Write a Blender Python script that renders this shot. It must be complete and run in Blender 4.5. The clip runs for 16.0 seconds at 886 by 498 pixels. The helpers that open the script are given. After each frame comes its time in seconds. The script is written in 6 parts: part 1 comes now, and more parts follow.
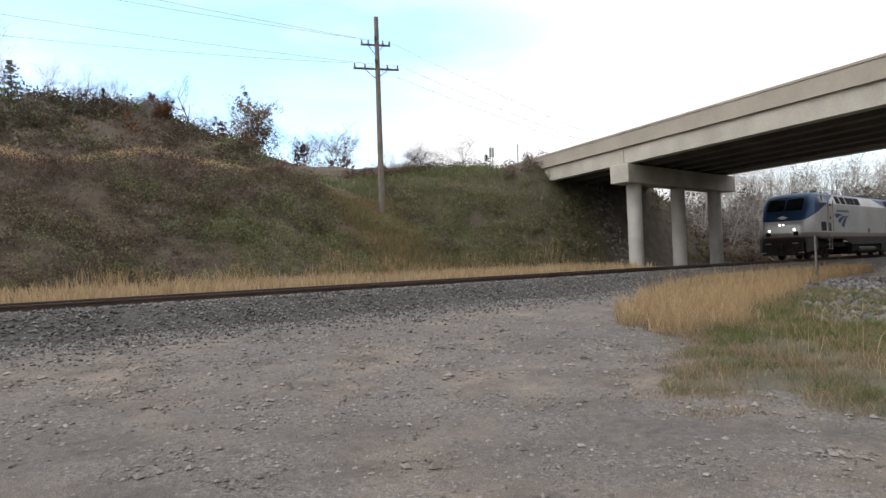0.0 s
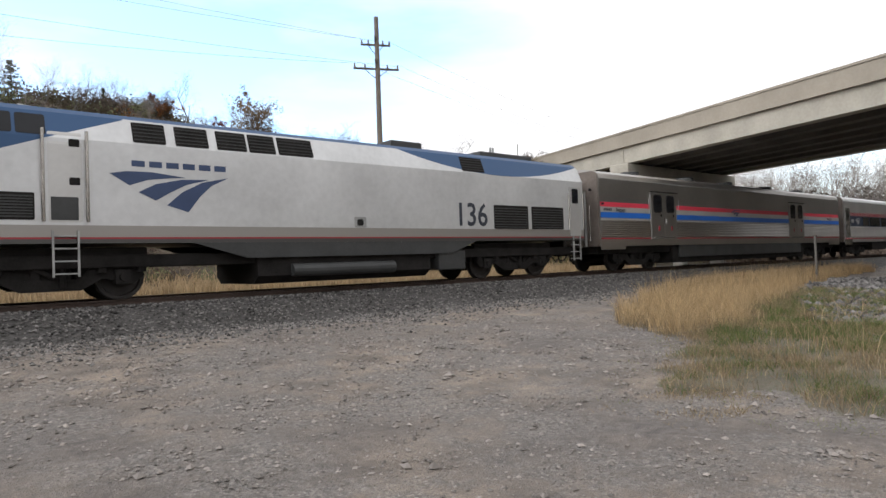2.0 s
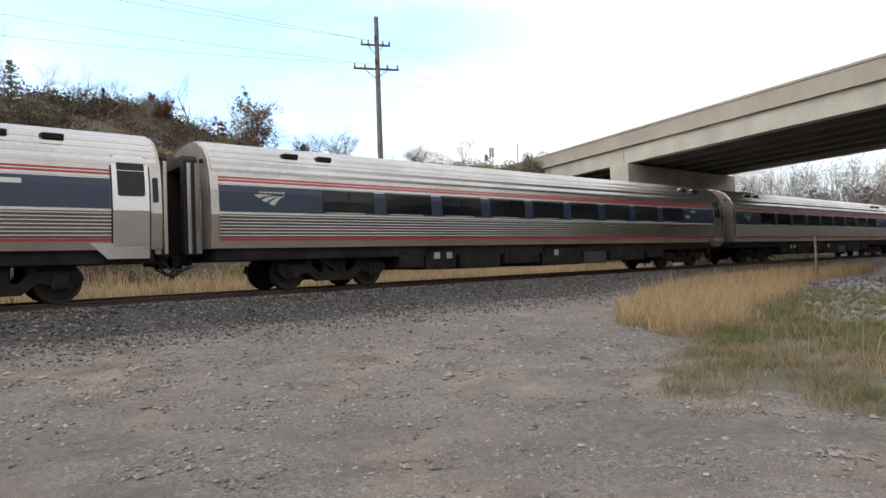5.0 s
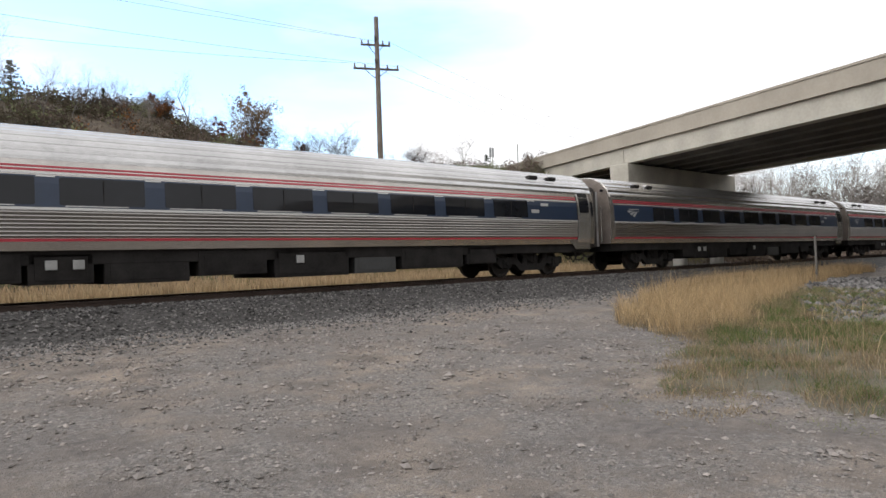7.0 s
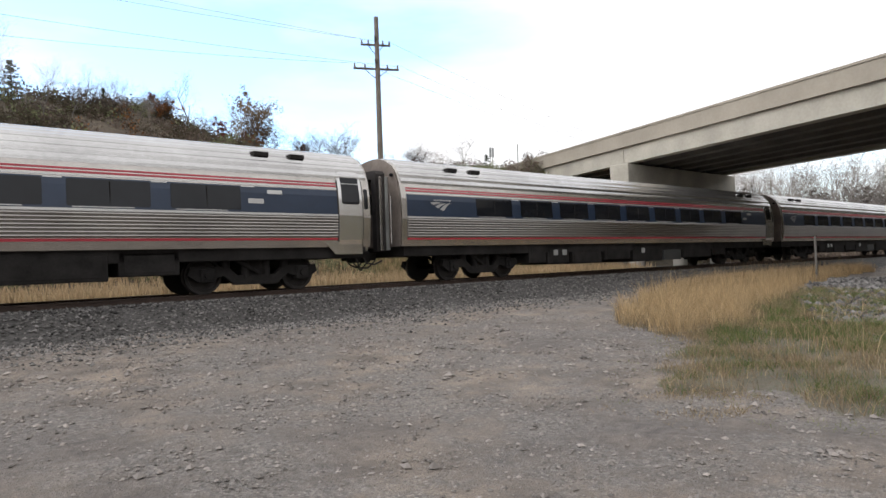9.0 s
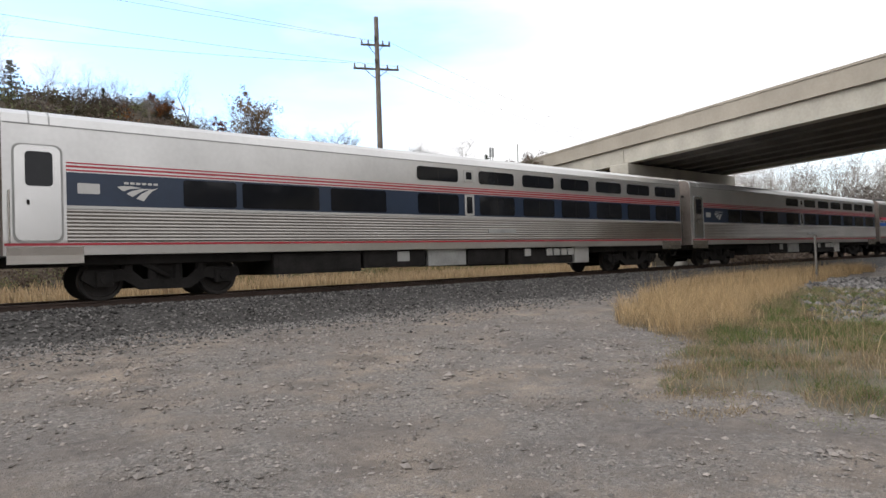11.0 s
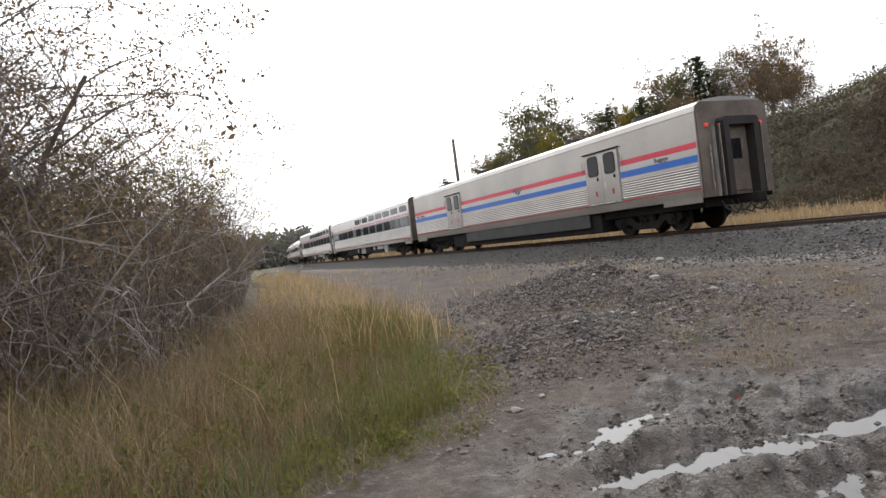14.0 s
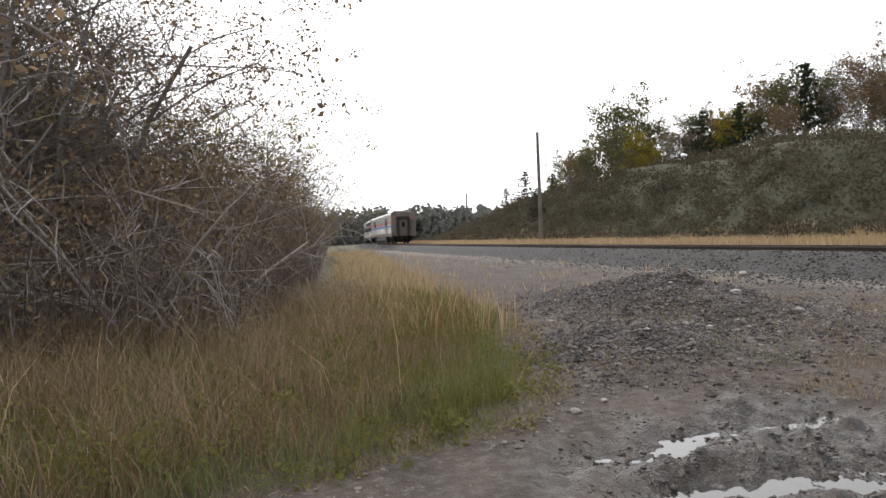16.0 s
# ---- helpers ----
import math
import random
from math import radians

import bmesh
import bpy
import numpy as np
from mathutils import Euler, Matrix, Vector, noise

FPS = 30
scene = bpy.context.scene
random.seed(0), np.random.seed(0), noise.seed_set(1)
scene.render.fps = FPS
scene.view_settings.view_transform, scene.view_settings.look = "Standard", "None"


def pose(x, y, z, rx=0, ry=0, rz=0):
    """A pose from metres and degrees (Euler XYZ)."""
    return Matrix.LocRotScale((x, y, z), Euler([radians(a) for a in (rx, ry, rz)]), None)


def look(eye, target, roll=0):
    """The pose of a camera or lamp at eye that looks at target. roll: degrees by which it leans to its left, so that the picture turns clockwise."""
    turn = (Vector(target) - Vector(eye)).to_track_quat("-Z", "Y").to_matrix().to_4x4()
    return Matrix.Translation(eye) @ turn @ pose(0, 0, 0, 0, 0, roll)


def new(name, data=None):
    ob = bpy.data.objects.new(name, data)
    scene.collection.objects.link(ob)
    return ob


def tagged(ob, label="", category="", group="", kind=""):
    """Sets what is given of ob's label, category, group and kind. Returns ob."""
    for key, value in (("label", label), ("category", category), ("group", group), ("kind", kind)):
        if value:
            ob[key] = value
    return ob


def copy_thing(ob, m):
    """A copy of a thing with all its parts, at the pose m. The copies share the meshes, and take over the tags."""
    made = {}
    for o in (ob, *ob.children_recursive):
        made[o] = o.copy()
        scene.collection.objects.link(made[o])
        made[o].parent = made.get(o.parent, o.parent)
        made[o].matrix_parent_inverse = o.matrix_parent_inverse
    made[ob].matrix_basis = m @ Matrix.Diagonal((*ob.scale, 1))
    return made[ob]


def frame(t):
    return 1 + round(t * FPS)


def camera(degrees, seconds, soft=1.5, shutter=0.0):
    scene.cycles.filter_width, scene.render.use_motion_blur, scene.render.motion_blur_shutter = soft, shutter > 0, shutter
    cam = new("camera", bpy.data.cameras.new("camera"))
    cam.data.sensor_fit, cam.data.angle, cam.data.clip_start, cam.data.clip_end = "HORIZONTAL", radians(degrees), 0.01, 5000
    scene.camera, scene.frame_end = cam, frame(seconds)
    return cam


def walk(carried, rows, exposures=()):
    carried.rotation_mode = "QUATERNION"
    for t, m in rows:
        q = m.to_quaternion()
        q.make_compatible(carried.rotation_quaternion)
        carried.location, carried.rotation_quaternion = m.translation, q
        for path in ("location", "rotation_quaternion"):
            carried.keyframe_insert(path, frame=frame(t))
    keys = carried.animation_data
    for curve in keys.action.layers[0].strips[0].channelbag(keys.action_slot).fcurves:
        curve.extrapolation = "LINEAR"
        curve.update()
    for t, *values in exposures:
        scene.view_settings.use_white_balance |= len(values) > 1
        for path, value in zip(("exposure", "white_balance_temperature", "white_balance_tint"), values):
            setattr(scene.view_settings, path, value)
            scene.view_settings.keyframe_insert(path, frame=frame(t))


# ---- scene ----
EYE = Vector((0.0, 0.0, 1.55))
TRACK_Y, RAIL_Z = 16.57, 0.95
cam = camera(69.4, 16.0, 1.5)


def aim(yaw, tilt, lean):
    """Camera pose: yaw clockwise from +y, tilt up, lean to its left, in degrees."""
    a, b = radians(yaw), radians(tilt)
    return look(EYE, EYE + Vector((math.sin(a) * math.cos(b), math.cos(a) * math.cos(b), math.sin(b))), lean)


walk(cam, [(t, aim(*a)) for t, *a in (
    (0.0, 39.92, 1.15, -1.95), (6.0, 39.92, 1.15, -1.95), (11.9, 39.92, 1.15, -1.95), (12.0, 39.92, 1.15, -1.95), (12.2, 38.83, 1.02, -2.12),
    (12.4, 30.86, 0.61, -2.33), (12.5, 25.73, 0.38, -2.63), (12.7, 10.70, -0.24, -3.19), (13.0, -14.20, -0.85, -4.15),
    (13.3, -38.91, -1.07, -5.45), (13.5, -45.83, -1.08, -6.30), (13.6, -51.82, -0.94, -5.81), (13.9, -63.58, -0.58, -7.05), (14.0, -67.23, -0.56, -6.97),
    (14.5, -72.84, -0.60, -0.88), (15.0, -74.53, -0.70, 1.08), (15.5, -73.95, -0.84, -1.67), (16.0, -73.83, -1.00, -1.76))],
     ((0.0, 0.0), (0.9, 0.01), (2.0, 0.1), (12.5, 0.1), (13.5, 0.08), (14.5, 0.26), (15.5, 0.1), (16.0, 0.06)))

# ---- light: bright overcast with a thin blue break ----
SUN_AZ, SUN_EL = radians(-75), radians(38)
world = bpy.data.worlds.new("sky")
scene.world = world
world.use_nodes = True
wt = world.node_tree
wt.nodes.clear()


def wnode(kind, **values):
    n = wt.nodes.new(kind)
    for key, value in values.items():
        n.inputs[key].default_value = value
    return n


sky = wt.nodes.new("ShaderNodeTexSky")
sky.sky_type, sky.sun_disc = "NISHITA", False
sky.sun_elevation, sky.sun_rotation = SUN_EL, SUN_AZ
coord = wt.nodes.new("ShaderNodeTexCoord")
stretch = wt.nodes.new("ShaderNodeMapping")
stretch.inputs["Rotation"].default_value = (0, radians(-12), radians(15))
stretch.inputs["Scale"].default_value = (1.2, 1.0, 4.5)
clouds = wnode("ShaderNodeTexNoise", Scale=1.6, Detail=6.0, Roughness=0.5)
north = wt.nodes.new("ShaderNodeVectorMath")
north.operation = "DOT_PRODUCT"
north.inputs[1].default_value = (math.sin(radians(14)) * math.cos(radians(17)), math.cos(radians(14)) * math.cos(radians(17)), math.sin(radians(17)))
clear = wnode("ShaderNodeMapRange", **{"From Min": 0.80, "From Max": 0.99, "To Min": 0.0, "To Max": 0.345})
thin = wt.nodes.new("ShaderNodeMath")
thin.operation = "SUBTRACT"
cover = wnode("ShaderNodeMapRange", **{"From Min": 0.16, "From Max": 0.4, "To Min": 0.1, "To Max": 1.0})
mixer = wt.nodes.new("ShaderNodeMix")
mixer.data_type = "RGBA"
mixer.inputs["B"].default_value = (10.9, 10.9, 11.1, 1)
tone = wt.nodes.new("ShaderNodeVectorMath")
tone.operation = "MULTIPLY"
tone.inputs[1].default_value = (3.9, 4.4, 4.6)
sunward = wt.nodes.new("ShaderNodeVectorMath")
sunward.operation = "DOT_PRODUCT"
sunward.inputs[1].default_value = (math.sin(SUN_AZ) * math.cos(SUN_EL), math.cos(SUN_AZ) * math.cos(SUN_EL), math.sin(SUN_EL))
veil = wnode("ShaderNodeMapRange", **{"From Min": 0.62, "From Max": 1.0, "To Min": 1.0, "To Max": 2.4})
veil.interpolation_type = "SMOOTHSTEP"
glow = wt.nodes.new("ShaderNodeVectorMath")
glow.operation = "SCALE"
gain = wnode("ShaderNodeBackground", Strength=0.1)
sky_out = wt.nodes.new("ShaderNodeOutputWorld")
for a, b in ((coord.outputs["Generated"], stretch.inputs["Vector"]), (stretch.outputs["Vector"], clouds.inputs["Vector"]),
             (coord.outputs["Generated"], north.inputs[0]), (north.outputs["Value"], clear.inputs["Value"]),
             (clouds.outputs["Fac"], thin.inputs[0]), (clear.outputs["Result"], thin.inputs[1]), (thin.outputs[0], cover.inputs["Value"]),
             (cover.outputs["Result"], mixer.inputs["Factor"]),
             (sky.outputs["Color"], tone.inputs[0]), (tone.outputs["Vector"], mixer.inputs["A"]), (coord.outputs["Generated"], sunward.inputs[0]), (sunward.outputs["Value"], veil.inputs["Value"]), (veil.outputs["Result"], glow.inputs["Scale"]),
             (mixer.outputs["Result"], glow.inputs[0]), (glow.outputs["Vector"], gain.inputs["Color"]),
             (gain.outputs["Background"], sky_out.inputs["Surface"])):
    wt.links.new(a, b)
sun = new("sun", bpy.data.lights.new("sun", "SUN"))
sun.data.energy, sun.data.angle, sun.data.color = 0.5, radians(25), (1.0, 0.95, 0.88)
sun.matrix_world = look((0, 0, 60), (-math.sin(SUN_AZ) * math.cos(SUN_EL), -math.cos(SUN_AZ) * math.cos(SUN_EL), 60 - math.sin(SUN_EL)))


# ---- materials ----
def material(name, color, rough=0.8, metal=0.0, vary=0.25, scale=3.0, fine=60.0, bump=0.0, each=0.0, second=None, spread=0.5):
    """Principled surface with colour variation at two scales, fine relief, and a change from object to object."""
    m = bpy.data.materials.new(name)
    m.use_nodes = True
    t = m.node_tree
    p = t.nodes["Principled BSDF"]
    p.inputs["Roughness"].default_value, p.inputs["Metallic"].default_value = rough, metal
    pos = t.nodes.new("ShaderNodeTexCoord")
    big, small = t.nodes.new("ShaderNodeTexNoise"), t.nodes.new("ShaderNodeTexNoise")
    big.inputs["Scale"].default_value, big.inputs["Detail"].default_value = scale, 4
    small.inputs["Scale"].default_value, small.inputs["Detail"].default_value = fine, 3
    ramp = t.nodes.new("ShaderNodeMix")
    ramp.data_type = "RGBA"
    dark = [c * (1 - vary) for c in color]
    ramp.inputs["A"].default_value = (*(second or dark), 1)
    ramp.inputs["B"].default_value = (*[min(1, c * (1 + vary * 0.5)) for c in color], 1)
    lim = t.nodes.new("ShaderNodeMapRange")
    lim.inputs["From Min"].default_value, lim.inputs["From Max"].default_value = 0.5 - spread / 2, 0.5 + spread / 2
    both = t.nodes.new("ShaderNodeMath")
    both.operation = "MULTIPLY_ADD"
    both.inputs[1].default_value = 0.35
    t.links.new(pos.outputs["Object"], big.inputs["Vector"])
    t.links.new(pos.outputs["Object"], small.inputs["Vector"])
    t.links.new(small.outputs["Fac"], both.inputs[0])
    shift = t.nodes.new("ShaderNodeMath")
    shift.operation = "SUBTRACT"
    shift.inputs[1].default_value = 0.175
    t.links.new(big.outputs["Fac"], shift.inputs[0])
    t.links.new(shift.outputs[0], both.inputs[2])
    t.links.new(both.outputs[0], lim.inputs["Value"])
    t.links.new(lim.outputs["Result"], ramp.inputs["Factor"])
    out = ramp.outputs["Result"]
    if each:
        info, geo = t.nodes.new("ShaderNodeObjectInfo"), t.nodes.new("ShaderNodeNewGeometry")
        add = t.nodes.new("ShaderNodeMath")
        add.operation = "ADD"
        wrap = t.nodes.new("ShaderNodeMath")
        wrap.operation = "FRACT"
        val = t.nodes.new("ShaderNodeMapRange")
        val.inputs["To Min"].default_value, val.inputs["To Max"].default_value = 1 - each, 1 + each
        hsv = t.nodes.new("ShaderNodeHueSaturation")
        t.links.new(info.outputs["Random"], add.inputs[0])
        t.links.new(geo.outputs["Random Per Island"], add.inputs[1])
        t.links.new(add.outputs[0], wrap.inputs[0])
        t.links.new(wrap.outputs[0], val.inputs["Value"])
        t.links.new(val.outputs["Result"], hsv.inputs["Value"])
        t.links.new(out, hsv.inputs["Color"])
        out = hsv.outputs["Color"]
    t.links.new(out, p.inputs["Base Color"])
    if bump:
        b = t.nodes.new("ShaderNodeBump")
        b.inputs["Strength"].default_value, b.inputs["Distance"].default_value = 0.6, bump
        t.links.new(small.outputs["Fac"], b.inputs["Height"])
        t.links.new(b.outputs["Normal"], p.inputs["Normal"])
    return m


# ---- building helpers ----
def mesh_of(name, verts, faces, mats, slots=None, smooth=False):
    me = bpy.data.meshes.new(name)
    me.from_pydata(verts, [], faces)
    for m in (mats if isinstance(mats, (list, tuple)) else [mats]):
        me.materials.append(m)
    if slots is not None:
        me.polygons.foreach_set("material_index", slots)
    if smooth:
        me.polygons.foreach_set("use_smooth", [True] * len(me.polygons))
    me.update()
    return me


def part(name, bm, mat, parent, label=""):
    """Links a bmesh as one mesh object under a thing or a part."""
    me = bpy.data.meshes.new(name)
    bm.normal_update()
    bm.to_mesh(me)
    bm.free()
    me.materials.append(mat)
    ob = new(name, me)
    ob.parent = parent
    return tagged(ob, label)


def box(x0, x1, y0, y1, z0, z1, bevel=0.0, bm=None):
    made = bmesh.new()
    bmesh.ops.create_cube(made, size=1.0, matrix=Matrix.Translation(((x0 + x1) / 2, (y0 + y1) / 2, (z0 + z1) / 2))
                          @ Matrix.Diagonal((x1 - x0, y1 - y0, z1 - z0, 1)))
    if bevel:
        bmesh.ops.bevel(made, geom=made.edges[:], offset=bevel, segments=2, affect="EDGES", profile=0.5)
    return merge(bm, made)


def merge(bm, made):
    if bm is None:
        return made
    me = bpy.data.meshes.new("tmp")
    made.to_mesh(me)
    made.free()
    bm.from_mesh(me)
    bpy.data.meshes.remove(me)
    return bm


def rod(a, b, r0, r1=None, n=8, bm=None):
    """A tapered round bar from a to b."""
    a, b = Vector(a), Vector(b)
    made = bmesh.new()
    d = b - a
    m = Matrix.Translation((a + b) / 2) @ d.to_track_quat("Z", "Y").to_matrix().to_4x4()
    bmesh.ops.create_cone(made, cap_ends=True, segments=n, radius1=r0, radius2=r0 if r1 is None else r1, depth=d.length, matrix=m)
    return merge(bm, made)


def prism(points, x0, x1, axis="x", bm=None):
    """A closed outline in the two other axes, drawn out along one axis."""
    made = bmesh.new()
    put = {"x": lambda p, s: (s, p[0], p[1]), "y": lambda p, s: (p[0], s, p[1]), "z": lambda p, s: (p[0], p[1], s)}[axis]
    lo, hi = [made.verts.new(put(p, x0)) for p in points], [made.verts.new(put(p, x1)) for p in points]
    n = len(points)
    for i in range(n):
        made.faces.new((lo[i], lo[(i + 1) % n], hi[(i + 1) % n], hi[i]))
    made.faces.new(lo[::-1])
    made.faces.new(hi)
    bmesh.ops.recalc_face_normals(made, faces=made.faces[:])
    return merge(bm, made)


def thing(name, label, category, m=None, group="", kind=""):
    ob = tagged(new(name), label, category, group, kind)
    if m is not None:
        ob.matrix_basis = m
    return ob


# ---- the lie of the land ----
def ramp01(a, b, v):
    t = np.clip((v - a) / (b - a), 0, 1)
    return t * t * (3 - 2 * t)


def bend(x):
    """How far the line swings away past the bend in the west."""
    return np.where(x < -45, np.minimum((x + 45.0) ** 2 / 1200.0, 120), 0.0)


def wave(x, y, size, seed=0.0):
    """Cheap smooth unevenness between -1 and 1."""
    a, b = x / size + seed, y / size - seed * 1.7
    return (np.sin(a * 1.9 + 1.3 * np.sin(b * 1.3 + seed)) * np.cos(b * 2.3 + 0.9 * np.sin(a * 1.1)) + np.sin(a * 4.1 + b * 3.3 + seed) * 0.4
            + np.sin(a * 7.3 - b * 6.1 + 2 * seed) * 0.2) / 1.6


def land(x, y):
    """Height of the ground."""
    x, y = np.asarray(x, float), np.asarray(y, float)
    s = y - bend(x)
    z = 0.28 * ramp01(3, 12.5, s) + 0.04 * wave(x, y, 3.0, 2.0) * ramp01(1.5, 5, np.hypot(x, y))
    z = z + 0.42 * ramp01(17.5, 19.5, s)
    crest = 37 - 8.0 * ramp01(21, 33, x)
    top = 6.85 + 0.2 * wave(x, y, 14, 5.0) + 0.15 * ramp01(15, 22, x) + 0.6 * ramp01(31, 35, x)
    east, west = 1 - ramp01(44, 56, x), ramp01(-150, -60, x)
    hill = top * ramp01(24.0, crest + 0.8, s) + 6.6 * ramp01(crest + 2, crest + 19, s) * (1 - ramp01(12, 34, x)) * (0.3 + 0.7 * ramp01(-14, 1, x)) * ramp01(-200, -40, x)
    hill = hill + (0.35 * wave(x, y, 4.0, 1.0) + 0.9 * wave(x, y, 11.0, 3.0)) * ramp01(24, 29, s) * (1 - ramp01(26, 34, x) * 0.85)
    z = z + hill * east * west + 1.2 * ramp01(30, 200, s) * (1 - east * west)
    # the approach fill of the road bridge on the near side
    z = z + 7.0 * ramp01(-1, -12, y) * ramp01(17, 24, x) * (1 - ramp01(44, 56, x))
    # the spoil mound and the muddy ruts beside the yard
    z = z + 0.6 * np.exp(-(((x + 10.3) / 2.5) ** 2 + ((y - 7.2) / 1.15) ** 2)) * (1 + 0.25 * wave(x, y, 0.8, 7.0))
    z = z + 0.36 * np.exp(-(((x + 7.4) / 1.15) ** 2 + ((y - 4.6) / 0.9) ** 2)) * (1 + 0.25 * wave(x, y, 0.6, 2.0))
    return z


def land_at(x, y):
    return float(land(x, y))
# ---- train ----
steel = material("fluted_steel", (0.36, 0.34, 0.32), 0.3, 0.92, vary=0.22, scale=0.5, fine=9, each=0.04)
roof_steel = material("roof_steel", (0.56, 0.55, 0.54), 0.25, 0.92, vary=0.2, scale=0.5, fine=8)
plain_steel = material("brushed_steel", (0.48, 0.45, 0.42), 0.27, 0.9, vary=0.25, scale=0.7, fine=12)
bright_steel = material("weathered_bright_steel", (0.41, 0.387, 0.364), 0.33, 0.88, vary=0.16, scale=0.5, fine=11)
pale_paint = material("pale_paint", (0.52, 0.51, 0.495), 0.36, 0.4, vary=0.12, scale=0.6, fine=10)
silver_body = material("silver_body", (0.65, 0.64, 0.63), 0.3, 0.8, vary=0.14, scale=0.6, fine=10)
band_blue = material("band_blue", (0.021, 0.035, 0.066), 0.3, 0.1, vary=0.2, scale=0.8, fine=10)
dark_glass = material("tinted_glass", (0.012, 0.013, 0.016), 0.06, 0.0, vary=0.3, scale=0.5, fine=4)
dark_glass.node_tree.nodes["Principled BSDF"].inputs["Specular IOR Level"].default_value = 0.3
door_steel = material("door_steel", (0.62, 0.61, 0.6), 0.22, 0.9, vary=0.12, scale=0.7, fine=12)
red_paint = material("red_paint", (0.4, 0.03, 0.05), 0.4, vary=0.2, scale=2, fine=20)
stripe_red = material("stripe_red", (0.68, 0.05, 0.09), 0.4, vary=0.15, scale=1, fine=15)
stripe_blue = material("stripe_blue", (0.02, 0.14, 0.55), 0.4, vary=0.15, scale=1, fine=15)
under_black = material("underframe_black", (0.024, 0.022, 0.021), 0.9, 0.0, vary=0.5, scale=2, fine=20, bump=0.004)
under_black.node_tree.nodes["Principled BSDF"].inputs["Specular IOR Level"].default_value = 0.15
under_grey = material("equipment_grey", (0.33, 0.33, 0.32), 0.6, 0.1, vary=0.3, scale=2, fine=14)
wheel_steel = material("wheel_steel", (0.035, 0.03, 0.028), 0.7, 0.2, vary=0.4, scale=3, fine=30)
rubber = material("gangway_rubber", (0.035, 0.03, 0.028), 0.85, vary=0.4, scale=2, fine=15)
end_brown = material("sooty_end", (0.17, 0.14, 0.12), 0.75, 0.1, vary=0.4, scale=1.5, fine=12)
skirt_grey = material("skirt_grey", (0.042, 0.043, 0.043), 0.6, vary=0.3, scale=1.5, fine=12)
logo_blue = material("logo_blue", (0.03, 0.055, 0.13), 0.4, vary=0.15)
ink = material("lettering", (0.03, 0.035, 0.05), 0.5, vary=0.1)


def glow_material(name, color, strength):
    m = material(name, color, 0.3)
    p = m.node_tree.nodes["Principled BSDF"]
    p.inputs["Emission Color"].default_value, p.inputs["Emission Strength"].default_value = (*color, 1), strength
    return m


lamp_white = glow_material("headlight_glow", (1.0, 0.93, 0.8), 3.5)
lamp_red = glow_material("marker_glow", (0.8, 0.05, 0.05), 0.5)


def loco_paint():
    """Silver body with a blue nose sweep, a blue rear sweep, a red line and a grey skirt."""
    m = material("locomotive_paint", (0.6, 0.6, 0.6), 0.4, 0.4, vary=0.2, scale=0.5, fine=7)
    t = m.node_tree
    p = t.nodes["Principled BSDF"]
    base = p.inputs["Base Color"].links[0].from_socket
    pos = t.nodes.new("ShaderNodeTexCoord")
    xyz = t.nodes.new("ShaderNodeSeparateXYZ")
    t.links.new(pos.outputs["Object"], xyz.inputs[0])
    x, z = xyz.outputs["X"], xyz.outputs["Z"]

    def op(kind, a, b):
        n = t.nodes.new("ShaderNodeMath")
        n.operation = kind
        for i, v in enumerate((a, b)):
            if isinstance(v, (int, float)):
                n.inputs[i].default_value = v
            else:
                t.links.new(v, n.inputs[i])
        return n.outputs[0]

    def over(color, mask, under):
        n = t.nodes.new("ShaderNodeMix")
        n.data_type = "RGBA"
        n.inputs["B"].default_value = (*color, 1)
        t.links.new(mask, n.inputs["Factor"])
        t.links.new(under, n.inputs["A"])
        return n.outputs["Result"]

    blue, red, grey, dark = (0.035, 0.08, 0.17), (0.3, 0.035, 0.045), (0.3, 0.28, 0.26), (0.075, 0.073, 0.07)
    nose = op("MULTIPLY", op("GREATER_THAN", z, op("MULTIPLY_ADD", x, 0.375)), op("LESS_THAN", x, 4.68))
    t.nodes[nose.node.inputs[0].links[0].from_node.inputs[1].links[0].from_node.name].inputs[2].default_value = 2.205
    off = op("SUBTRACT", x, 16.3)
    sweep = op("ADD", op("MULTIPLY", op("MULTIPLY", off, off), 0.034), 3.4)
    rear = op("MULTIPLY", op("GREATER_THAN", z, sweep), op("GREATER_THAN", x, 10.5))
    roof = op("GREATER_THAN", z, 3.99)
    out = over(grey, op("LESS_THAN", z, 1.62), base)
    out = over(red, op("LESS_THAN", z, 1.37), out)
    out = over(dark, op("LESS_THAN", z, 1.33), out)
    for mask in (nose, rear, roof):
        out = over(blue, mask, out)
    t.links.new(out, p.inputs["Base Color"])
    return m


silver_blue = loco_paint()
HALF_FLAT = ((1.5, 1.0), (1.52, 1.3), (1.52, 3.66), (1.47, 3.84), (1.3, 3.95), (0.9, 4.04), (0.45, 4.09), (0.0, 4.1))
HALF_TUBE = ((1.46, 1.1), (1.5, 1.3), (1.545, 1.9), (1.52, 2.5), (1.44, 2.95), (1.3, 3.28), (1.05, 3.55), (0.7, 3.73), (0.35, 3.81), (0.0, 3.83))


def half_at(half, z):
    """Half width of a car at the height z."""
    for (y0, z0), (y1, z1) in zip(half, half[1:]):
        if z <= z1:
            return y0 + (y1 - y0) * max(0, z - z0) / (z1 - z0)
    return 0.0


def shell(half, x0, x1, bm=None):
    pts = list(half) + [(-y, z) for y, z in reversed(half[:-1])]
    return prism(pts, x0, x1, "x", bm)


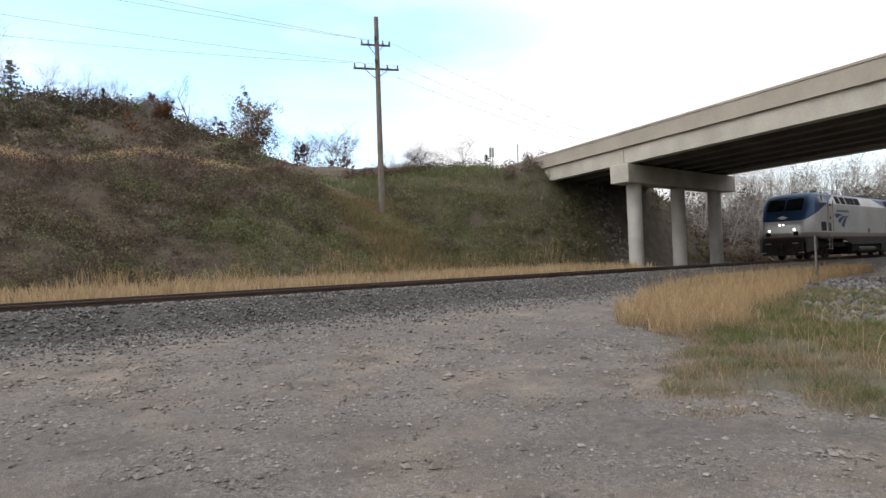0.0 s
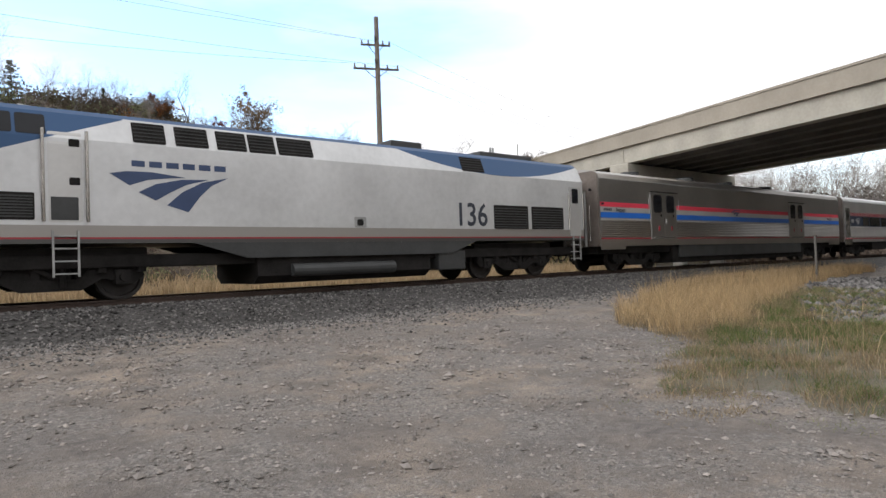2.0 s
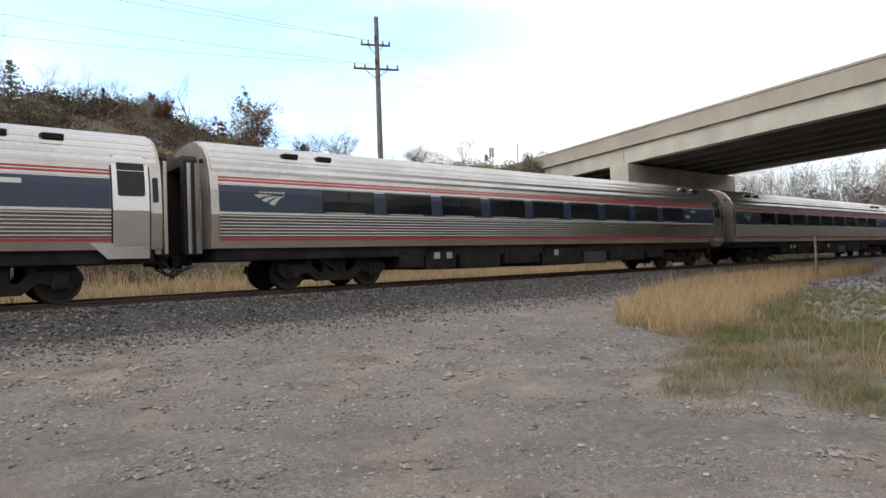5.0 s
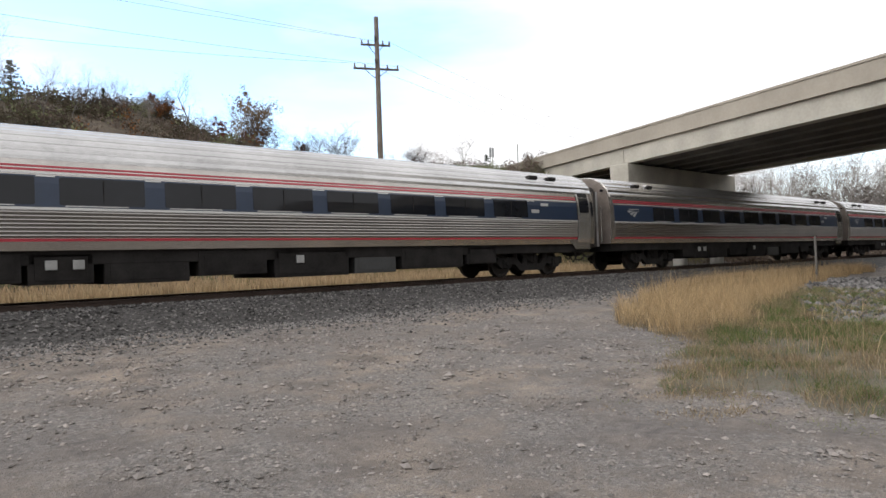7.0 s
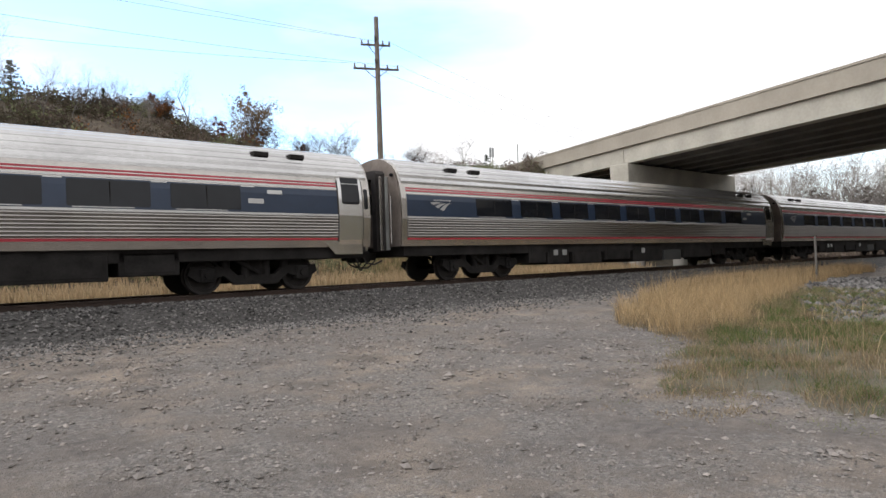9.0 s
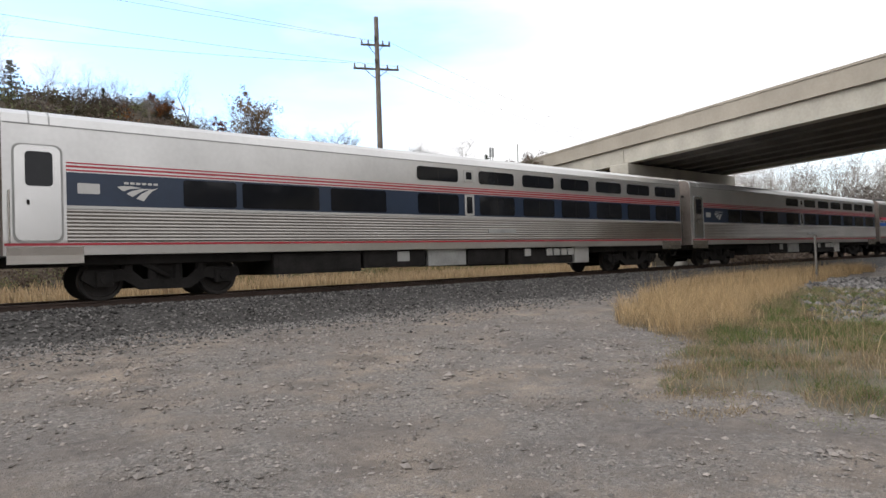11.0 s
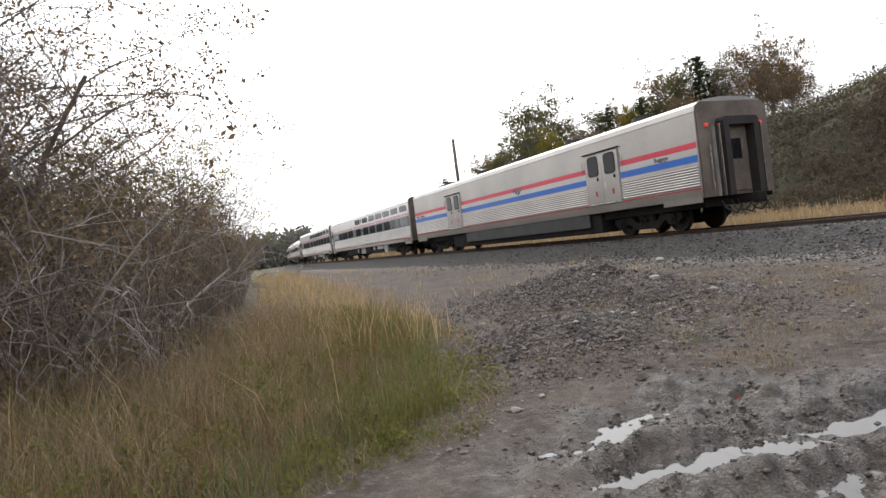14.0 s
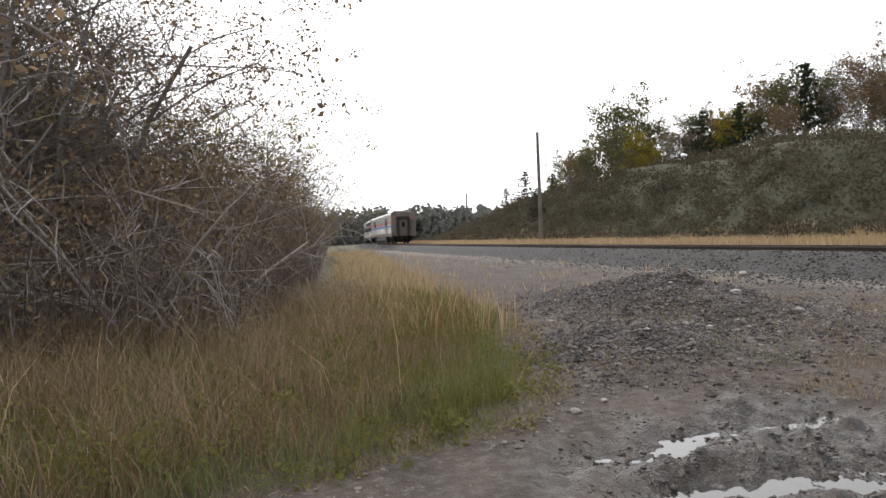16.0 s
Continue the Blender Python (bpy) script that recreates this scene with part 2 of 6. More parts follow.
def strip(half, z0, z1, x0, x1, side, off, n=3, bm=None):
    """A thin sheet that lies on the car's side between two heights."""
    zs = [z0 + (z1 - z0) * i / n for i in range(n + 1)]
    pts = [(side * (half_at(half, z) + off), z) for z in zs] + [(side * (half_at(half, z) - 0.015), z) for z in reversed(zs)]
    return prism(pts, x0, x1, "x", bm)


def flutes(half, z0, z1, x0, x1, side, n, off=0.004, deep=0.018, bm=None):
    """Corrugated sheet: n rounded ridges along the car."""
    pts, back = [], []
    for i in range(n * 4 + 1):
        z = z0 + (z1 - z0) * i / (n * 4)
        pts.append((side * (half_at(half, z) + off + deep * (0, 0.7, 1, 0.7)[i % 4]), z))
    back = [(side * (half_at(half, z) - 0.02), z) for z in (z1, (z0 + z1) / 2, z0)]
    return prism(pts + back, x0, x1, "x", bm)


def arched_flutes(half, i0, x0, x1, n, deep=0.016):
    """Corrugation that follows the section over the roof, from the index i0 on both sides."""
    arc = [Vector(p) for p in half[i0:]]
    arc += [Vector((-p.x, p.y)) for p in reversed(arc[:-1])]
    cum = [0.0]
    for a, b in zip(arc, arc[1:]):
        cum.append(cum[-1] + (b - a).length)
    pts = []
    for i in range(n * 3 + 1):
        s = cum[-1] * i / (n * 3)
        k = min(max(j for j in range(len(cum)) if cum[j] <= s + 1e-6), len(arc) - 2)
        p = arc[k].lerp(arc[k + 1], (s - cum[k]) / (cum[k + 1] - cum[k]))
        out = Vector((p.x, max(0.1, (p.y - 2.6)) * 1.3)).normalized()
        pts.append(tuple(p + out * (0.004 + deep * (0, 1, 1)[i % 3])))
    inner = [(p.x * 0.97, p.y - 0.04) for p in reversed(arc)]
    return prism(pts + inner, x0, x1, "x")


def pane(half, x0, x1, z0, z1, side, off, r=0.09, thick=0.03, bm=None):
    """A rounded sheet set on the car's side, following its curve."""
    made = bmesh.new() if bm is None else bm
    low = [(z0 + r - r * math.cos(radians(k * 30)), r - r * math.sin(radians(k * 30))) for k in range(4)]
    high = [(z1 - (z - z0), inset) for z, inset in reversed(low)]
    n = max(1, int((z1 - z0 - 2 * r) / 0.2))
    mid = [(z0 + r + (z1 - z0 - 2 * r) * k / n, 0.0) for k in range(1, n)]
    rows = []
    for z, inset in low + mid + high:
        y = half_at(half, z) + off
        rows.append([made.verts.new((x, side * w, z)) for x, w in ((x0 + inset, y), (x1 - inset, y), (x1 - inset, y - thick), (x0 + inset, y - thick))])
    f = [made.faces.new(rows[0]), made.faces.new(rows[-1][::-1])]
    for p, q in zip(rows, rows[1:]):
        f += [made.faces.new((p[i], p[(i + 1) % 4], q[(i + 1) % 4], q[i])) for i in (0, 1, 3)]
    bmesh.ops.recalc_face_normals(made, faces=f)
    return made


def flat_shape(points, x, z, sx, sz, side, y, thick=0.004, bm=None):
    """A flat cut-out on the car's side; points run 0 to 1."""
    return prism([(x + px * sx, z + pz * sz) for px, pz in points], side * y, side * (y + thick), "y", bm)


BLADES = (((0, .92), (.13, .99), (.33, 1.0), (.62, .9), (.48, .87), (.3, .8), (.15, .64)),
          ((.22, .48), (.36, .7), (.58, .85), (.82, .88), (.62, .72), (.48, .5), (.36, .28)),
          ((.45, .17), (.58, .52), (.76, .8), (1.0, .96), (.84, .72), (.73, .4), (.63, 0)))


def emblem(parent, x, z, sx, sz, side, y, mat, label):
    """Three swept blades with a bar of lettering above."""
    for i, blade in enumerate(BLADES):
        part("emblem_blade", flat_shape(blade, x, z, sx, sz, side, y), mat, parent, label)
    for i in range(6):
        part("lettering_bar", flat_shape(((0, 0), (1, 0), (1, 1), (0, 1)), x + sx * (0.17 + 0.14 * i), z + sz * 1.12, sx * 0.105, sz * 0.15, side, y), mat, parent)


def writing(text, size, x, z, y, side, mat, parent, stretch=1.0):
    """Letters of the built-in font as a flat mesh on the car's side."""
    cu = bpy.data.curves.new("lettering", "FONT")
    cu.body, cu.size, cu.extrude, cu.resolution_u, cu.offset = text, size, 0.002, 3, 0.012 * size
    tmp = new("tmp", cu)
    me = bpy.data.meshes.new_from_object(tmp.evaluated_get(bpy.context.evaluated_depsgraph_get()))
    bpy.data.objects.remove(tmp)
    me.materials.clear()
    me.materials.append(mat)
    ob = new("lettering", me)
    ob.parent = parent
    ob.matrix_basis = (pose(x, -y, z, 90) if side < 0 else pose(x, y, z, 90, 0, 180)) @ Matrix.Diagonal((stretch, 1, 1, 1))
    return ob


def wheel_mesh(r):
    bm = bmesh.new()
    rings = ((0.06, 0.12), (0.06, r * 0.25), (0.02, r * 0.45), (0.02, r * 0.8), (0.065, r * 0.84), (0.065, r), (-0.065, r + 0.004), (-0.07, r + 0.028), (-0.1, r + 0.025), (-0.1, 0.12))
    n = 20
    made = [[bm.verts.new((math.cos(k * math.tau / n) * rr, -y, math.sin(k * math.tau / n) * rr)) for k in range(n)] for y, rr in rings]
    for a, b in zip(made, made[1:]):
        for k in range(n):
            bm.faces.new((a[k], a[(k + 1) % n], b[(k + 1) % n], b[k]))
    bm.faces.new(made[0])
    bm.faces.new(made[-1][::-1])
    bmesh.ops.recalc_face_normals(bm, faces=bm.faces[:])
    me = bpy.data.meshes.new("wheel")
    bm.to_mesh(me)
    bm.free()
    me.materials.append(wheel_steel)
    return me


WHEELS = {r: wheel_mesh(r) for r in (0.46, 0.51)}


def bogie(parent, cx, base, r, style):
    """Truck: two side frames with boxes and springs, a bolster, axles and wheels."""
    bm = bmesh.new()
    for s in (-1, 1):
        y = s * 1.02
        frame_pts = [(-base / 2 - 0.45, r + 0.02), (-base / 2 - 0.4, r + 0.2), (-0.75, r + 0.22), (-0.5, r - 0.02), (0.5, r - 0.02), (0.75, r + 0.22), (base / 2 + 0.4, r + 0.2),
                     (base / 2 + 0.45, r + 0.02), (base / 2 + 0.2, r - 0.16), (base / 2 - 0.4, r - 0.02), (0.55, r - 0.26), (-0.55, r - 0.26), (-base / 2 + 0.4, r - 0.02), (-base / 2 - 0.2, r - 0.16)]
        prism([(cx + a, b) for a, b in frame_pts], y - 0.09, y + 0.09, "y", bm)
        for a in (-base / 2, base / 2):
            box(cx + a - 0.17, cx + a + 0.17, y - 0.14 * 1 + 0.03 * s, y + 0.14 + 0.03 * s, r - 0.17, r + 0.17, 0.03, bm)
            rod((cx + a, y, r), (cx + a, y + s * 0.22, r), 0.1, 0.09, 12, bm)
            if style == "inboard":
                rod((cx + a * 0.62, y, r + 0.15), (cx + a * 0.62, y, r + 0.5), 0.12, None, 10, bm)
        for a in (-0.28, 0.28):
            rod((cx + a, y, r - 0.1), (cx + a, y, r + 0.42), 0.11, None, 10, bm)
        rod((cx - 0.55, y + s * 0.12, r + 0.36), (cx + 0.05, y + s * 0.1, r + 0.02), 0.05, None, 8, bm)
        if style == "loco":
            box(cx - 1.1, cx - 0.35, y - 0.05, y + s * 0.02 + 0.07, r - 0.05, r + 0.5, 0.03, bm)
            box(cx + 0.45, cx + 1.2, y - 0.05, y + s * 0.02 + 0.07, r - 0.05, r + 0.45, 0.03, bm)
            rod((cx + 0.2, y + s * 0.12, r - 0.2), (cx + 0.2, y + s * 0.12, r + 0.5), 0.07, None, 8, bm)
            box(cx - 1.9, cx + 1.9, y - 0.08, y + 0.08, r + 0.42, r + 0.66, 0.03, bm)
            for a in (-1.75, -0.95, 0.95, 1.75):
                rod((cx + a, y + s * 0.1, r + 0.1), (cx + a, y + s * 0.1, r + 0.48), 0.11, None, 10, bm)
    box(cx - 0.3, cx + 0.3, -1.05, 1.05, r - 0.05, r + 0.38, 0.03, bm)
    for a in (-base / 2, base / 2):
        rod((cx + a, -0.75, r), (cx + a, 0.75, r), 0.09, None, 10, bm)
    frame_part = part("bogie", bm, under_black, parent)
    for a in (-base / 2, base / 2):
        for s in (-1, 1):
            w = new("wheel", WHEELS[r])
            w.parent = frame_part
            w.matrix_basis = pose(cx + a, s * 0.78, r, 0, 0, 0 if s < 0 else 180)
    return frame_part


def hoses(parent, x, n, way, seed):
    rng = random.Random(seed)
    for i in range(n):
        y = -0.75 + 1.4 * i / n + rng.uniform(-0.1, 0.1)
        bm = bmesh.new()
        a = [Vector((x - way * 0.35, y, 0.85)), Vector((x - way * 0.15, y + rng.uniform(-.1, .1), 0.62 + rng.uniform(-.12, .05))), Vector((x + way * 0.12, y + 0.05, 0.52 + rng.uniform(-.12, .08))), Vector((x + way * 0.38, y + 0.05, 0.7))]
        for p, q in zip(a, a[1:]):
            rod(p, q, 0.025, None, 6, bm)
        part("air_hose", bm, rubber, parent)


def coupler(parent, x, way):
    bm = box(min(x, x + way * 0.75), max(x, x + way * 0.75), -0.13, 0.13, 0.72, 0.95, 0.03)
    box(min(x + way * 0.6, x + way * 0.85), max(x + way * 0.6, x + way * 0.85), -0.2, 0.17, 0.66, 1.0, 0.05, bm)
    part("coupler", bm, under_black, parent)


def car_end(parent, x, way, top, half, lamps=False):
    """End wall with a rubber gangway round a recessed door."""
    pts = [(y * 0.97, min(z, top)) for y, z in half] + [(-y * 0.97, min(z, top)) for y, z in reversed(half[:-1])]
    part("end_wall", prism(pts, x, x + way * 0.03, "x"), end_brown, parent, "soot-brown end wall")
    arch = ((-0.74, 0.98), (-0.74, 3.3), (-0.66, 3.4), (0.66, 3.4), (0.74, 3.3), (0.74, 0.98), (0.52, 0.98), (0.52, 3.15), (-0.52, 3.15), (-0.52, 0.98))
    part("gangway", prism(arch, min(x, x + way * 0.36), max(x, x + way * 0.36), "x"), rubber, parent, "black rubber gangway")
    for y in (-0.86, 0.86):
        for k in range(3):
            part("diaphragm_fold", box(min(x, x + way * (0.14 + 0.09 * k)), max(x, x + way * (0.14 + 0.09 * k)), y - 0.05 + 0.02 * k, y + 0.05 - 0.02 * k, 1.0, 3.2, 0.01), (under_grey, rubber, plain_steel)[k], parent)
    door_part = part("end_door", box(min(x, x + way * 0.07), max(x, x + way * 0.07), -0.45, 0.45, 1.1, 3.1, 0.02), end_brown, parent)
    part("window", box(min(x, x + way * 0.085), max(x, x + way * 0.085), -0.2, 0.2, 2.1, 2.75, 0.02), dark_glass, door_part)
    for y in (-1.1, 1.1):
        part("handrail", rod((x + way * 0.09, y, 1.2), (x + way * 0.09, y, 2.6), 0.018, None, 6), plain_steel, parent)
        part("marker_lamp", rod((x, y * 1.04, 3.22), (x + way * 0.1, y * 1.04, 3.22), 0.055, None, 12), lamp_red if lamps else dark_glass, parent)


def boxes_below(parent, rows, half_w=1.38):
    """Equipment under the floor: x0, x1, z0, z1, material."""
    for x0, x1, z0, z1, mat in rows:
        w = half_w - 0.02 * (len(parent.children) % 3)
        bm = box(x0, x1, -w, w, z0, z1, 0.025)
        if x1 - x0 > 0.8:
            for s in (-1, 1):
                box(x0 + 0.12, x1 - 0.12, s * w - 0.012, s * w + 0.012, z0 + 0.08, z1 - 0.08, 0.008, bm)
        part("equipment_box", bm, mat, parent)


def sleeping_car(length=26.01):
    """Two rows of windows toward the rear, plain upper side toward the front."""
    c = thing("sleeping_car", "fluted stainless sleeping car with blue window band", "railway car", group="cars of the passenger train")
    h = HALF_FLAT
    part("body", shell(h, 0.5, length - 0.45), silver_body, c, "pale silver painted body shell")
    for s in (-1, 1):
        part("window_band", strip(h, 2.03, 2.72, 1.6, length - 0.5, s, 0.006), band_blue, c, "dark blue window band")
        part("fluted_panel", flutes(h, 1.27, 1.955, 1.6, length - 0.47, s, 9), steel, c, "fluted stainless lower panel")
        part("white_stripe", strip(h, 1.965, 2.028, 1.6, length - 0.47, s, 0.02, 2), pale_paint, c)
        for z, mat, tall in ((2.9, red_paint, 0.03), (2.82, red_paint, 0.045), (2.745, red_paint, 0.035)):
            part("pinstripe", strip(h, z, z + tall, 1.6, length - 0.47, s, 0.007, 1), mat, c)
        part("red_stripe", strip(h, 1.2, 1.25, 0.52, length - 0.47, s, 0.008, 1), red_paint, c)
        part("eave_seam", strip(h, 3.635, 3.66, 0.52, length - 0.47, s, 0.012, 1), under_grey, c)
        part("side_skirt", strip(h, 0.83, 1.18, 0.55, 1.9, s, 0.01, 2), plain_steel, c)
        part("side_skirt", strip(h, 0.83, 1.18, length - 2.0, length - 0.5, s, 0.01, 2), plain_steel, c)
        xs = [(10.75, 12.37), (13.27, 14.89), (15.33, 16.95), (17.36, 18.98), (19.44, 21.07), (21.49, 23.1), (23.54, 25.15)]
        for x0, x1 in xs:
            for z0, z1 in ((3.08, 3.5), (2.07, 2.68)):
                w = part("window", pane(h, x0, x1, z0, z1, s, 0.018, 0.1), dark_glass, c)
                bm = bmesh.new()
                box((x0 + x1) / 2 - 0.012, (x0 + x1) / 2 + 0.012, s * 1.53 - 0.012, s * 1.53 + 0.012, z0 + 0.03, z1 - 0.03, 0, bm)
                part("mullion", bm, under_black, w)
        for x0, x1 in ((3.95, 5.2), (5.35, 7.45), (7.8, 9.6)):
            part("window", pane(h, x0, x1, 2.07, 2.68, s, 0.018, 0.06), dark_glass, c)
        for z0, z1 in ((3.12, 3.5), (2.04, 2.71)):
            f = part("small_window_frame", pane(h, 12.62, 13.02, z0, z1, s, 0.02, 0.04), pale_paint, c)
            part("pane", pane(h, 12.7, 12.94, z0 + 0.07, z1 - 0.07, s, 0.026, 0.02), dark_glass, f)
        part("door_gasket", pane(h, 0.66, 1.54, 1.25, 3.25, s, 0.012, 0.15), under_grey, c)
        d = part("vestibule_door", pane(h, 0.7, 1.5, 1.3, 3.22, s, 0.02, 0.14), door_steel, c, "pale vestibule door with a round-cornered window")
        part("window", pane(h, 0.88, 1.36, 2.4, 3.1, s, 0.028, 0.08), dark_glass, d)
        part("latch", box(0.9, 0.95, s * 1.54 - 0.02, s * 1.54 + 0.02, 2.02, 2.12, 0.008), under_black, d)
        part("placard", pane(h, 1.8, 2.22, 2.28, 2.5, s, 0.014, 0.02), pale_paint, c)
        part("name_plate", pane(h, 13.6, 14.9, 1.5, 1.62, s, 0.034, 0.02), under_grey, c)
        emblem(c, 2.55, 2.16, 0.86, 0.32, s, half_at(h, 2.4) + 0.012, pale_paint, "white emblem blade")
        part("handrail", rod((0.6, s * 1.6, 1.25), (0.6, s * 1.6, 2.3), 0.018, None, 6), plain_steel, c)
    for x in (0.95, 1.3):
        part("roof_seam", shell([(y + 0.008, z + 0.008) for y, z in h[2:]], x, x + 0.03), under_grey, c)
    for x in (5.0, 9.8, 14.5, 19.0, 23.6):
        part("roof_vent", box(x, x + 0.5, -0.45, 0.45, 4.06, 4.14, 0.03), roof_steel, c)
    boxes_below(c, [(6.2, 8.8, 0.42, 0.95, under_black), (9.66, 9.92, 0.65, 0.95, under_grey), (10.04, 10.5, 0.65, 0.95, under_grey), (8.9, 11.1, 0.5, 1.0, under_black),
                    (11.23, 12.78, 0.48, 1.0, under_grey), (12.82, 14.5, 0.46, 0.97, under_black), (14.7, 18.1, 0.42, 0.95, under_black), (18.25, 19.1, 0.4, 1.0, pale_paint)])
    for x in (15.45, 16.6, 17.0, 17.4, 17.8):
        part("equipment_hatch", box(x, x + 0.3, -1.42, 1.42, 0.7, 0.95, 0.015), pale_paint, c)
    part("underframe", box(0.6, length - 0.6, -1.2, 1.2, 0.78, 1.0, 0.02), under_black, c)
    for cx in (3.65, length - 3.65):
        bogie(c, cx, 2.6, 0.46, "inboard")
    for x, way in ((0.5, -1), (length - 0.45, 1)):
        car_end(c, x, way, 3.95, h)
        coupler(c, x, way)
    hoses(c, length, 4, 1, 3)
    return c


def coach(length=26.01, small=()):
    """Tube-bodied coach: fluted roof and sides, one band of windows."""
    c = thing("coach", "fluted stainless tube-bodied coach with blue window band", "railway car", group="cars of the passenger train")
    h = HALF_TUBE
    part("body", shell(h, 0.55, length - 0.55), plain_steel, c, "brushed stainless body shell")
    part("fluted_roof", arched_flutes(h, 4, 0.62, length - 0.62, 17, 0.03), roof_steel, c, "fluted stainless roof")
    a, b = (1.66 if small else 0.75), length - 1.6
    for s in (-1, 1):
        part("window_band", strip(h, 1.98, 2.63, a, b, s, 0.006, 4), band_blue, c, "dark blue window band")
        part("fluted_panel", flutes(h, 1.36, 1.91, a, b, s, 7, 0.004, 0.03), steel, c, "fluted stainless lower panel")
        part("white_stripe", strip(h, 1.92, 1.975, a, b, s, 0.03, 2), pale_paint, c)
        for z, mat, tall in ((2.795, red_paint, 0.04), (2.72, red_paint, 0.045), (2.655, pale_paint, 0.03)):
            part("pinstripe", strip(h, z, z + tall, a, b, s, 0.008, 1), mat, c)
        part("red_stripe", strip(h, 1.285, 1.34, a, b, s, 0.01, 1), red_paint, c)
        x, k = (4.7 if small else 3.52), 0
        while x < length - 5.3:
            if not 11.5 < x < 15.4 or not small:
                w = part("window", pane(h, x, x + 1.64, 2.03, 2.6, s, 0.016, 0.04), dark_glass, c)
                part("mullion", box(x + 0.81, x + 0.83, s * (half_at(h, 2.3) + 0.016) - 0.008, s * (half_at(h, 2.3) + 0.016) + 0.008, 2.06, 2.56), under_black, w)
                part("vent_cap", strip(h, 2.6, 2.625, x + 1.66, x + 2.0, s, 0.02, 1), pale_paint, c)
                part("sill", strip(h, 2.0, 2.02, x + 0.1, x + 1.3, s, 0.02, 1), pale_paint, c)
            x, k = x + 2.07, k + 1
        for x0, way in ((length - 0.82, -1), (0.82, 1))[:2 if small else 1]:
            lo, hi = min(x0, x0 + way * 0.74), max(x0, x0 + way * 0.74)
            part("door_gasket", pane(h, lo - 0.035, hi + 0.035, 0.92, 3.2, s, 0.01, 0.14), rubber, c)
            d = part("vestibule_door", pane(h, lo, hi, 0.95, 3.17, s, 0.024, 0.12), door_steel, c, "bright steel vestibule door")
            part("window", pane(h, lo + 0.1, hi - 0.08, 2.26, 2.72 if way > 0 else 3.05, s, 0.026, 0.07), dark_glass, d)
            part("corner_window", pane(h, min(x0 - way * 0.2, x0 - way * 0.08), max(x0 - way * 0.2, x0 - way * 0.08), 2.14, 2.7, s, 0.014, 0.03), dark_glass, c)
            lo, hi = min(x0, x0 + way * 1.2), max(x0, x0 + way * 1.2)
            part("side_skirt", prism([(lo, 0.9), (hi - 0.35 if way > 0 else hi, 0.9), (hi, 1.25), (lo, 1.25)] if way > 0 else [(lo + 0.35, 0.9), (hi, 0.9), (hi, 1.25), (lo, 1.25)],
                                     s * 1.44, s * 1.5, "y"), plain_steel, c)
        emblem(c, 2.75 if small else 1.62, 2.16, 0.84, 0.27, s, half_at(h, 2.4) + 0.012, pale_paint, "white emblem blade")
        part("placard", pane(h, length - 4.1, length - 3.7, 2.2, 2.32, s, 0.012, 0.02), pale_paint, c)
        part("placard", pane(h, length - 3.6, length - 3.2, 2.45, 2.55, s, 0.012, 0.02), pale_paint, c)
    for x in (2.6, 3.6, length - 3.8, length - 2.8):
        for s in (-1, 1):
            v = part("roof_vent", box(x, x + 0.4, s * 1.06 - 0.2, s * 1.06 + 0.2, 3.44, 3.56, 0.02), under_black, c)
            part("vent_hood", box(x - 0.03, x + 0.43, s * 1.04 - 0.16, s * 1.04 + 0.16, 3.54, 3.58, 0.01), roof_steel, v)
    boxes_below(c, [(6.1, 7.0, 0.45, 1.05, under_black), (7.1, 8.3, 0.4, 1.05, under_black), (8.5, 10.3, 0.36, 1.05, under_black), (10.5, 12.2, 0.46, 1.05, under_black), (12.4, 14.6, 0.34, 1.05, under_black),
                    (14.8, 16.2, 0.36, 1.05, skirt_grey), (16.4, 18.8, 0.42, 1.05, under_black), (19.0, 20.3, 0.5, 1.05, under_black)], 1.38)
    for x in (7.4, 7.9, 13.0):
        part("junction_box", box(x, x + 0.22, -1.41, 1.41, 0.7, 0.9, 0.015), under_grey, c)
    part("underframe", box(0.7, length - 0.7, -1.36, 1.36, 0.8, 1.12, 0.02), under_black, c)
    for cx in (4.08, length - 3.75):
        bogie(c, cx, 2.5, 0.46, "inboard")
    for x, way in ((0.55, -1), (length - 0.55, 1)):
        car_end(c, x, way, 3.8, h)
        coupler(c, x, way)
    hoses(c, length, 4, 1, 5)
    return c


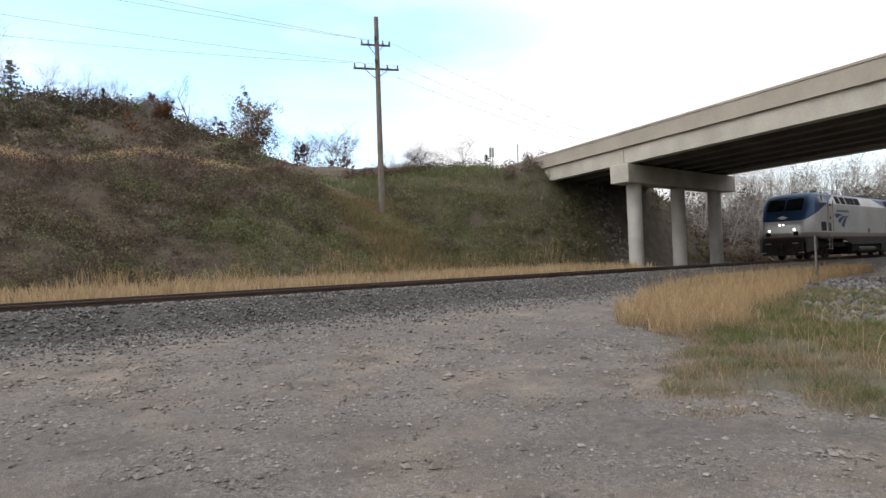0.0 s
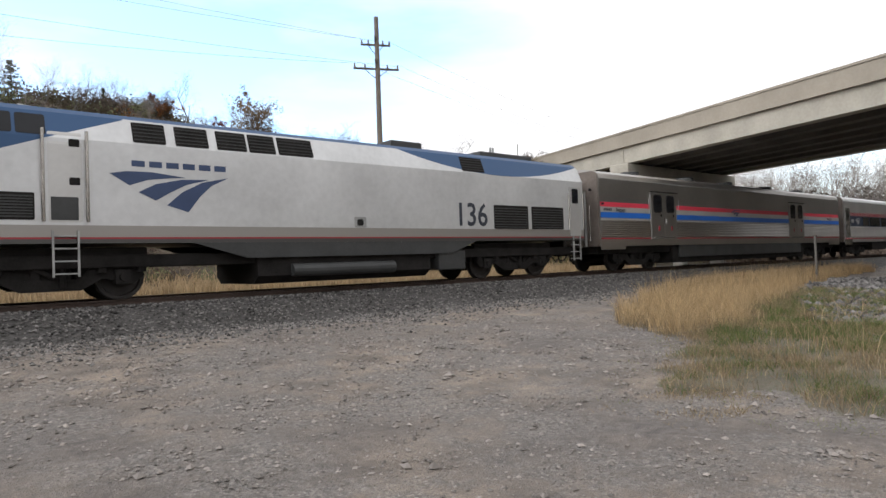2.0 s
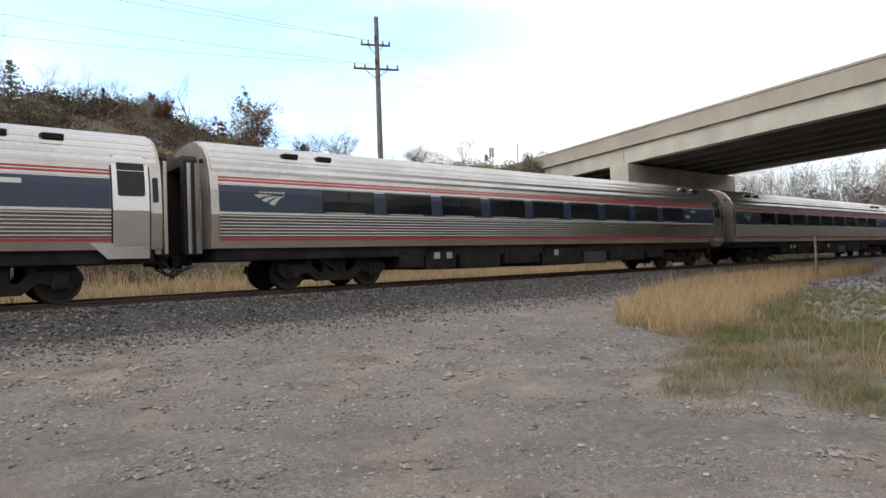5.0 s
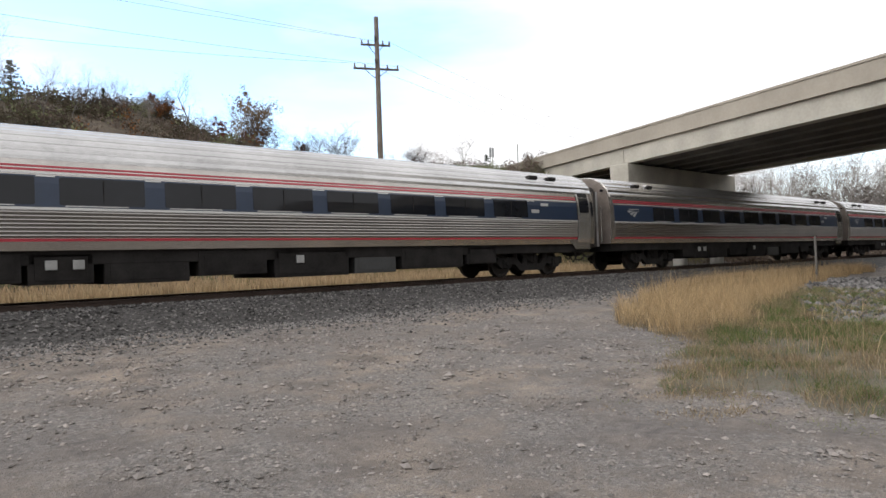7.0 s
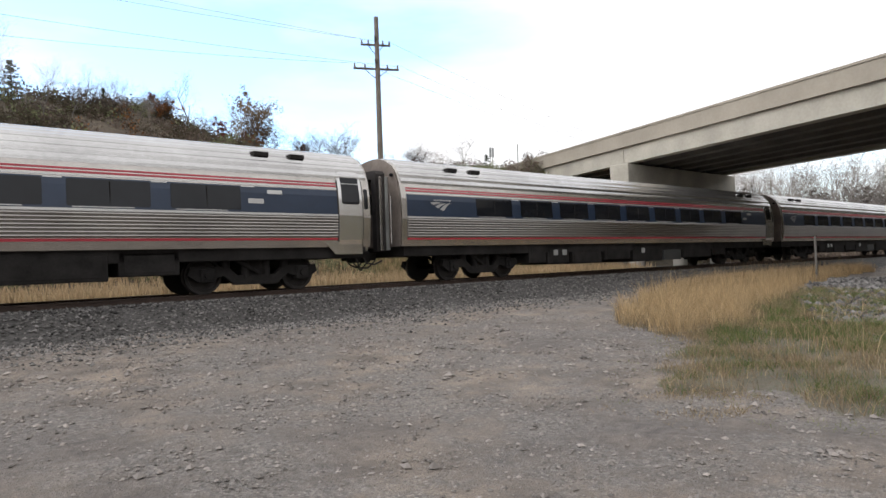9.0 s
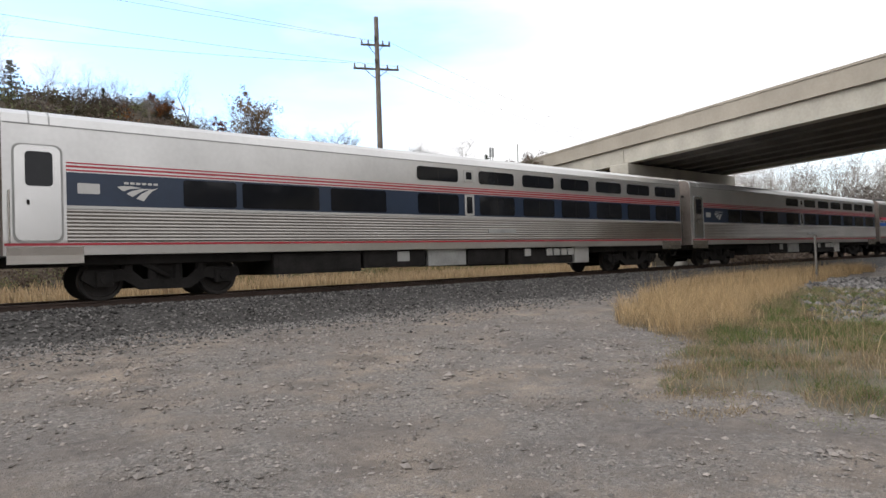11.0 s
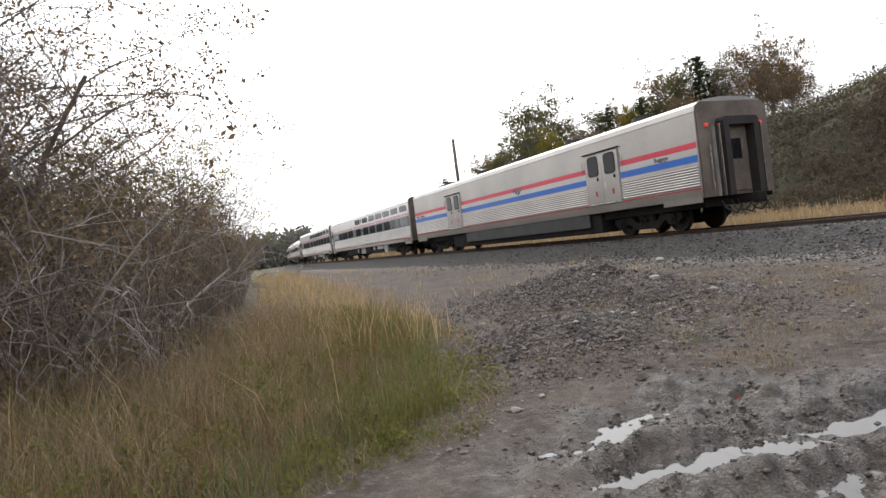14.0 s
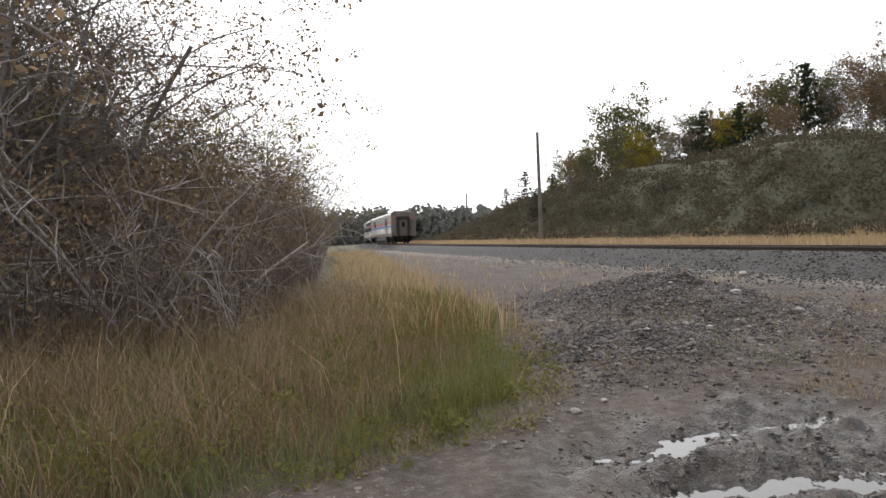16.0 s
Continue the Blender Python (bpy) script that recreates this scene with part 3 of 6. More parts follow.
def baggage_car(last, length=26.01):
    c = thing("baggage_car", "stainless baggage car with red, white, blue stripes" + (" and red markers" if last else ""), "railway car", group="cars of the passenger train")
    h = HALF_FLAT
    part("body", shell(h, 0.55, length - 0.45), bright_steel, c, "brushed stainless body shell")
    doors = ((5.95, 7.9), (19.83, 21.78)) if last else ((4.1, 6.05), (18.0, 19.95))
    spans = ((0.6, doors[0][0] - 0.06), (doors[0][1] + 0.06, doors[1][0] - 0.06), (doors[1][1] + 0.06, length - 0.5))
    for s in (-1, 1):
        for x0, x1 in spans:
            part("red_stripe", strip(h, 2.545, 2.73, x0, x1, s, 0.007, 1), stripe_red, c, "bright red stripe")
            part("white_stripe", strip(h, 2.335, 2.542, x0, x1, s, 0.006, 1), pale_paint, c)
            part("blue_stripe", strip(h, 2.115, 2.332, x0, x1, s, 0.007, 1), stripe_blue, c, "bright blue stripe")
            part("fluted_panel", flutes(h, 1.345, 2.0, x0, x1, s, 8), steel, c, "fluted stainless lower panel")
            part("rail_trim", strip(h, 2.02, 2.09, x0, x1, s, 0.02, 1), pale_paint, c)
            part("red_line", strip(h, 1.275, 1.32, x0, x1, s, 0.008, 1), red_paint, c)
        part("eave_seam", strip(h, 3.635, 3.66, 0.6, length - 0.5, s, 0.012, 1), under_grey, c)
        for x0, x1 in doors:
            f = part("door_frame", pane(h, x0 - 0.05, x1 + 0.05, 1.26, 3.24, s, 0.022, 0.06), under_grey, c)
            m = (x0 + x1) / 2
            for a, b in ((x0, m - 0.008), (m + 0.008, x1)):
                d = part("door_leaf", pane(h, a, b, 1.29, 3.2, s, 0.036, 0.05), bright_steel, c, "brushed steel door leaf")
                q = m - 0.5 if a < m - 0.5 else m + 0.5
                part("window_gasket", pane(h, q - 0.33, q + 0.33, 2.38, 3.16, s, 0.044, 0.14), rubber, d)
                part("window", pane(h, q - 0.29, q + 0.29, 2.42, 3.12, s, 0.05, 0.12), dark_glass, d)
                part("red_grab", pane(h, q + 0.02, q + 0.13, 1.62, 1.82, s, 0.043, 0.02, 0.012), red_paint, d)
                part("latch", box(q + 0.2, q + 0.26, s * 1.57 - 0.02, s * 1.57 + 0.02, 2.2, 2.32, 0.008), under_black, d)
            part("drip_rail", box(x0 - 0.1, x1 + 0.1, s * 1.57 - 0.035, s * 1.57 + 0.035, 3.25, 3.29, 0.008), under_black, c)
            part("sill_step", box(x0 + 0.2, x1 - 0.25, s * 1.57 - 0.03, s * 1.57 + 0.03, 1.3, 1.34, 0.006), door_steel, c)
            for x2 in (x0 - 0.2, x1 + 0.18):
                part("grab_rail", rod((x2, s * 1.57, 2.55), (x2, s * 1.57, 3.0), 0.016, None, 6), under_grey, c)
            part("paper_tag", pane(h, m + 0.1, m + 0.22, 1.9, 2.12, s, 0.043, 0.01, 0.006), pale_paint, c)
        part("side_skirt", strip(h, 0.86, 1.24, 0.6, 2.2, s, 0.01, 2), bright_steel, c)
        part("side_skirt", strip(h, 0.86, 1.24, length - 2.2, length - 0.5, s, 0.01, 2), bright_steel, c)
        part("tank_skirt", box(6.4 if not last else 8.1, 19.6, s * 1.42 - 0.05, s * 1.42 + 0.05, 0.46, 1.02, 0.02), skirt_grey, c, "dark grey side skirt")
        emblem(c, 13.9 if last else 11.2, 2.36, 0.95, 0.26, s, 1.532, logo_blue, "blue emblem blade")
        part("marker_lamp", pane(h, 0.66, 0.8, 2.62, 2.7, s, 0.03, 0.02), under_black, c)
        bars = ((0.8, 1.35),) if s < 0 else ((length - 1.6, length - 1.0),)
        for x0, x1 in bars:
            for k in range(5):
                part("lettering_bar", pane(h, x0 + k * 0.11, x0 + k * 0.11 + 0.08, 2.39, 2.49, s, 0.012, 0.01, 0.008), ink, c)
        writing("Baggage", 0.19, 1.6 if s < 0 else length - 1.8, 2.385, 1.532, s, ink, c, 1.1)
        writing("Baggage", 0.19, length - 2.4 if s < 0 else 2.4, 2.385, 1.532, s, ink, c, 1.1)
    for x in (4.4, 9.0, 13.0, 17.6, 22.0):
        part("roof_vent", rod((x, -0.35, 4.0), (x, -0.35, 4.24), 0.42, 0.4, 16), skirt_grey, c)
    part("underframe", box(0.7, length - 0.7, -1.2, 1.2, 0.7, 1.0, 0.02), under_black, c)
    part("floor_tank", box(6.0, 20.2, -1.36, 1.36, 0.22, 0.95, 0.05), under_black, c)
    for cx in (3.6, length - 3.6):
        bogie(c, cx, 2.6, 0.46, "inboard")
    for x, way in ((0.55, -1), (length - 0.45, 1)):
        car_end(c, x, way, 3.95, h, last and way > 0)
        coupler(c, x, way)
    hoses(c, length - (0.1 if last else 0), 4, 1, 7)
    return c


def locomotive(number, lit, length=21.03):
    c = thing("locomotive", "silver and blue diesel locomotive numbered " + number + (", headlights lit" if lit else ""), "locomotive", group="locomotives of the train")
    stations = ((0.26, 0.9, 1.9), (0.28, 1.02, 2.08), (0.33, 1.12, 2.26), (0.44, 1.2, 2.46), (0.62, 1.28, 2.76), (0.85, 1.35, 3.12), (1.08, 1.41, 3.5), (1.25, 1.44, 3.8), (1.45, 1.47, 3.97), (1.7, 1.5, 4.07), (2.0, 1.515, 4.12), (2.4, 1.52, 4.14), (length - 0.6, 1.52, 4.14), (length - 0.45, 1.5, 4.08))
    bm = bmesh.new()
    rings = []
    for x, w, top in stations:
        k = min(3.42, top - 0.3)
        slope = 0.24 * min(1, (top - 1.6) / 2.4)
        half = ((w, 1.24), (w, 1.6), (w, k), (w - slope * 0.9, top - 0.16), (w - slope - 0.1, top - 0.05), (w * 0.4, top), (0, top + 0.01))
        ring = [(y, z) for y, z in half] + [(-y, z) for y, z in reversed(half[:-1])]
        rings.append([bm.verts.new((x, y, z)) for y, z in ring])
    for a, b in zip(rings, rings[1:]):
        for i in range(len(a)):
            bm.faces.new((a[i], a[(i + 1) % len(a)], b[(i + 1) % len(a)], b[i]))
    bm.faces.new(rings[0])
    bm.faces.new(rings[-1][::-1])
    bmesh.ops.recalc_face_normals(bm, faces=bm.faces[:])
    for face in bm.faces:
        face.smooth = face.calc_center_median().x < 2.2
    part("body", bm, silver_blue, c, "silver body with blue nose and roof sweeps")
    side = ((1.52, 0.9), (1.52, 3.42), (1.3, 3.98), (1.2, 4.09), (0, 4.15))
    for s in (-1, 1):
        for i, (x0, x1) in enumerate(((2.15, 2.62), (2.68, 3.2))):
            part("cab_window", pane(side, x0, x1, 3.46, 3.9, s, 0.012, 0.05), dark_glass, c)
        part("mirror", box(2.02, 2.12, s * 1.62 - 0.05, s * 1.62 + 0.05, 3.5, 3.92, 0.02), pale_paint, c)
        for x0, x1 in ((4.85, 5.55), (5.76, 6.52), (6.72, 7.46), (7.52, 8.22), (8.3, 9.28), (14.55, 15.5)):
            w = part("intake_grille", pane(side, x0, x1, 3.46, 3.94, s, 0.012, 0.03), under_black, c, "black louvred intake")
            for k in range(5):
                part("slat", box(x0 + 0.03, x1 - 0.03, s * (half_at(side, 3.53 + k * 0.085) + 0.018) - 0.012, s * (half_at(side, 3.53 + k * 0.085) + 0.018) + 0.012, 3.52 + k * 0.085, 3.54 + k * 0.085), skirt_grey, w)
        for x0, x1, z0, z1 in ((15.85, 17.5, 1.63, 2.42), (17.68, 19.38, 1.63, 2.42), (2.22, 2.98, 1.72, 2.27)):
            w = part("radiator_grille", pane(side, x0, x1, z0, z1, s, 0.014, 0.03), under_black, c, "black louvred side grille")
            for k in range(8):
                z = z0 + 0.05 + k * (z1 - z0 - 0.08) / 8
                part("slat", box(x0 + 0.03, x1 - 0.03, s * 1.535 - 0.012, s * 1.535 + 0.012, z, z + 0.03), skirt_grey, w)
        for x in (3.12, 3.92):
            part("handrail", rod((x, s * 1.61, 1.68), (x, s * 1.61, 3.58), 0.036, None, 8), plain_steel, c, "steel grab rail")
        part("cab_door", pane(side, 3.22, 3.84, 1.68, 3.55, s, 0.008, 0.04), pale_paint, c)
        for z in (2.45, 3.25):
            part("step_recess", pane(side, 3.6, 3.8, z, z + 0.16, s, 0.014, 0.02), under_black, c)
        part("step_recess", pane(side, 3.26, 3.76, 1.72, 2.2, s, 0.014, 0.02), skirt_grey, c)
        for z in (0.6, 0.86, 1.12, 1.38):
            part("step", box(3.3, 3.72, s * 1.5 - 0.1, s * 1.5 + 0.1, z, z + 0.03), under_grey, c)
        for x in (3.28, 3.74):
            part("ladder_side", box(x - 0.02, x + 0.02, s * 1.56 - 0.02, s * 1.56 + 0.02, 0.55, 1.5), under_grey, c)
        d = part("rear_door", pane(side, 19.75, 20.4, 1.4, 3.2, s, 0.012, 0.05), pale_paint, c)
        part("window", pane(side, 19.9, 20.25, 2.6, 3.15, s, 0.022, 0.06), dark_glass, d)
        for x in (19.66, 20.48):
            part("handrail", rod((x, s * 1.58, 1.65), (x, s * 1.58, 2.95), 0.022, None, 8), plain_steel, c)
        for z in (0.55, 0.8, 1.05, 1.3):
            part("step", box(19.9, 20.25, s * 1.5 - 0.1, s * 1.5 + 0.1, z, z + 0.03), under_grey, c)
        for x in (19.88, 20.27):
            part("ladder_side", box(x - 0.02, x + 0.02, s * 1.56 - 0.02, s * 1.56 + 0.02, 0.5, 1.4), under_grey, c)
        f = part("fuel_filler", pane(side, 10.47, 10.85, 1.63, 1.92, s, 0.012, 0.02), under_grey, c)
        part("cap", pane(side, 10.55, 10.75, 1.68, 1.86, s, 0.02, 0.05), under_black, f)
        writing(number, 1.03, 14.15 if s < 0 else 15.6, 1.73, 1.525, s, ink, c, 0.92)
        emblem(c, 4.36, 1.94, 2.6, 0.88, s, 1.524, logo_blue, "dark blue emblem blade")
        part("frame_skirt", prism([(5.9, 1.3), (15.2, 1.3), (14.0, 0.86), (7.4, 0.86)], s * 1.46, s * 1.515, "y"), skirt_grey, c, "dark grey side skirt")
        part("cab_skirt", prism([(0.45, 0.45), (1.85, 0.6), (1.9, 1.28), (0.45, 1.28)], s * 1.25, s * 1.42, "y"), skirt_grey, c)
        shield = bmesh.new()
        nrm = Vector((-0.82, 0, 0.57))
        q = [Vector((0.66 + 0.64 * v, s * u, 2.92 + 0.84 * v)) + nrm * 0.05 for u, v in ((0.06, 0.1), (1.0, 0.1), (0.98, 0.92), (0.06, 0.95))]
        v = [shield.verts.new(p) for p in q] + [shield.verts.new(p - nrm * 0.06) for p in q]
        for ids in ((0, 1, 2, 3), (7, 6, 5, 4), (0, 4, 5, 1), (1, 5, 6, 2), (2, 6, 7, 3), (3, 7, 4, 0)):
            shield.faces.new([v[i] for i in ids])
        bmesh.ops.recalc_face_normals(shield, faces=shield.faces[:])
        part("windscreen", shield, dark_glass, c)
        for y, z, r in ((0.1, 2.12, 0.06), (0.72, 1.8, 0.075)):
            hd = part("headlight", rod((0.5, s * y, z), (0.23, s * y, z), r + 0.03, None, 16), under_grey, c)
            part("lens", rod((0.25, s * y, z), (0.215, s * y, z), r, None, 16), lamp_white if lit else dark_glass, hd)
        part("nose_vent", box(0.22, 0.4, s * 0.8 - 0.13, s * 0.8 + 0.13, 1.45, 1.7, 0.01), under_black, c)
    part("pilot", prism([(0.14, 0.28), (0.42, 0.28), (0.5, 1.24), (0.24, 1.24)], -1.15, 1.15, "y"), under_black, c, "black pilot plate under the nose")
    part("nose_emblem", prism([(-0.32, 2.56), (0.0, 2.68), (0.32, 2.56), (0.0, 2.46)], 0.42, 0.58, "x"), pale_paint, c)
    part("roof_beacon", box(2.2, 2.5, -0.16, 0.16, 4.12, 4.22, 0.03), under_black, c)
    for y in (-0.5, -0.36):
        part("horn", rod((3.2, y, 4.2), (2.85, y, 4.2), 0.03, 0.07, 10), under_grey, c)
        part("horn_foot", box(3.12, 3.2, y - 0.03, y + 0.03, 4.1, 4.2), under_grey, c)
    for x0, x1, z in ((12.3, 13.5, 4.37), (16.0, 18.6, 4.34), (6.0, 8.0, 4.19)):
        part("roof_hatch", box(x0, x1, -0.8, 0.8, 4.1, z, 0.05), skirt_grey, c)
    tank = part("fuel_tank", prism([(-1.35, 0.9), (-1.4, 0.4), (-1.1, 0.2), (1.1, 0.2), (1.4, 0.4), (1.35, 0.9)], 7.7, 13.2, "x"), under_black, c)
    part("air_reservoir", rod((8.6, -1.42, 0.52), (11.8, -1.42, 0.52), 0.17, None, 14), skirt_grey, c)
    part("battery_box", box(13.5, 14.6, -1.45, 1.45, 0.35, 0.95, 0.04), skirt_grey, c)
    part("underframe", box(0.5, length - 0.6, -1.25, 1.25, 0.72, 1.0, 0.02), under_black, c)
    for cx in (3.3, 17.2):
        bogie(c, cx, 2.75, 0.51, "loco")
    part("end_gangway", box(length - 0.45, length - 0.25, -0.5, 0.5, 1.0, 3.1, 0.04), rubber, c)
    coupler(c, 0.5, -1)
    hoses(c, 0.3, 4, -1, 12)
    for s in (-1, 1):
        part("pilot_step", box(0.1, 0.4, s * 1.05 - 0.12, s * 1.05 + 0.12, 0.42, 0.46), under_grey, c)
        part("grab_iron", rod((0.16, s * 0.6, 1.0), (0.16, s * 0.95, 1.0), 0.02, None, 6), under_grey, c)
    coupler(c, length - 0.45, 1)
    hoses(c, length, 4, 1, 9)
    return c


START, SPEED = 40.38, 31.165
train = []


def add_car(c, length):
    train.append((c, sum(q[2] for q in train), length))


add_car(locomotive("196", True), 21.03)
add_car(locomotive("136", False), 21.03)
add_car(baggage_car(False), 26.01)
sleeper = sleeping_car()
add_car(sleeper, 26.01)
first_coach, cafe = coach(), coach(small=(1,))
for k in range(8):
    src = cafe if k == 0 else first_coach
    used = any(q[0] is src for q in train)
    add_car(copy_thing(src, Matrix()) if used else src, 26.01)
for k in range(2):
    add_car(copy_thing(sleeper, Matrix()), 26.01)
add_car(baggage_car(True), 26.01)


def rail_pose(a, n):
    """Pose of a car of length n whose front is at a: on the straight, then round the bend."""
    def at(s):
        return np.array((s, TRACK_Y + float(bend(np.array(s)))))
    p, q = at(a + n * 0.14), at(a + n * 0.86)
    d = (q - p) / np.linalg.norm(q - p)
    o = p - d * n * 0.14
    return pose(o[0], o[1], RAIL_Z, 0, 0, math.degrees(math.atan2(d[1], d[0])))


LAG = ((0.0, 0.1), (1.0, 0.3), (1.5, 0.1), (2.0, -0.1), (3.0, 0.15), (4.0, 0.2), (6.5, 0.45), (7.0, 0.4), (8.0, 0.2), (8.5, 0.3), (11.0, 1.2), (12.0, 1.2), (16.0, 1.35))


def motions():
    for c, u, n in train:
        rows = []
        for t in np.arange(0, 16.01, 0.5):
            lag = float(np.interp(t, [a for a, _ in LAG], [b for _, b in LAG]))
            rows.append((float(t), rail_pose(START + u - SPEED * t + lag, n)))
        walk(c, rows)


# ---- ground ----
def axis_steps(lo, hi, step, far, cap=0.55, wide=70.0, grow=1.07):
    """Even steps between lo and hi, wider ones over the hillside, then growing out to the horizon."""
    v, d = list(np.arange(lo, hi + 1e-6, step)), step
    while v[-1] < far:
        d = min(d * grow, cap) if v[-1] < wide else d * grow
        v.append(v[-1] + d)
    low, d, before = lo, step, []
    while low > -far:
        d = min(d * grow, cap) if low > -wide else d * grow
        low -= d
        before.append(low)
    return np.array(before[::-1] + v)


def finer(v, lo, hi, step):
    """The same steps with an even finer stretch laid in."""
    return np.concatenate([v[v < lo], np.arange(lo, hi, step), v[v >= hi]])


def inside(x, y, points):
    """True inside a closed outline with a ragged edge."""
    res = np.zeros(np.shape(x), bool)
    x, y = x + 0.55 * wave(x, y, 0.9, 2.5), y + 0.45 * wave(x, y, 0.8, 6.5)
    for (x0, y0), (x1, y1) in zip(points, points[1:] + points[:1]):
        if y0 != y1:
            res ^= ((y0 > y) != (y1 > y)) & (x < (x1 - x0) * (y - y0) / (y1 - y0) + x0)
    return res


GOLD_PATCH = [(10.4, 5.9), (11.2, 7.6), (13.5, 9.2), (19, 11.6), (26, 13.0), (40, 13.2), (40, 11.6), (26, 9.8), (19, 8.0), (13.5, 6.3)]
GREEN_PATCH = [(6.2, 3.9), (7.6, 4.4), (9.6, 5.6), (13.5, 6.5), (19, 8.2), (24, 8.6), (24, 4), (14, 1.5), (8, 0.8), (6.6, 1.9), (6.9, 3.2)]
EDGE_X = [-120, -60, -45, -14, -9.5, -5.8, -4.7, -4.2, -3.9, -3.5]
EDGE_Y = [24, 9.4, 8.2, 4.8, 3.9, 2.8, 1.9, 0.6, -0.8, -4]


def verge(x):
    return np.interp(x, EDGE_X, EDGE_Y) + 0.28 * wave(x, x * 0.7, 0.9, 4.0)


def mud_mask(x, y):
    d = np.hypot((x + 3.15) / 1.75, (y - 3.7) / 2.2)
    return 1 - ramp01(0.6, 1.15, d + 0.25 * wave(x, y, 0.5, 4.0))


TRACKS = ((-4.1, -0.12, 2.9, 0.27, 0.12), (-3.2, 0.12, 3.2, 0.24, 0.13), (-2.5, 0.1, 3.2, 0.18, 0.08), (-1.95, 0.14, 3.4, 0.16, 0.07))


def ruts(x, y):
    """Wheel ruts with pushed-up lips that run across the yard through the wet patch."""
    z = 0.035 * wave(x, y, 0.33, 9.0) + 0.03 * wave(x, y, 0.14, 2.0) + 0.018 * wave(x, y * 0.8, 0.07, 5.0)
    for at, lean, mid, half, deep in TRACKS:
        u = (x - at - lean * (y - mid) + 0.06 * np.sin(y * 2.1 + at * 3) + 0.03 * wave(x, y, 0.25, at)) / half
        z = z - deep * np.exp(-u * u) * (0.75 + 0.35 * wave(x, y, 0.7, at * 2)) + deep * 0.42 * np.exp(-((np.abs(u) - 1.6) / 0.45) ** 2) * (0.7 + 0.8 * wave(x, y, 0.22, at))
        z = z + 0.012 * np.sin(y * 42 + u * 2) * np.exp(-u * u)
    return mud_mask(x, y) * z


gx = finer(axis_steps(-14, 10, 0.11, 1500), -5.4, -1.0, 0.035)
gy = finer(axis_steps(-0.5, 9.5, 0.11, 1500), 1.4, 6.2, 0.04)
X, Y = np.meshgrid(gx, gy)
Z = land(X, Y) + ruts(X, Y) + 0.012 * wave(X, Y, 0.5, 3.0) * (1 - ramp01(20, 40, np.hypot(X, Y)))
nx, ny = len(gx), len(gy)
ids = np.arange(nx * ny).reshape(ny, nx)
quads = np.stack([ids[:-1, :-1], ids[:-1, 1:], ids[1:, 1:], ids[1:, :-1]], -1).reshape(-1, 4)
S = Y - bend(X)
growth = np.maximum.reduce([inside(X, Y, GOLD_PATCH) * 0.75, inside(X, Y, GREEN_PATCH) * 0.65, ((Y < verge(X) - 0.2) & (X < -3.6)) * 1.0, (S > 18.9) * 1.0,
                            ((X > 16) & (Y < 3)) * 1.0, (np.hypot(X, Y) > 75) * 1.0])


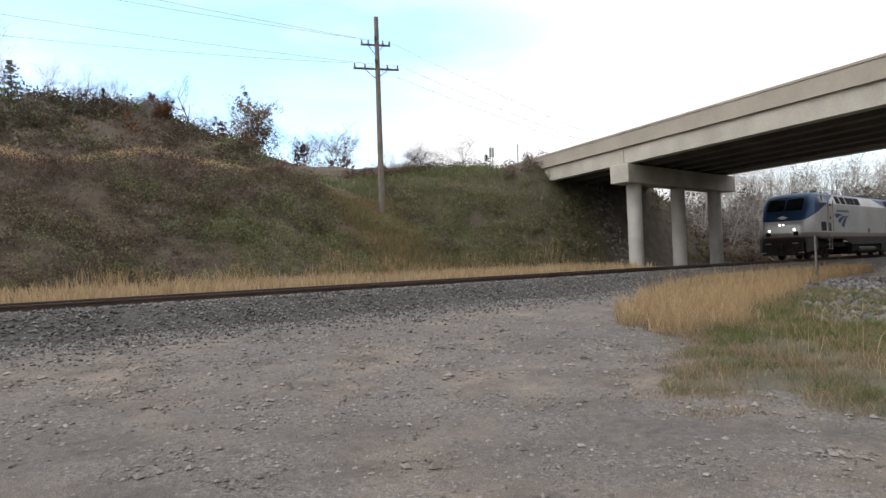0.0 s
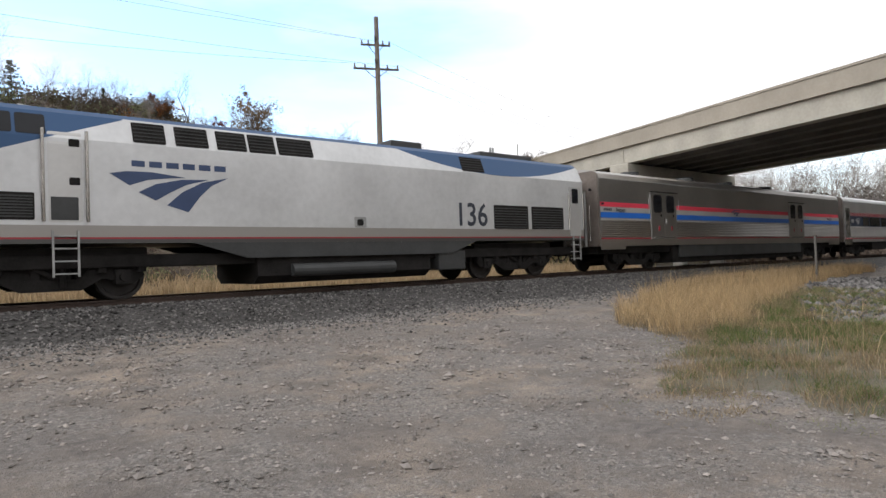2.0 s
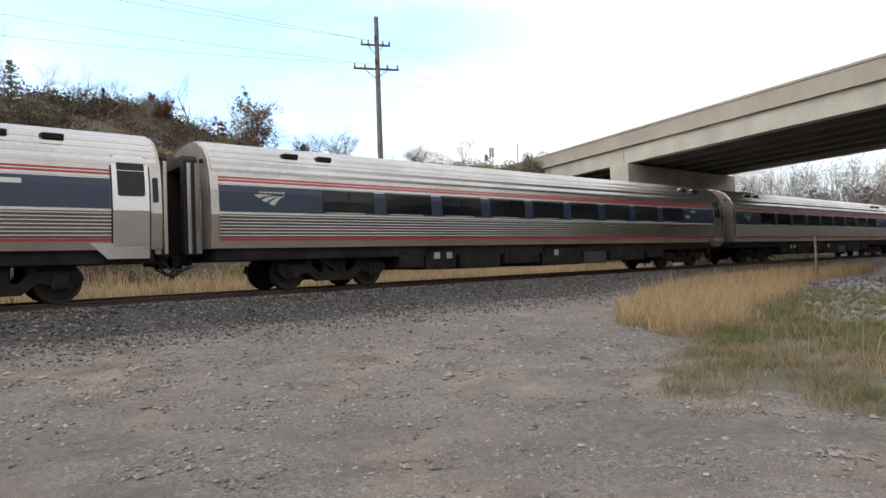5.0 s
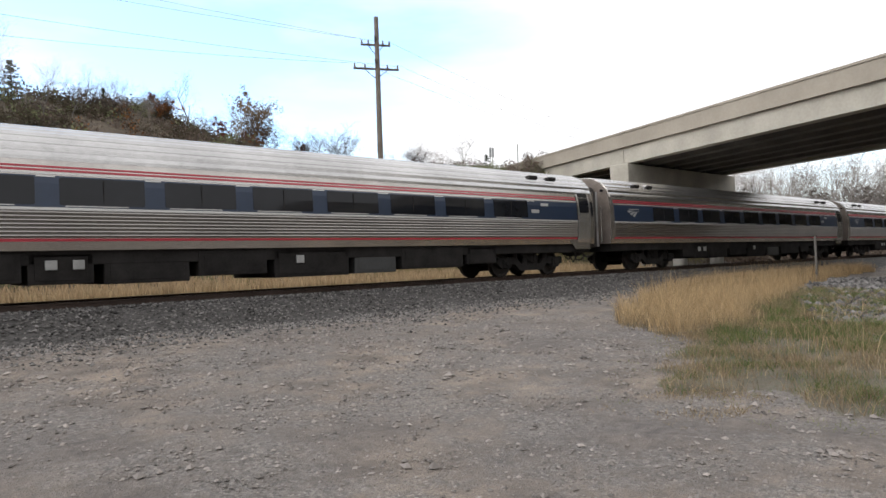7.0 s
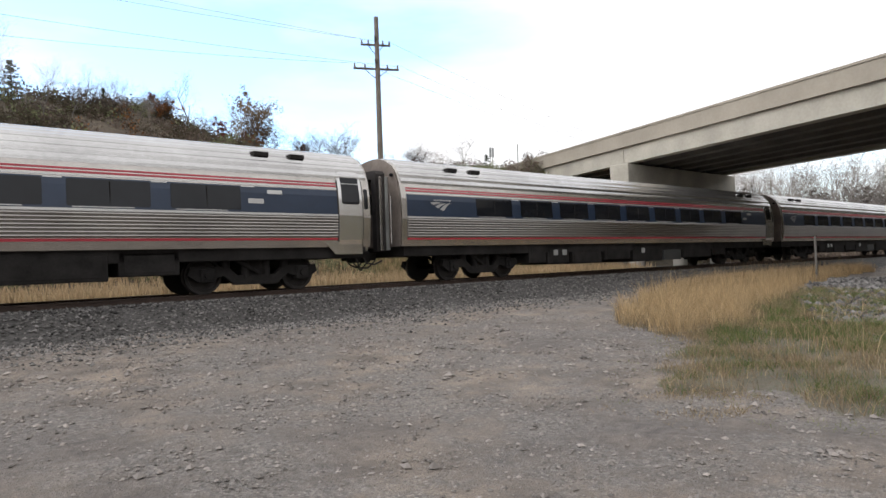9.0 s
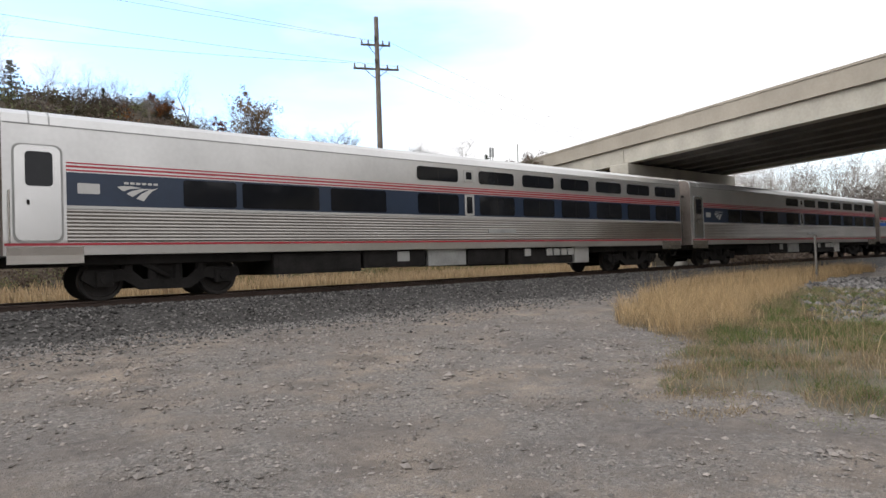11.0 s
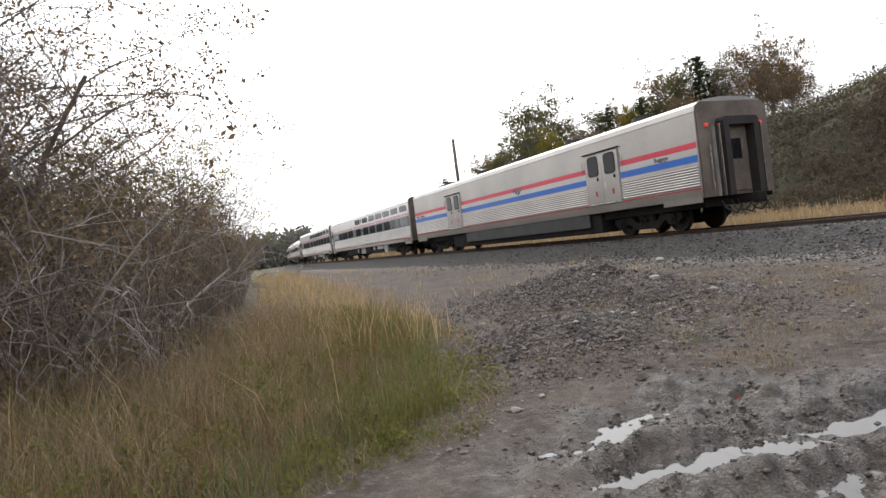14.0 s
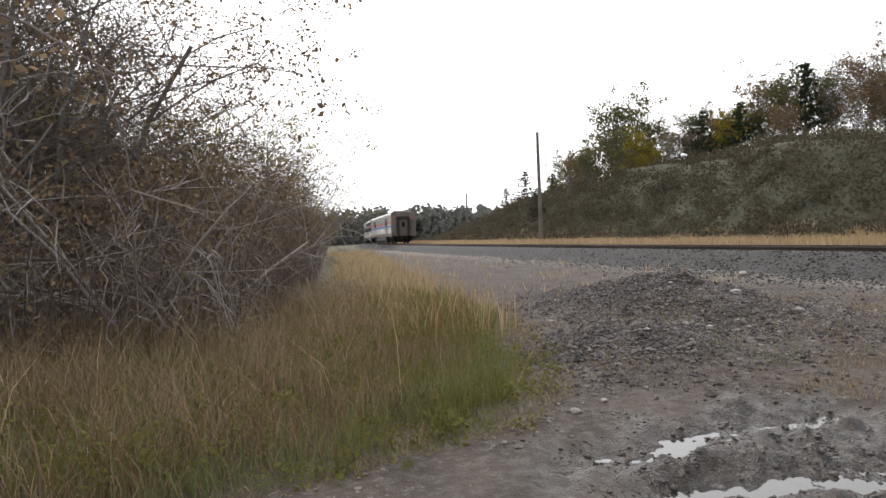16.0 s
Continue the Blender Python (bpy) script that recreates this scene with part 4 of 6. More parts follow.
def earth_material():
    """Packed gravel and dirt, wet mud in the ruts, litter and soil under the grass."""
    m = bpy.data.materials.new("earth")
    m.use_nodes = True
    t = m.node_tree
    p = t.nodes["Principled BSDF"]

    def node(kind, **kw):
        n = t.nodes.new(kind)
        for k, v in kw.items():
            n.inputs[k].default_value = v
        return n

    def mix(fac, a, b):
        n = t.nodes.new("ShaderNodeMix")
        n.data_type = "RGBA"
        for sock, v in ((n.inputs["Factor"], fac), (n.inputs["A"], a), (n.inputs["B"], b)):
            if isinstance(v, tuple):
                sock.default_value = (*v, 1)
            elif isinstance(v, float):
                sock.default_value = v
            else:
                t.links.new(v, sock)
        return n.outputs["Result"]

    def span(v, lo, hi):
        n = t.nodes.new("ShaderNodeMapRange")
        n.inputs["From Min"].default_value, n.inputs["From Max"].default_value = lo, hi
        t.links.new(v, n.inputs["Value"])
        return n.outputs["Result"]

    pos = node("ShaderNodeTexCoord").outputs["Object"]
    tex = {}
    for name, scale, detail in (("wide", 0.22, 4.0), ("mid", 1.3, 5.0), ("fine", 9.0, 5.0), ("grit", 60.0, 3.0)):
        n = node("ShaderNodeTexNoise", Scale=scale, Detail=detail, Roughness=0.6)
        t.links.new(pos, n.inputs["Vector"])
        tex[name] = n.outputs["Fac"]
    cells = node("ShaderNodeTexVoronoi", Scale=32.0)
    t.links.new(pos, cells.inputs["Vector"])
    pebble = span(cells.outputs["Color"], 0.0, 1.0)
    dirt = mix(span(tex["mid"], 0.38, 0.62), (0.165, 0.134, 0.11), (0.39, 0.315, 0.245))
    dirt = mix(span(tex["wide"], 0.4, 0.62), dirt, mix(span(tex["fine"], 0.35, 0.65), (0.115, 0.1, 0.091), (0.23, 0.2, 0.178)))
    stones = mix(pebble, (0.085, 0.078, 0.074), (0.37, 0.335, 0.3))
    patch = node("ShaderNodeTexNoise", Scale=0.8, Detail=6.0, Roughness=0.7)
    t.links.new(pos, patch.inputs["Vector"])
    loose = span(patch.outputs["Fac"], 0.44, 0.56)
    dirt = mix(loose, dirt, mix(span(tex["fine"], 0.4, 0.6), mix(0.6, dirt, stones), stones))
    dirt = mix(span(tex["grit"], 0.42, 0.62), mix(0.5, dirt, (0.1, 0.09, 0.082)), dirt)
    att = {}
    for name in ("growth", "mud", "damp", "hill", "west_shade", "scree"):
        a = t.nodes.new("ShaderNodeAttribute")
        a.attribute_name = name
        att[name] = a.outputs["Fac"]
    soil = mix(span(tex["mid"], 0.35, 0.65), (0.075, 0.06, 0.04), (0.17, 0.135, 0.085))
    soil = mix(span(tex["fine"], 0.4, 0.6), soil, (0.1, 0.095, 0.045))
    wet = mix(span(tex["fine"], 0.35, 0.65), (0.045, 0.036, 0.029), (0.13, 0.106, 0.088))
    brown = mix(span(tex["mid"], 0.36, 0.64), (0.055, 0.039, 0.029), (0.115, 0.083, 0.061))
    brown = mix(span(tex["fine"], 0.45, 0.6), brown, mix(0.3, brown, stones))
    dirt = mix(att["damp"], dirt, brown)
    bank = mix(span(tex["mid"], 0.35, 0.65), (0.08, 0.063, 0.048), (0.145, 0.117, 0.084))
    # Greener west bank soil, with shade put into its dark colour.
    shade_soil = mix(span(tex["mid"], 0.35, 0.65), (0.052, 0.054, 0.03), (0.085, 0.08, 0.046))
    soil = mix(att["hill"], soil, mix(att["west_shade"], bank, shade_soil))
    soil = mix(att["scree"], soil, mix(span(tex["fine"], 0.4, 0.6), (0.2, 0.19, 0.17), (0.34, 0.33, 0.3)))
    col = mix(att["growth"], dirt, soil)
    col = mix(att["mud"], col, wet)
    t.links.new(col, p.inputs["Base Color"])
    low = t.nodes.new("ShaderNodeSeparateXYZ")
    t.links.new(pos, low.inputs[0])
    puddle = t.nodes.new("ShaderNodeMath")
    puddle.operation = "MULTIPLY"
    t.links.new(att["mud"], puddle.inputs[0])
    t.links.new(span(low.outputs["Z"], 0.13, 0.02), puddle.inputs[1])
    rough = t.nodes.new("ShaderNodeMapRange")
    rough.inputs["To Min"].default_value, rough.inputs["To Max"].default_value = 0.92, 0.2
    t.links.new(puddle.outputs[0], rough.inputs["Value"])
    t.links.new(rough.outputs["Result"], p.inputs["Roughness"])
    bumps = node("ShaderNodeBump", Strength=1.0, Distance=0.035)
    add = t.nodes.new("ShaderNodeMath")
    add.operation = "ADD"
    t.links.new(tex["fine"], add.inputs[0])
    t.links.new(tex["grit"], add.inputs[1])
    t.links.new(add.outputs[0], bumps.inputs["Height"])
    t.links.new(bumps.outputs["Normal"], p.inputs["Normal"])
    return m


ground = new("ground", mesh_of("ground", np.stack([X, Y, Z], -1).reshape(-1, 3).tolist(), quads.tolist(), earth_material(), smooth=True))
# The mask west of x = -8 paints the bank soil darker, as if shaded.
for name, values in (("growth", growth), ("mud", mud_mask(X, Y)), ("damp", ramp01(-0.5, -4.5, X + 0.6 * wave(X, Y, 1.2, 3)) * (1 - ramp01(10.5, 13, S))), ("hill", ramp01(23, 25, S)), ("west_shade", ramp01(-8, -18, X + 3 * wave(X, Y, 4, 1))), ("scree", 1 - ramp01(0.6, 1.0, np.hypot((X - 19.8) / 2.8, (S - 36.0) / 2.2) + 0.3 * wave(X, S, 0.9, 2.0)))):
    ground.data.attributes.new(name, "FLOAT", "POINT").data.foreach_set("value", np.asarray(values, np.float32).ravel())
tagged(ground, "packed grey-brown gravel yard running into a grassy hillside", "ground", kind="structure")
water_mat = material("puddle_water", (0.05, 0.045, 0.04), 0.03, 0.0, vary=0.1)
puddle_pts = [(-3.3 + 1.35 * math.cos(a), 3.5 + 1.7 * math.sin(a)) for a in np.linspace(0, math.tau, 24, endpoint=False)]
tagged(new("puddle_water", mesh_of("puddle_water", [(x, y, land_at(-3.3, 3.2) - 0.062) for x, y in puddle_pts], [list(range(24))], water_mat)), "shiny water lying in muddy wheel ruts", "puddle", kind="structure")

# ---- track ----
rail_mat = material("rusty_rail", (0.075, 0.05, 0.04), 0.6, 0.4, vary=0.4, scale=2, fine=25)
rail_top = material("rail_head", (0.13, 0.11, 0.1), 0.5, 0.6, vary=0.2, scale=1, fine=10)
tie_mat = material("weathered_tie", (0.1, 0.085, 0.075), 0.9, 0, vary=0.4, scale=3, fine=40, bump=0.006, each=0.25)
stone_mat = material("ballast_stone", (0.13, 0.121, 0.115), 0.9, 0, vary=0.35, scale=6, fine=40, each=0.85)
bed_mat = material("ballast_bed", (0.072, 0.067, 0.063), 0.95, 0, vary=0.5, scale=14, fine=45, bump=0.03, spread=0.35)


def swept(profile, xs, closed=True):
    """A section (offset across, height) drawn out along the line of the track."""
    xs = np.asarray(xs, float)
    ys = TRACK_Y + bend(xs)
    slope = np.gradient(ys, xs)
    nrm = np.stack([-slope, np.ones_like(slope)], -1)
    nrm /= np.linalg.norm(nrm, axis=1)[:, None]
    v = np.array([[(x + n[0] * o, y + n[1] * o, z) for o, z in profile] for x, y, n in zip(xs, ys, nrm)])
    k, m = len(xs), len(profile)
    f = []
    for i in range(k - 1):
        for j in range(m if closed else m - 1):
            f.append((i * m + j, i * m + (j + 1) % m, (i + 1) * m + (j + 1) % m, (i + 1) * m + j))
    return v, f


track = tagged(new("railway_track"), "single railway track of rusty rails on grey ballast", "railway track", kind="structure")
line_x = np.concatenate([np.arange(-340, -60, 6.0), np.arange(-60, 60, 0.4), np.arange(60, 520, 10.0)])
bank = [(-3.1, 0.2), (-2.6, 0.37), (-2.2, 0.53), (-1.75, 0.72), (-1.45, 0.8), (-1.0, 0.81), (0, 0.81), (1.0, 0.81), (1.5, 0.8), (2.0, 0.62), (2.8, 0.55)]
v, f = swept(bank, line_x, False)
v[:, 1:-1, 2] += 0.035 * wave(v[:, 1:-1, 0], v[:, 1:-1, 1] * 2, 0.5, 6.0) * (np.abs(np.array([b[0] for b in bank[1:-1]])) > 0.9)
bed = new("ballast_bed", mesh_of("ballast_bed", v.reshape(-1, 3).tolist(), [q[::-1] for q in f], bed_mat, smooth=True))
bed.parent = track
tagged(bed, "grey crushed-stone ballast shoulder")
for o in (-0.755, 0.755):
    web = [(o - 0.07, RAIL_Z - 0.17), (o + 0.07, RAIL_Z - 0.17), (o + 0.07, RAIL_Z - 0.155), (o + 0.01, RAIL_Z - 0.14), (o + 0.01, RAIL_Z - 0.05), (o + 0.036, RAIL_Z - 0.04), (o + 0.036, RAIL_Z - 0.004),
           (o - 0.036, RAIL_Z - 0.004), (o - 0.036, RAIL_Z - 0.04), (o - 0.01, RAIL_Z - 0.05), (o - 0.01, RAIL_Z - 0.14), (o - 0.07, RAIL_Z - 0.155)]
    coarse = np.concatenate([np.arange(-340, -45, 5.0), np.arange(-45, 521, 20.0)])
    v, f = swept(web, coarse)
    r = new("rail", mesh_of("rail", v.reshape(-1, 3).tolist(), f, rail_mat))
    r.parent = track
    v, f = swept([(o - 0.034, RAIL_Z - 0.006), (o + 0.034, RAIL_Z - 0.006), (o + 0.03, RAIL_Z), (o - 0.03, RAIL_Z)], coarse)
    top = new("rail_head", mesh_of("rail_head", v.reshape(-1, 3).tolist(), f, rail_top))
    top.parent = r


def stones(n, places, sizes, rng, squash=0.6):
    """Many rough eight-sided stones in one mesh."""
    base = np.array([(1, 0, 0), (-1, 0, 0), (0, 1, 0), (0, -1, 0), (0, 0, 1), (0, 0, -1)], float)
    tri = np.array([(0, 2, 4), (2, 1, 4), (1, 3, 4), (3, 0, 4), (2, 0, 5), (1, 2, 5), (3, 1, 5), (0, 3, 5)])
    v = base[None] * rng.uniform(0.65, 1.2, (n, 6, 1)) + rng.normal(0, 0.12, (n, 6, 3))
    a = rng.uniform(0, math.tau, n)
    c, s = np.cos(a)[:, None], np.sin(a)[:, None]
    v = np.stack([v[..., 0] * c - v[..., 1] * s, v[..., 0] * s + v[..., 1] * c, v[..., 2] * squash], -1) * sizes[:, None, None]
    v += places[:, None, :]
    f = tri[None] + (np.arange(n) * 6)[:, None, None]
    return v.reshape(-1, 3).tolist(), f.reshape(-1, 3).tolist()


rng = np.random.default_rng(11)
n = 46000
sx = np.clip(rng.normal(4, 17, n), -70, 60)
so = np.where(rng.random(n) < 0.78, rng.uniform(-3.1, 1.9, n), -3.0 - np.abs(rng.normal(0, 1.2, n)))
sz = np.interp(so, [b[0] for b in bank], [b[1] for b in bank])
keep = np.abs(np.abs(so) - 0.755) > 0.09
sx, so, sz = sx[keep], so[keep], sz[keep]
sy = TRACK_Y + bend(sx) + so
places = np.stack([sx, sy, np.where(so < -2.95, land(sx, sy), sz) + 0.01], -1)
tagged(new("ballast_stones", mesh_of("ballast_stones", *stones(len(sx), places, rng.uniform(0.02, 0.05, len(sx)), rng, 0.75), stone_mat)), "angular grey ballast stones along the rails", "ballast", kind="stuff")

# loose stones of the yard, denser in drifts, and the spoil mound
n = 105000
r, a = 2.0 + 13 * rng.random(n) ** 0.75, rng.uniform(-1.9, 1.75, n)
px, py = r * np.sin(a), r * np.cos(a)
drift = wave(px, py, 1.6, 3.0) + wave(px, py, 0.5, 8.0) * 0.6 + rng.normal(0, 0.5, n)
keep = (drift > np.where(px < -3.5, 0.35, -0.15)) & (py - bend(px) < 13.4) & ~((py < verge(px)) & (px < -3.6)) & ~inside(px, py, GREEN_PATCH) & (mud_mask(px, py) < 0.3)
px, py = px[keep], py[keep]
pebble_mat = material("yard_pebble", (0.23, 0.203, 0.183), 0.9, 0, vary=0.3, scale=8, fine=50, each=0.5)
sizes = (rng.gamma(1.7, 0.0058, len(px)) + 0.004) * (0.85 + 0.45 * ramp01(4, 10, np.hypot(px, py)))
tagged(new("yard_gravel", mesh_of("yard_gravel", *stones(len(px), np.stack([px, py, land(px, py) + ruts(px, py) + sizes * 0.2], -1), sizes, rng, 0.55), pebble_mat)), "loose grey and brown gravel scattered over the yard", "gravel", kind="stuff")
n = 30000
px, py = rng.normal(-10.2, 1.9, n), rng.normal(7.1, 0.95, n)
extra = 8000
px[:extra], py[:extra] = rng.normal(-7.4, 0.9, extra), rng.normal(4.6, 0.75, extra)
keep = py > verge(px) - 0.3
px, py = px[keep], py[keep]
sizes = rng.gamma(2.2, 0.0062, len(px)) + 0.007
mound_mat = material("mound_stone", (0.13, 0.113, 0.107), 0.9, 0, vary=0.3, scale=8, fine=50, each=0.75)
tagged(new("spoil_stones", mesh_of("spoil_stones", *stones(len(px), np.stack([px, py, land(px, py) + sizes * 0.2], -1), sizes, rng, 0.7), mound_mat)), "dark broken stones heaped on a low spoil mound", "stone heap", kind="stuff")

n = 4200
px, py = rng.normal(-3.2, 1.1, n), rng.normal(3.6, 1.3, n)
keep = mud_mask(px, py) > 0.15
px, py = px[keep], py[keep]
sizes = rng.gamma(1.4, 0.0055, len(px)) + 0.004
clod_mat = material("wet_clod", (0.08, 0.063, 0.05), 0.45, 0, vary=0.4, scale=8, fine=40, bump=0.01, each=0.3)
tagged(new("mud_clods", mesh_of("mud_clods", *stones(len(px), np.stack([px, py, land(px, py) + ruts(px, py) + sizes * 0.1], -1), sizes, rng, 0.6), clod_mat, smooth=True)), "wet dark clods churned up in the ruts", "mud", kind="stuff")


def boulder(x, y, size, mat, label, seed):
    bm = bmesh.new()
    bmesh.ops.create_icosphere(bm, subdivisions=2, radius=size)
    q = random.Random(seed)
    o = Vector((q.uniform(-9, 9), q.uniform(-9, 9), q.uniform(-9, 9)))
    for w in bm.verts:
        w.co *= 1 + 0.5 * noise.noise(w.co / size * 1.1 + o)
        w.co.z *= 0.6
    me = bpy.data.meshes.new("stone")
    bm.to_mesh(me)
    bm.free()
    me.materials.append(mat)
    ob = tagged(new("stone", me), label, "stone", "loose stones in the yard")
    ob.matrix_basis = pose(x, y, land_at(x, y) + size * 0.3, 0, 0, q.uniform(0, 360))
    return ob


pale_rock = material("pale_rock", (0.38, 0.36, 0.33), 0.85, 0, vary=0.25, scale=10, fine=60, bump=0.004)
for k, (x, y, size) in enumerate(((-12.9, 7.7, 0.11), (-7.9, 5.9, 0.07), (-7.5, 6.0, 0.06), (-8.6, 7.4, 0.12), (-14.6, 12.8, 0.17), (-9.6, 6.9, 0.05), (-6.9, 4.6, 0.05), (-10.6, 8.2, 0.07), (-5.2, 3.0, 0.045), (-5.0, 2.6, 0.06))):
    boulder(x, y, size * 0.75, pale_rock, "pale grey stone lying on the gravel", k)

# broken stone heaped beside the golden grass
n = 9000
a, r = np.radians(rng.normal(72.8, 1.6, n)), rng.uniform(15, 33, n)
px, py = r * np.sin(a), r * np.cos(a)
sizes = rng.gamma(2.5, 0.016, n) + 0.02
tagged(new("verge_stones", mesh_of("verge_stones", *stones(n, np.stack([px, py, land(px, py) + sizes * 0.25], -1), sizes, rng, 0.65), stone_mat)), "loose broken stone strewn behind the golden grass", "stone heap", kind="stuff")

# ---- grass ----
def leaf_material(name, a, b, dark=0.3, rough=0.85):
    """Leaf or blade: two colours mixed from piece to piece, some lighter and darker; thin enough for light to pass."""
    m = bpy.data.materials.new(name)
    m.use_nodes = True
    t = m.node_tree
    p = t.nodes["Principled BSDF"]
    p.inputs["Roughness"].default_value = rough
    p.inputs["Specular IOR Level"].default_value = 0.2
    geo = t.nodes.new("ShaderNodeNewGeometry")
    mixn = t.nodes.new("ShaderNodeMix")
    mixn.data_type = "RGBA"
    mixn.inputs["A"].default_value, mixn.inputs["B"].default_value = (*a, 1), (*b, 1)
    many = t.nodes.new("ShaderNodeMath")
    many.operation = "MULTIPLY"
    many.inputs[1].default_value = 37.0
    fr = t.nodes.new("ShaderNodeMath")
    fr.operation = "FRACT"
    val = t.nodes.new("ShaderNodeMapRange")
    val.inputs["To Min"].default_value, val.inputs["To Max"].default_value = 1 - dark, 1 + dark
    hsv = t.nodes.new("ShaderNodeHueSaturation")
    t.links.new(geo.outputs["Random Per Island"], mixn.inputs["Factor"])
    t.links.new(geo.outputs["Random Per Island"], many.inputs[0])
    t.links.new(many.outputs[0], fr.inputs[0])
    t.links.new(fr.outputs[0], val.inputs["Value"])
    t.links.new(val.outputs["Result"], hsv.inputs["Value"])
    t.links.new(mixn.outputs["Result"], hsv.inputs["Color"])
    t.links.new(hsv.outputs["Color"], p.inputs["Base Color"])
    thin = t.nodes.new("ShaderNodeBsdfTranslucent")
    t.links.new(hsv.outputs["Color"], thin.inputs["Color"])
    both = t.nodes.new("ShaderNodeMixShader")
    both.inputs["Fac"].default_value = 0.42
    t.links.new(p.outputs["BSDF"], both.inputs[1])
    t.links.new(thin.outputs["BSDF"], both.inputs[2])
    t.links.new(both.outputs["Shader"], t.nodes["Material Output"].inputs["Surface"])
    return m


straw = leaf_material("straw_blades", (0.34, 0.235, 0.12), (0.58, 0.43, 0.25), 0.4)
straw_far = leaf_material("straw_strip", (0.38, 0.27, 0.155), (0.52, 0.39, 0.24), 0.22)
green_blade = leaf_material("green_blades", (0.115, 0.145, 0.05), (0.23, 0.235, 0.095), 0.4)
turf_blade = leaf_material("turf_blades", (0.085, 0.118, 0.038), (0.165, 0.185, 0.07), 0.4)
lime_blade = leaf_material("yellow_green_blades", (0.13, 0.135, 0.035), (0.2, 0.185, 0.055), 0.3)
brown_blade = leaf_material("dead_stems", (0.19, 0.138, 0.085), (0.39, 0.3, 0.185), 0.4)


def blades(x, y, tall, width, mat, rng, lean=0.35, z=None):
    """Bent grass blades of two joints each, one mesh."""
    n = len(x)
    z = land(x, y) + ruts(x, y) - 0.02 if z is None else z
    a, way = rng.uniform(0, math.tau, n), rng.uniform(0, math.tau, n)
    tall = tall * rng.uniform(0.55, 1.15, n)
    w = width * rng.uniform(0.6, 1.3, n) / 2
    bendy = tall * lean * rng.uniform(0.1, 1.0, n)
    side = np.stack([np.cos(a) * w, np.sin(a) * w, np.zeros(n)], -1)
    base = np.stack([x, y, z], -1)
    out = np.stack([np.cos(way), np.sin(way), np.zeros(n)], -1)
    mid = base + out * (bendy * 0.3)[:, None] + np.array((0, 0, 1.0)) * (tall * 0.55)[:, None]
    tip = base + out * bendy[:, None] + np.array((0, 0, 1.0)) * tall[:, None]
    v = np.stack([base - side, base + side, mid + side * 0.8, mid - side * 0.8, tip], 1).reshape(-1, 3)
    k = np.arange(n)[:, None] * 5
    f = (k + np.array([[0, 1, 2, 3]])).tolist() + (k + np.array([[3, 2, 4]])).tolist()
    return mesh_of("blades", v.tolist(), f, mat)


def scatter(n, x0, x1, y0, y1, test, rng):
    x, y = rng.uniform(x0, x1, n), rng.uniform(y0, y1, n)
    ok = test(x, y)
    return x[ok], y[ok]


def field(name, label, x, y, tall, width, mat, lean=0.35):
    return tagged(new(name, blades(x, y, tall, width, mat, rng, lean)), label, "grass", kind="stuff")


clump = lambda x, y, size, seed, cut: wave(x, y, size, seed) + 0.5 * rng.normal(0, 0.6, x.shape) > cut
x, y = scatter(95000, 10, 40, 5.5, 13.4, lambda x, y: inside(x, y, GOLD_PATCH) & clump(x, y, 0.8, 2.0, -0.45), rng)
near = np.hypot(x, y) < 22
rough = 1 + 0.3 * wave(x, y, 0.7, 3.0)
field("dry_grass", "tall golden dry grass beside the track", x[near], y[near], 0.5 * rough[near], 0.007, straw, 1.0)
field("dry_grass", "tall golden dry grass beside the track", x[~near], y[~near], 0.5 * rough[~near], 0.013, straw, 0.9)
x, y = scatter(14000, 9.6, 22, 4.6, 10, lambda x, y: inside(x + 0.5, y + 0.4, GOLD_PATCH) | inside(x, y, GOLD_PATCH), rng)
field("dead_weeds", "brown dead undergrowth at the foot of the golden grass", x, y, 0.3, 0.008, brown_blade, 1.3)
x, y = scatter(2600, 12, 38, 9.0, 13.4, lambda x, y: inside(x, y, GOLD_PATCH), rng)
field("dead_weeds", "dark dead weed stalks among the golden grass", x, y, 0.85, 0.012, brown_blade, 0.35)
x, y = scatter(150000, 6, 24, 0.8, 8.8, lambda x, y: inside(x, y, GREEN_PATCH) & clump(x, y, 0.8, 5.0, 0.25 - 0.45 * ramp01(9, 13, x)), rng)
near = np.hypot(x, y) < 11
rough = 1 + 0.55 * wave(x, y, 0.6, 3.0)
field("green_grass", "short green grass beside the gravel", x[near], y[near], 0.13 * rough[near], 0.006, turf_blade, 1.3)
field("green_grass", "short green grass beside the gravel", x[~near], y[~near], 0.15 * rough[~near], 0.01, turf_blade, 1.4)
x, y = scatter(90000, 6, 24, 0.8, 9, lambda x, y: inside(x, y, GREEN_PATCH) & clump(x, y, 0.7, 7.0, -0.05), rng)
field("dead_weeds", "brown dead weed stems among green grass", x, y, 0.2 * (1 + 0.5 * wave(x, y, 0.5, 8.0)), 0.006, brown_blade, 1.4)
x, y = scatter(260, 9, 17, 2.0, 7.2, lambda x, y: inside(x, y, GREEN_PATCH), rng)
field("tall_stems", "tall pale dead stems standing in green grass", x, y, 0.55, 0.007, straw, 0.8)
x, y = scatter(30000, 5.6, 14, 0.6, 7.4, lambda x, y: inside(x + 0.9, y - 0.25, GREEN_PATCH) & ~inside(x, y, GREEN_PATCH) & clump(x, y, 0.5, 3.0, 0.25), rng)
field("green_tufts", "thin green and brown tufts at the edge of the gravel", x, y, 0.06, 0.006, green_blade, 1.3)
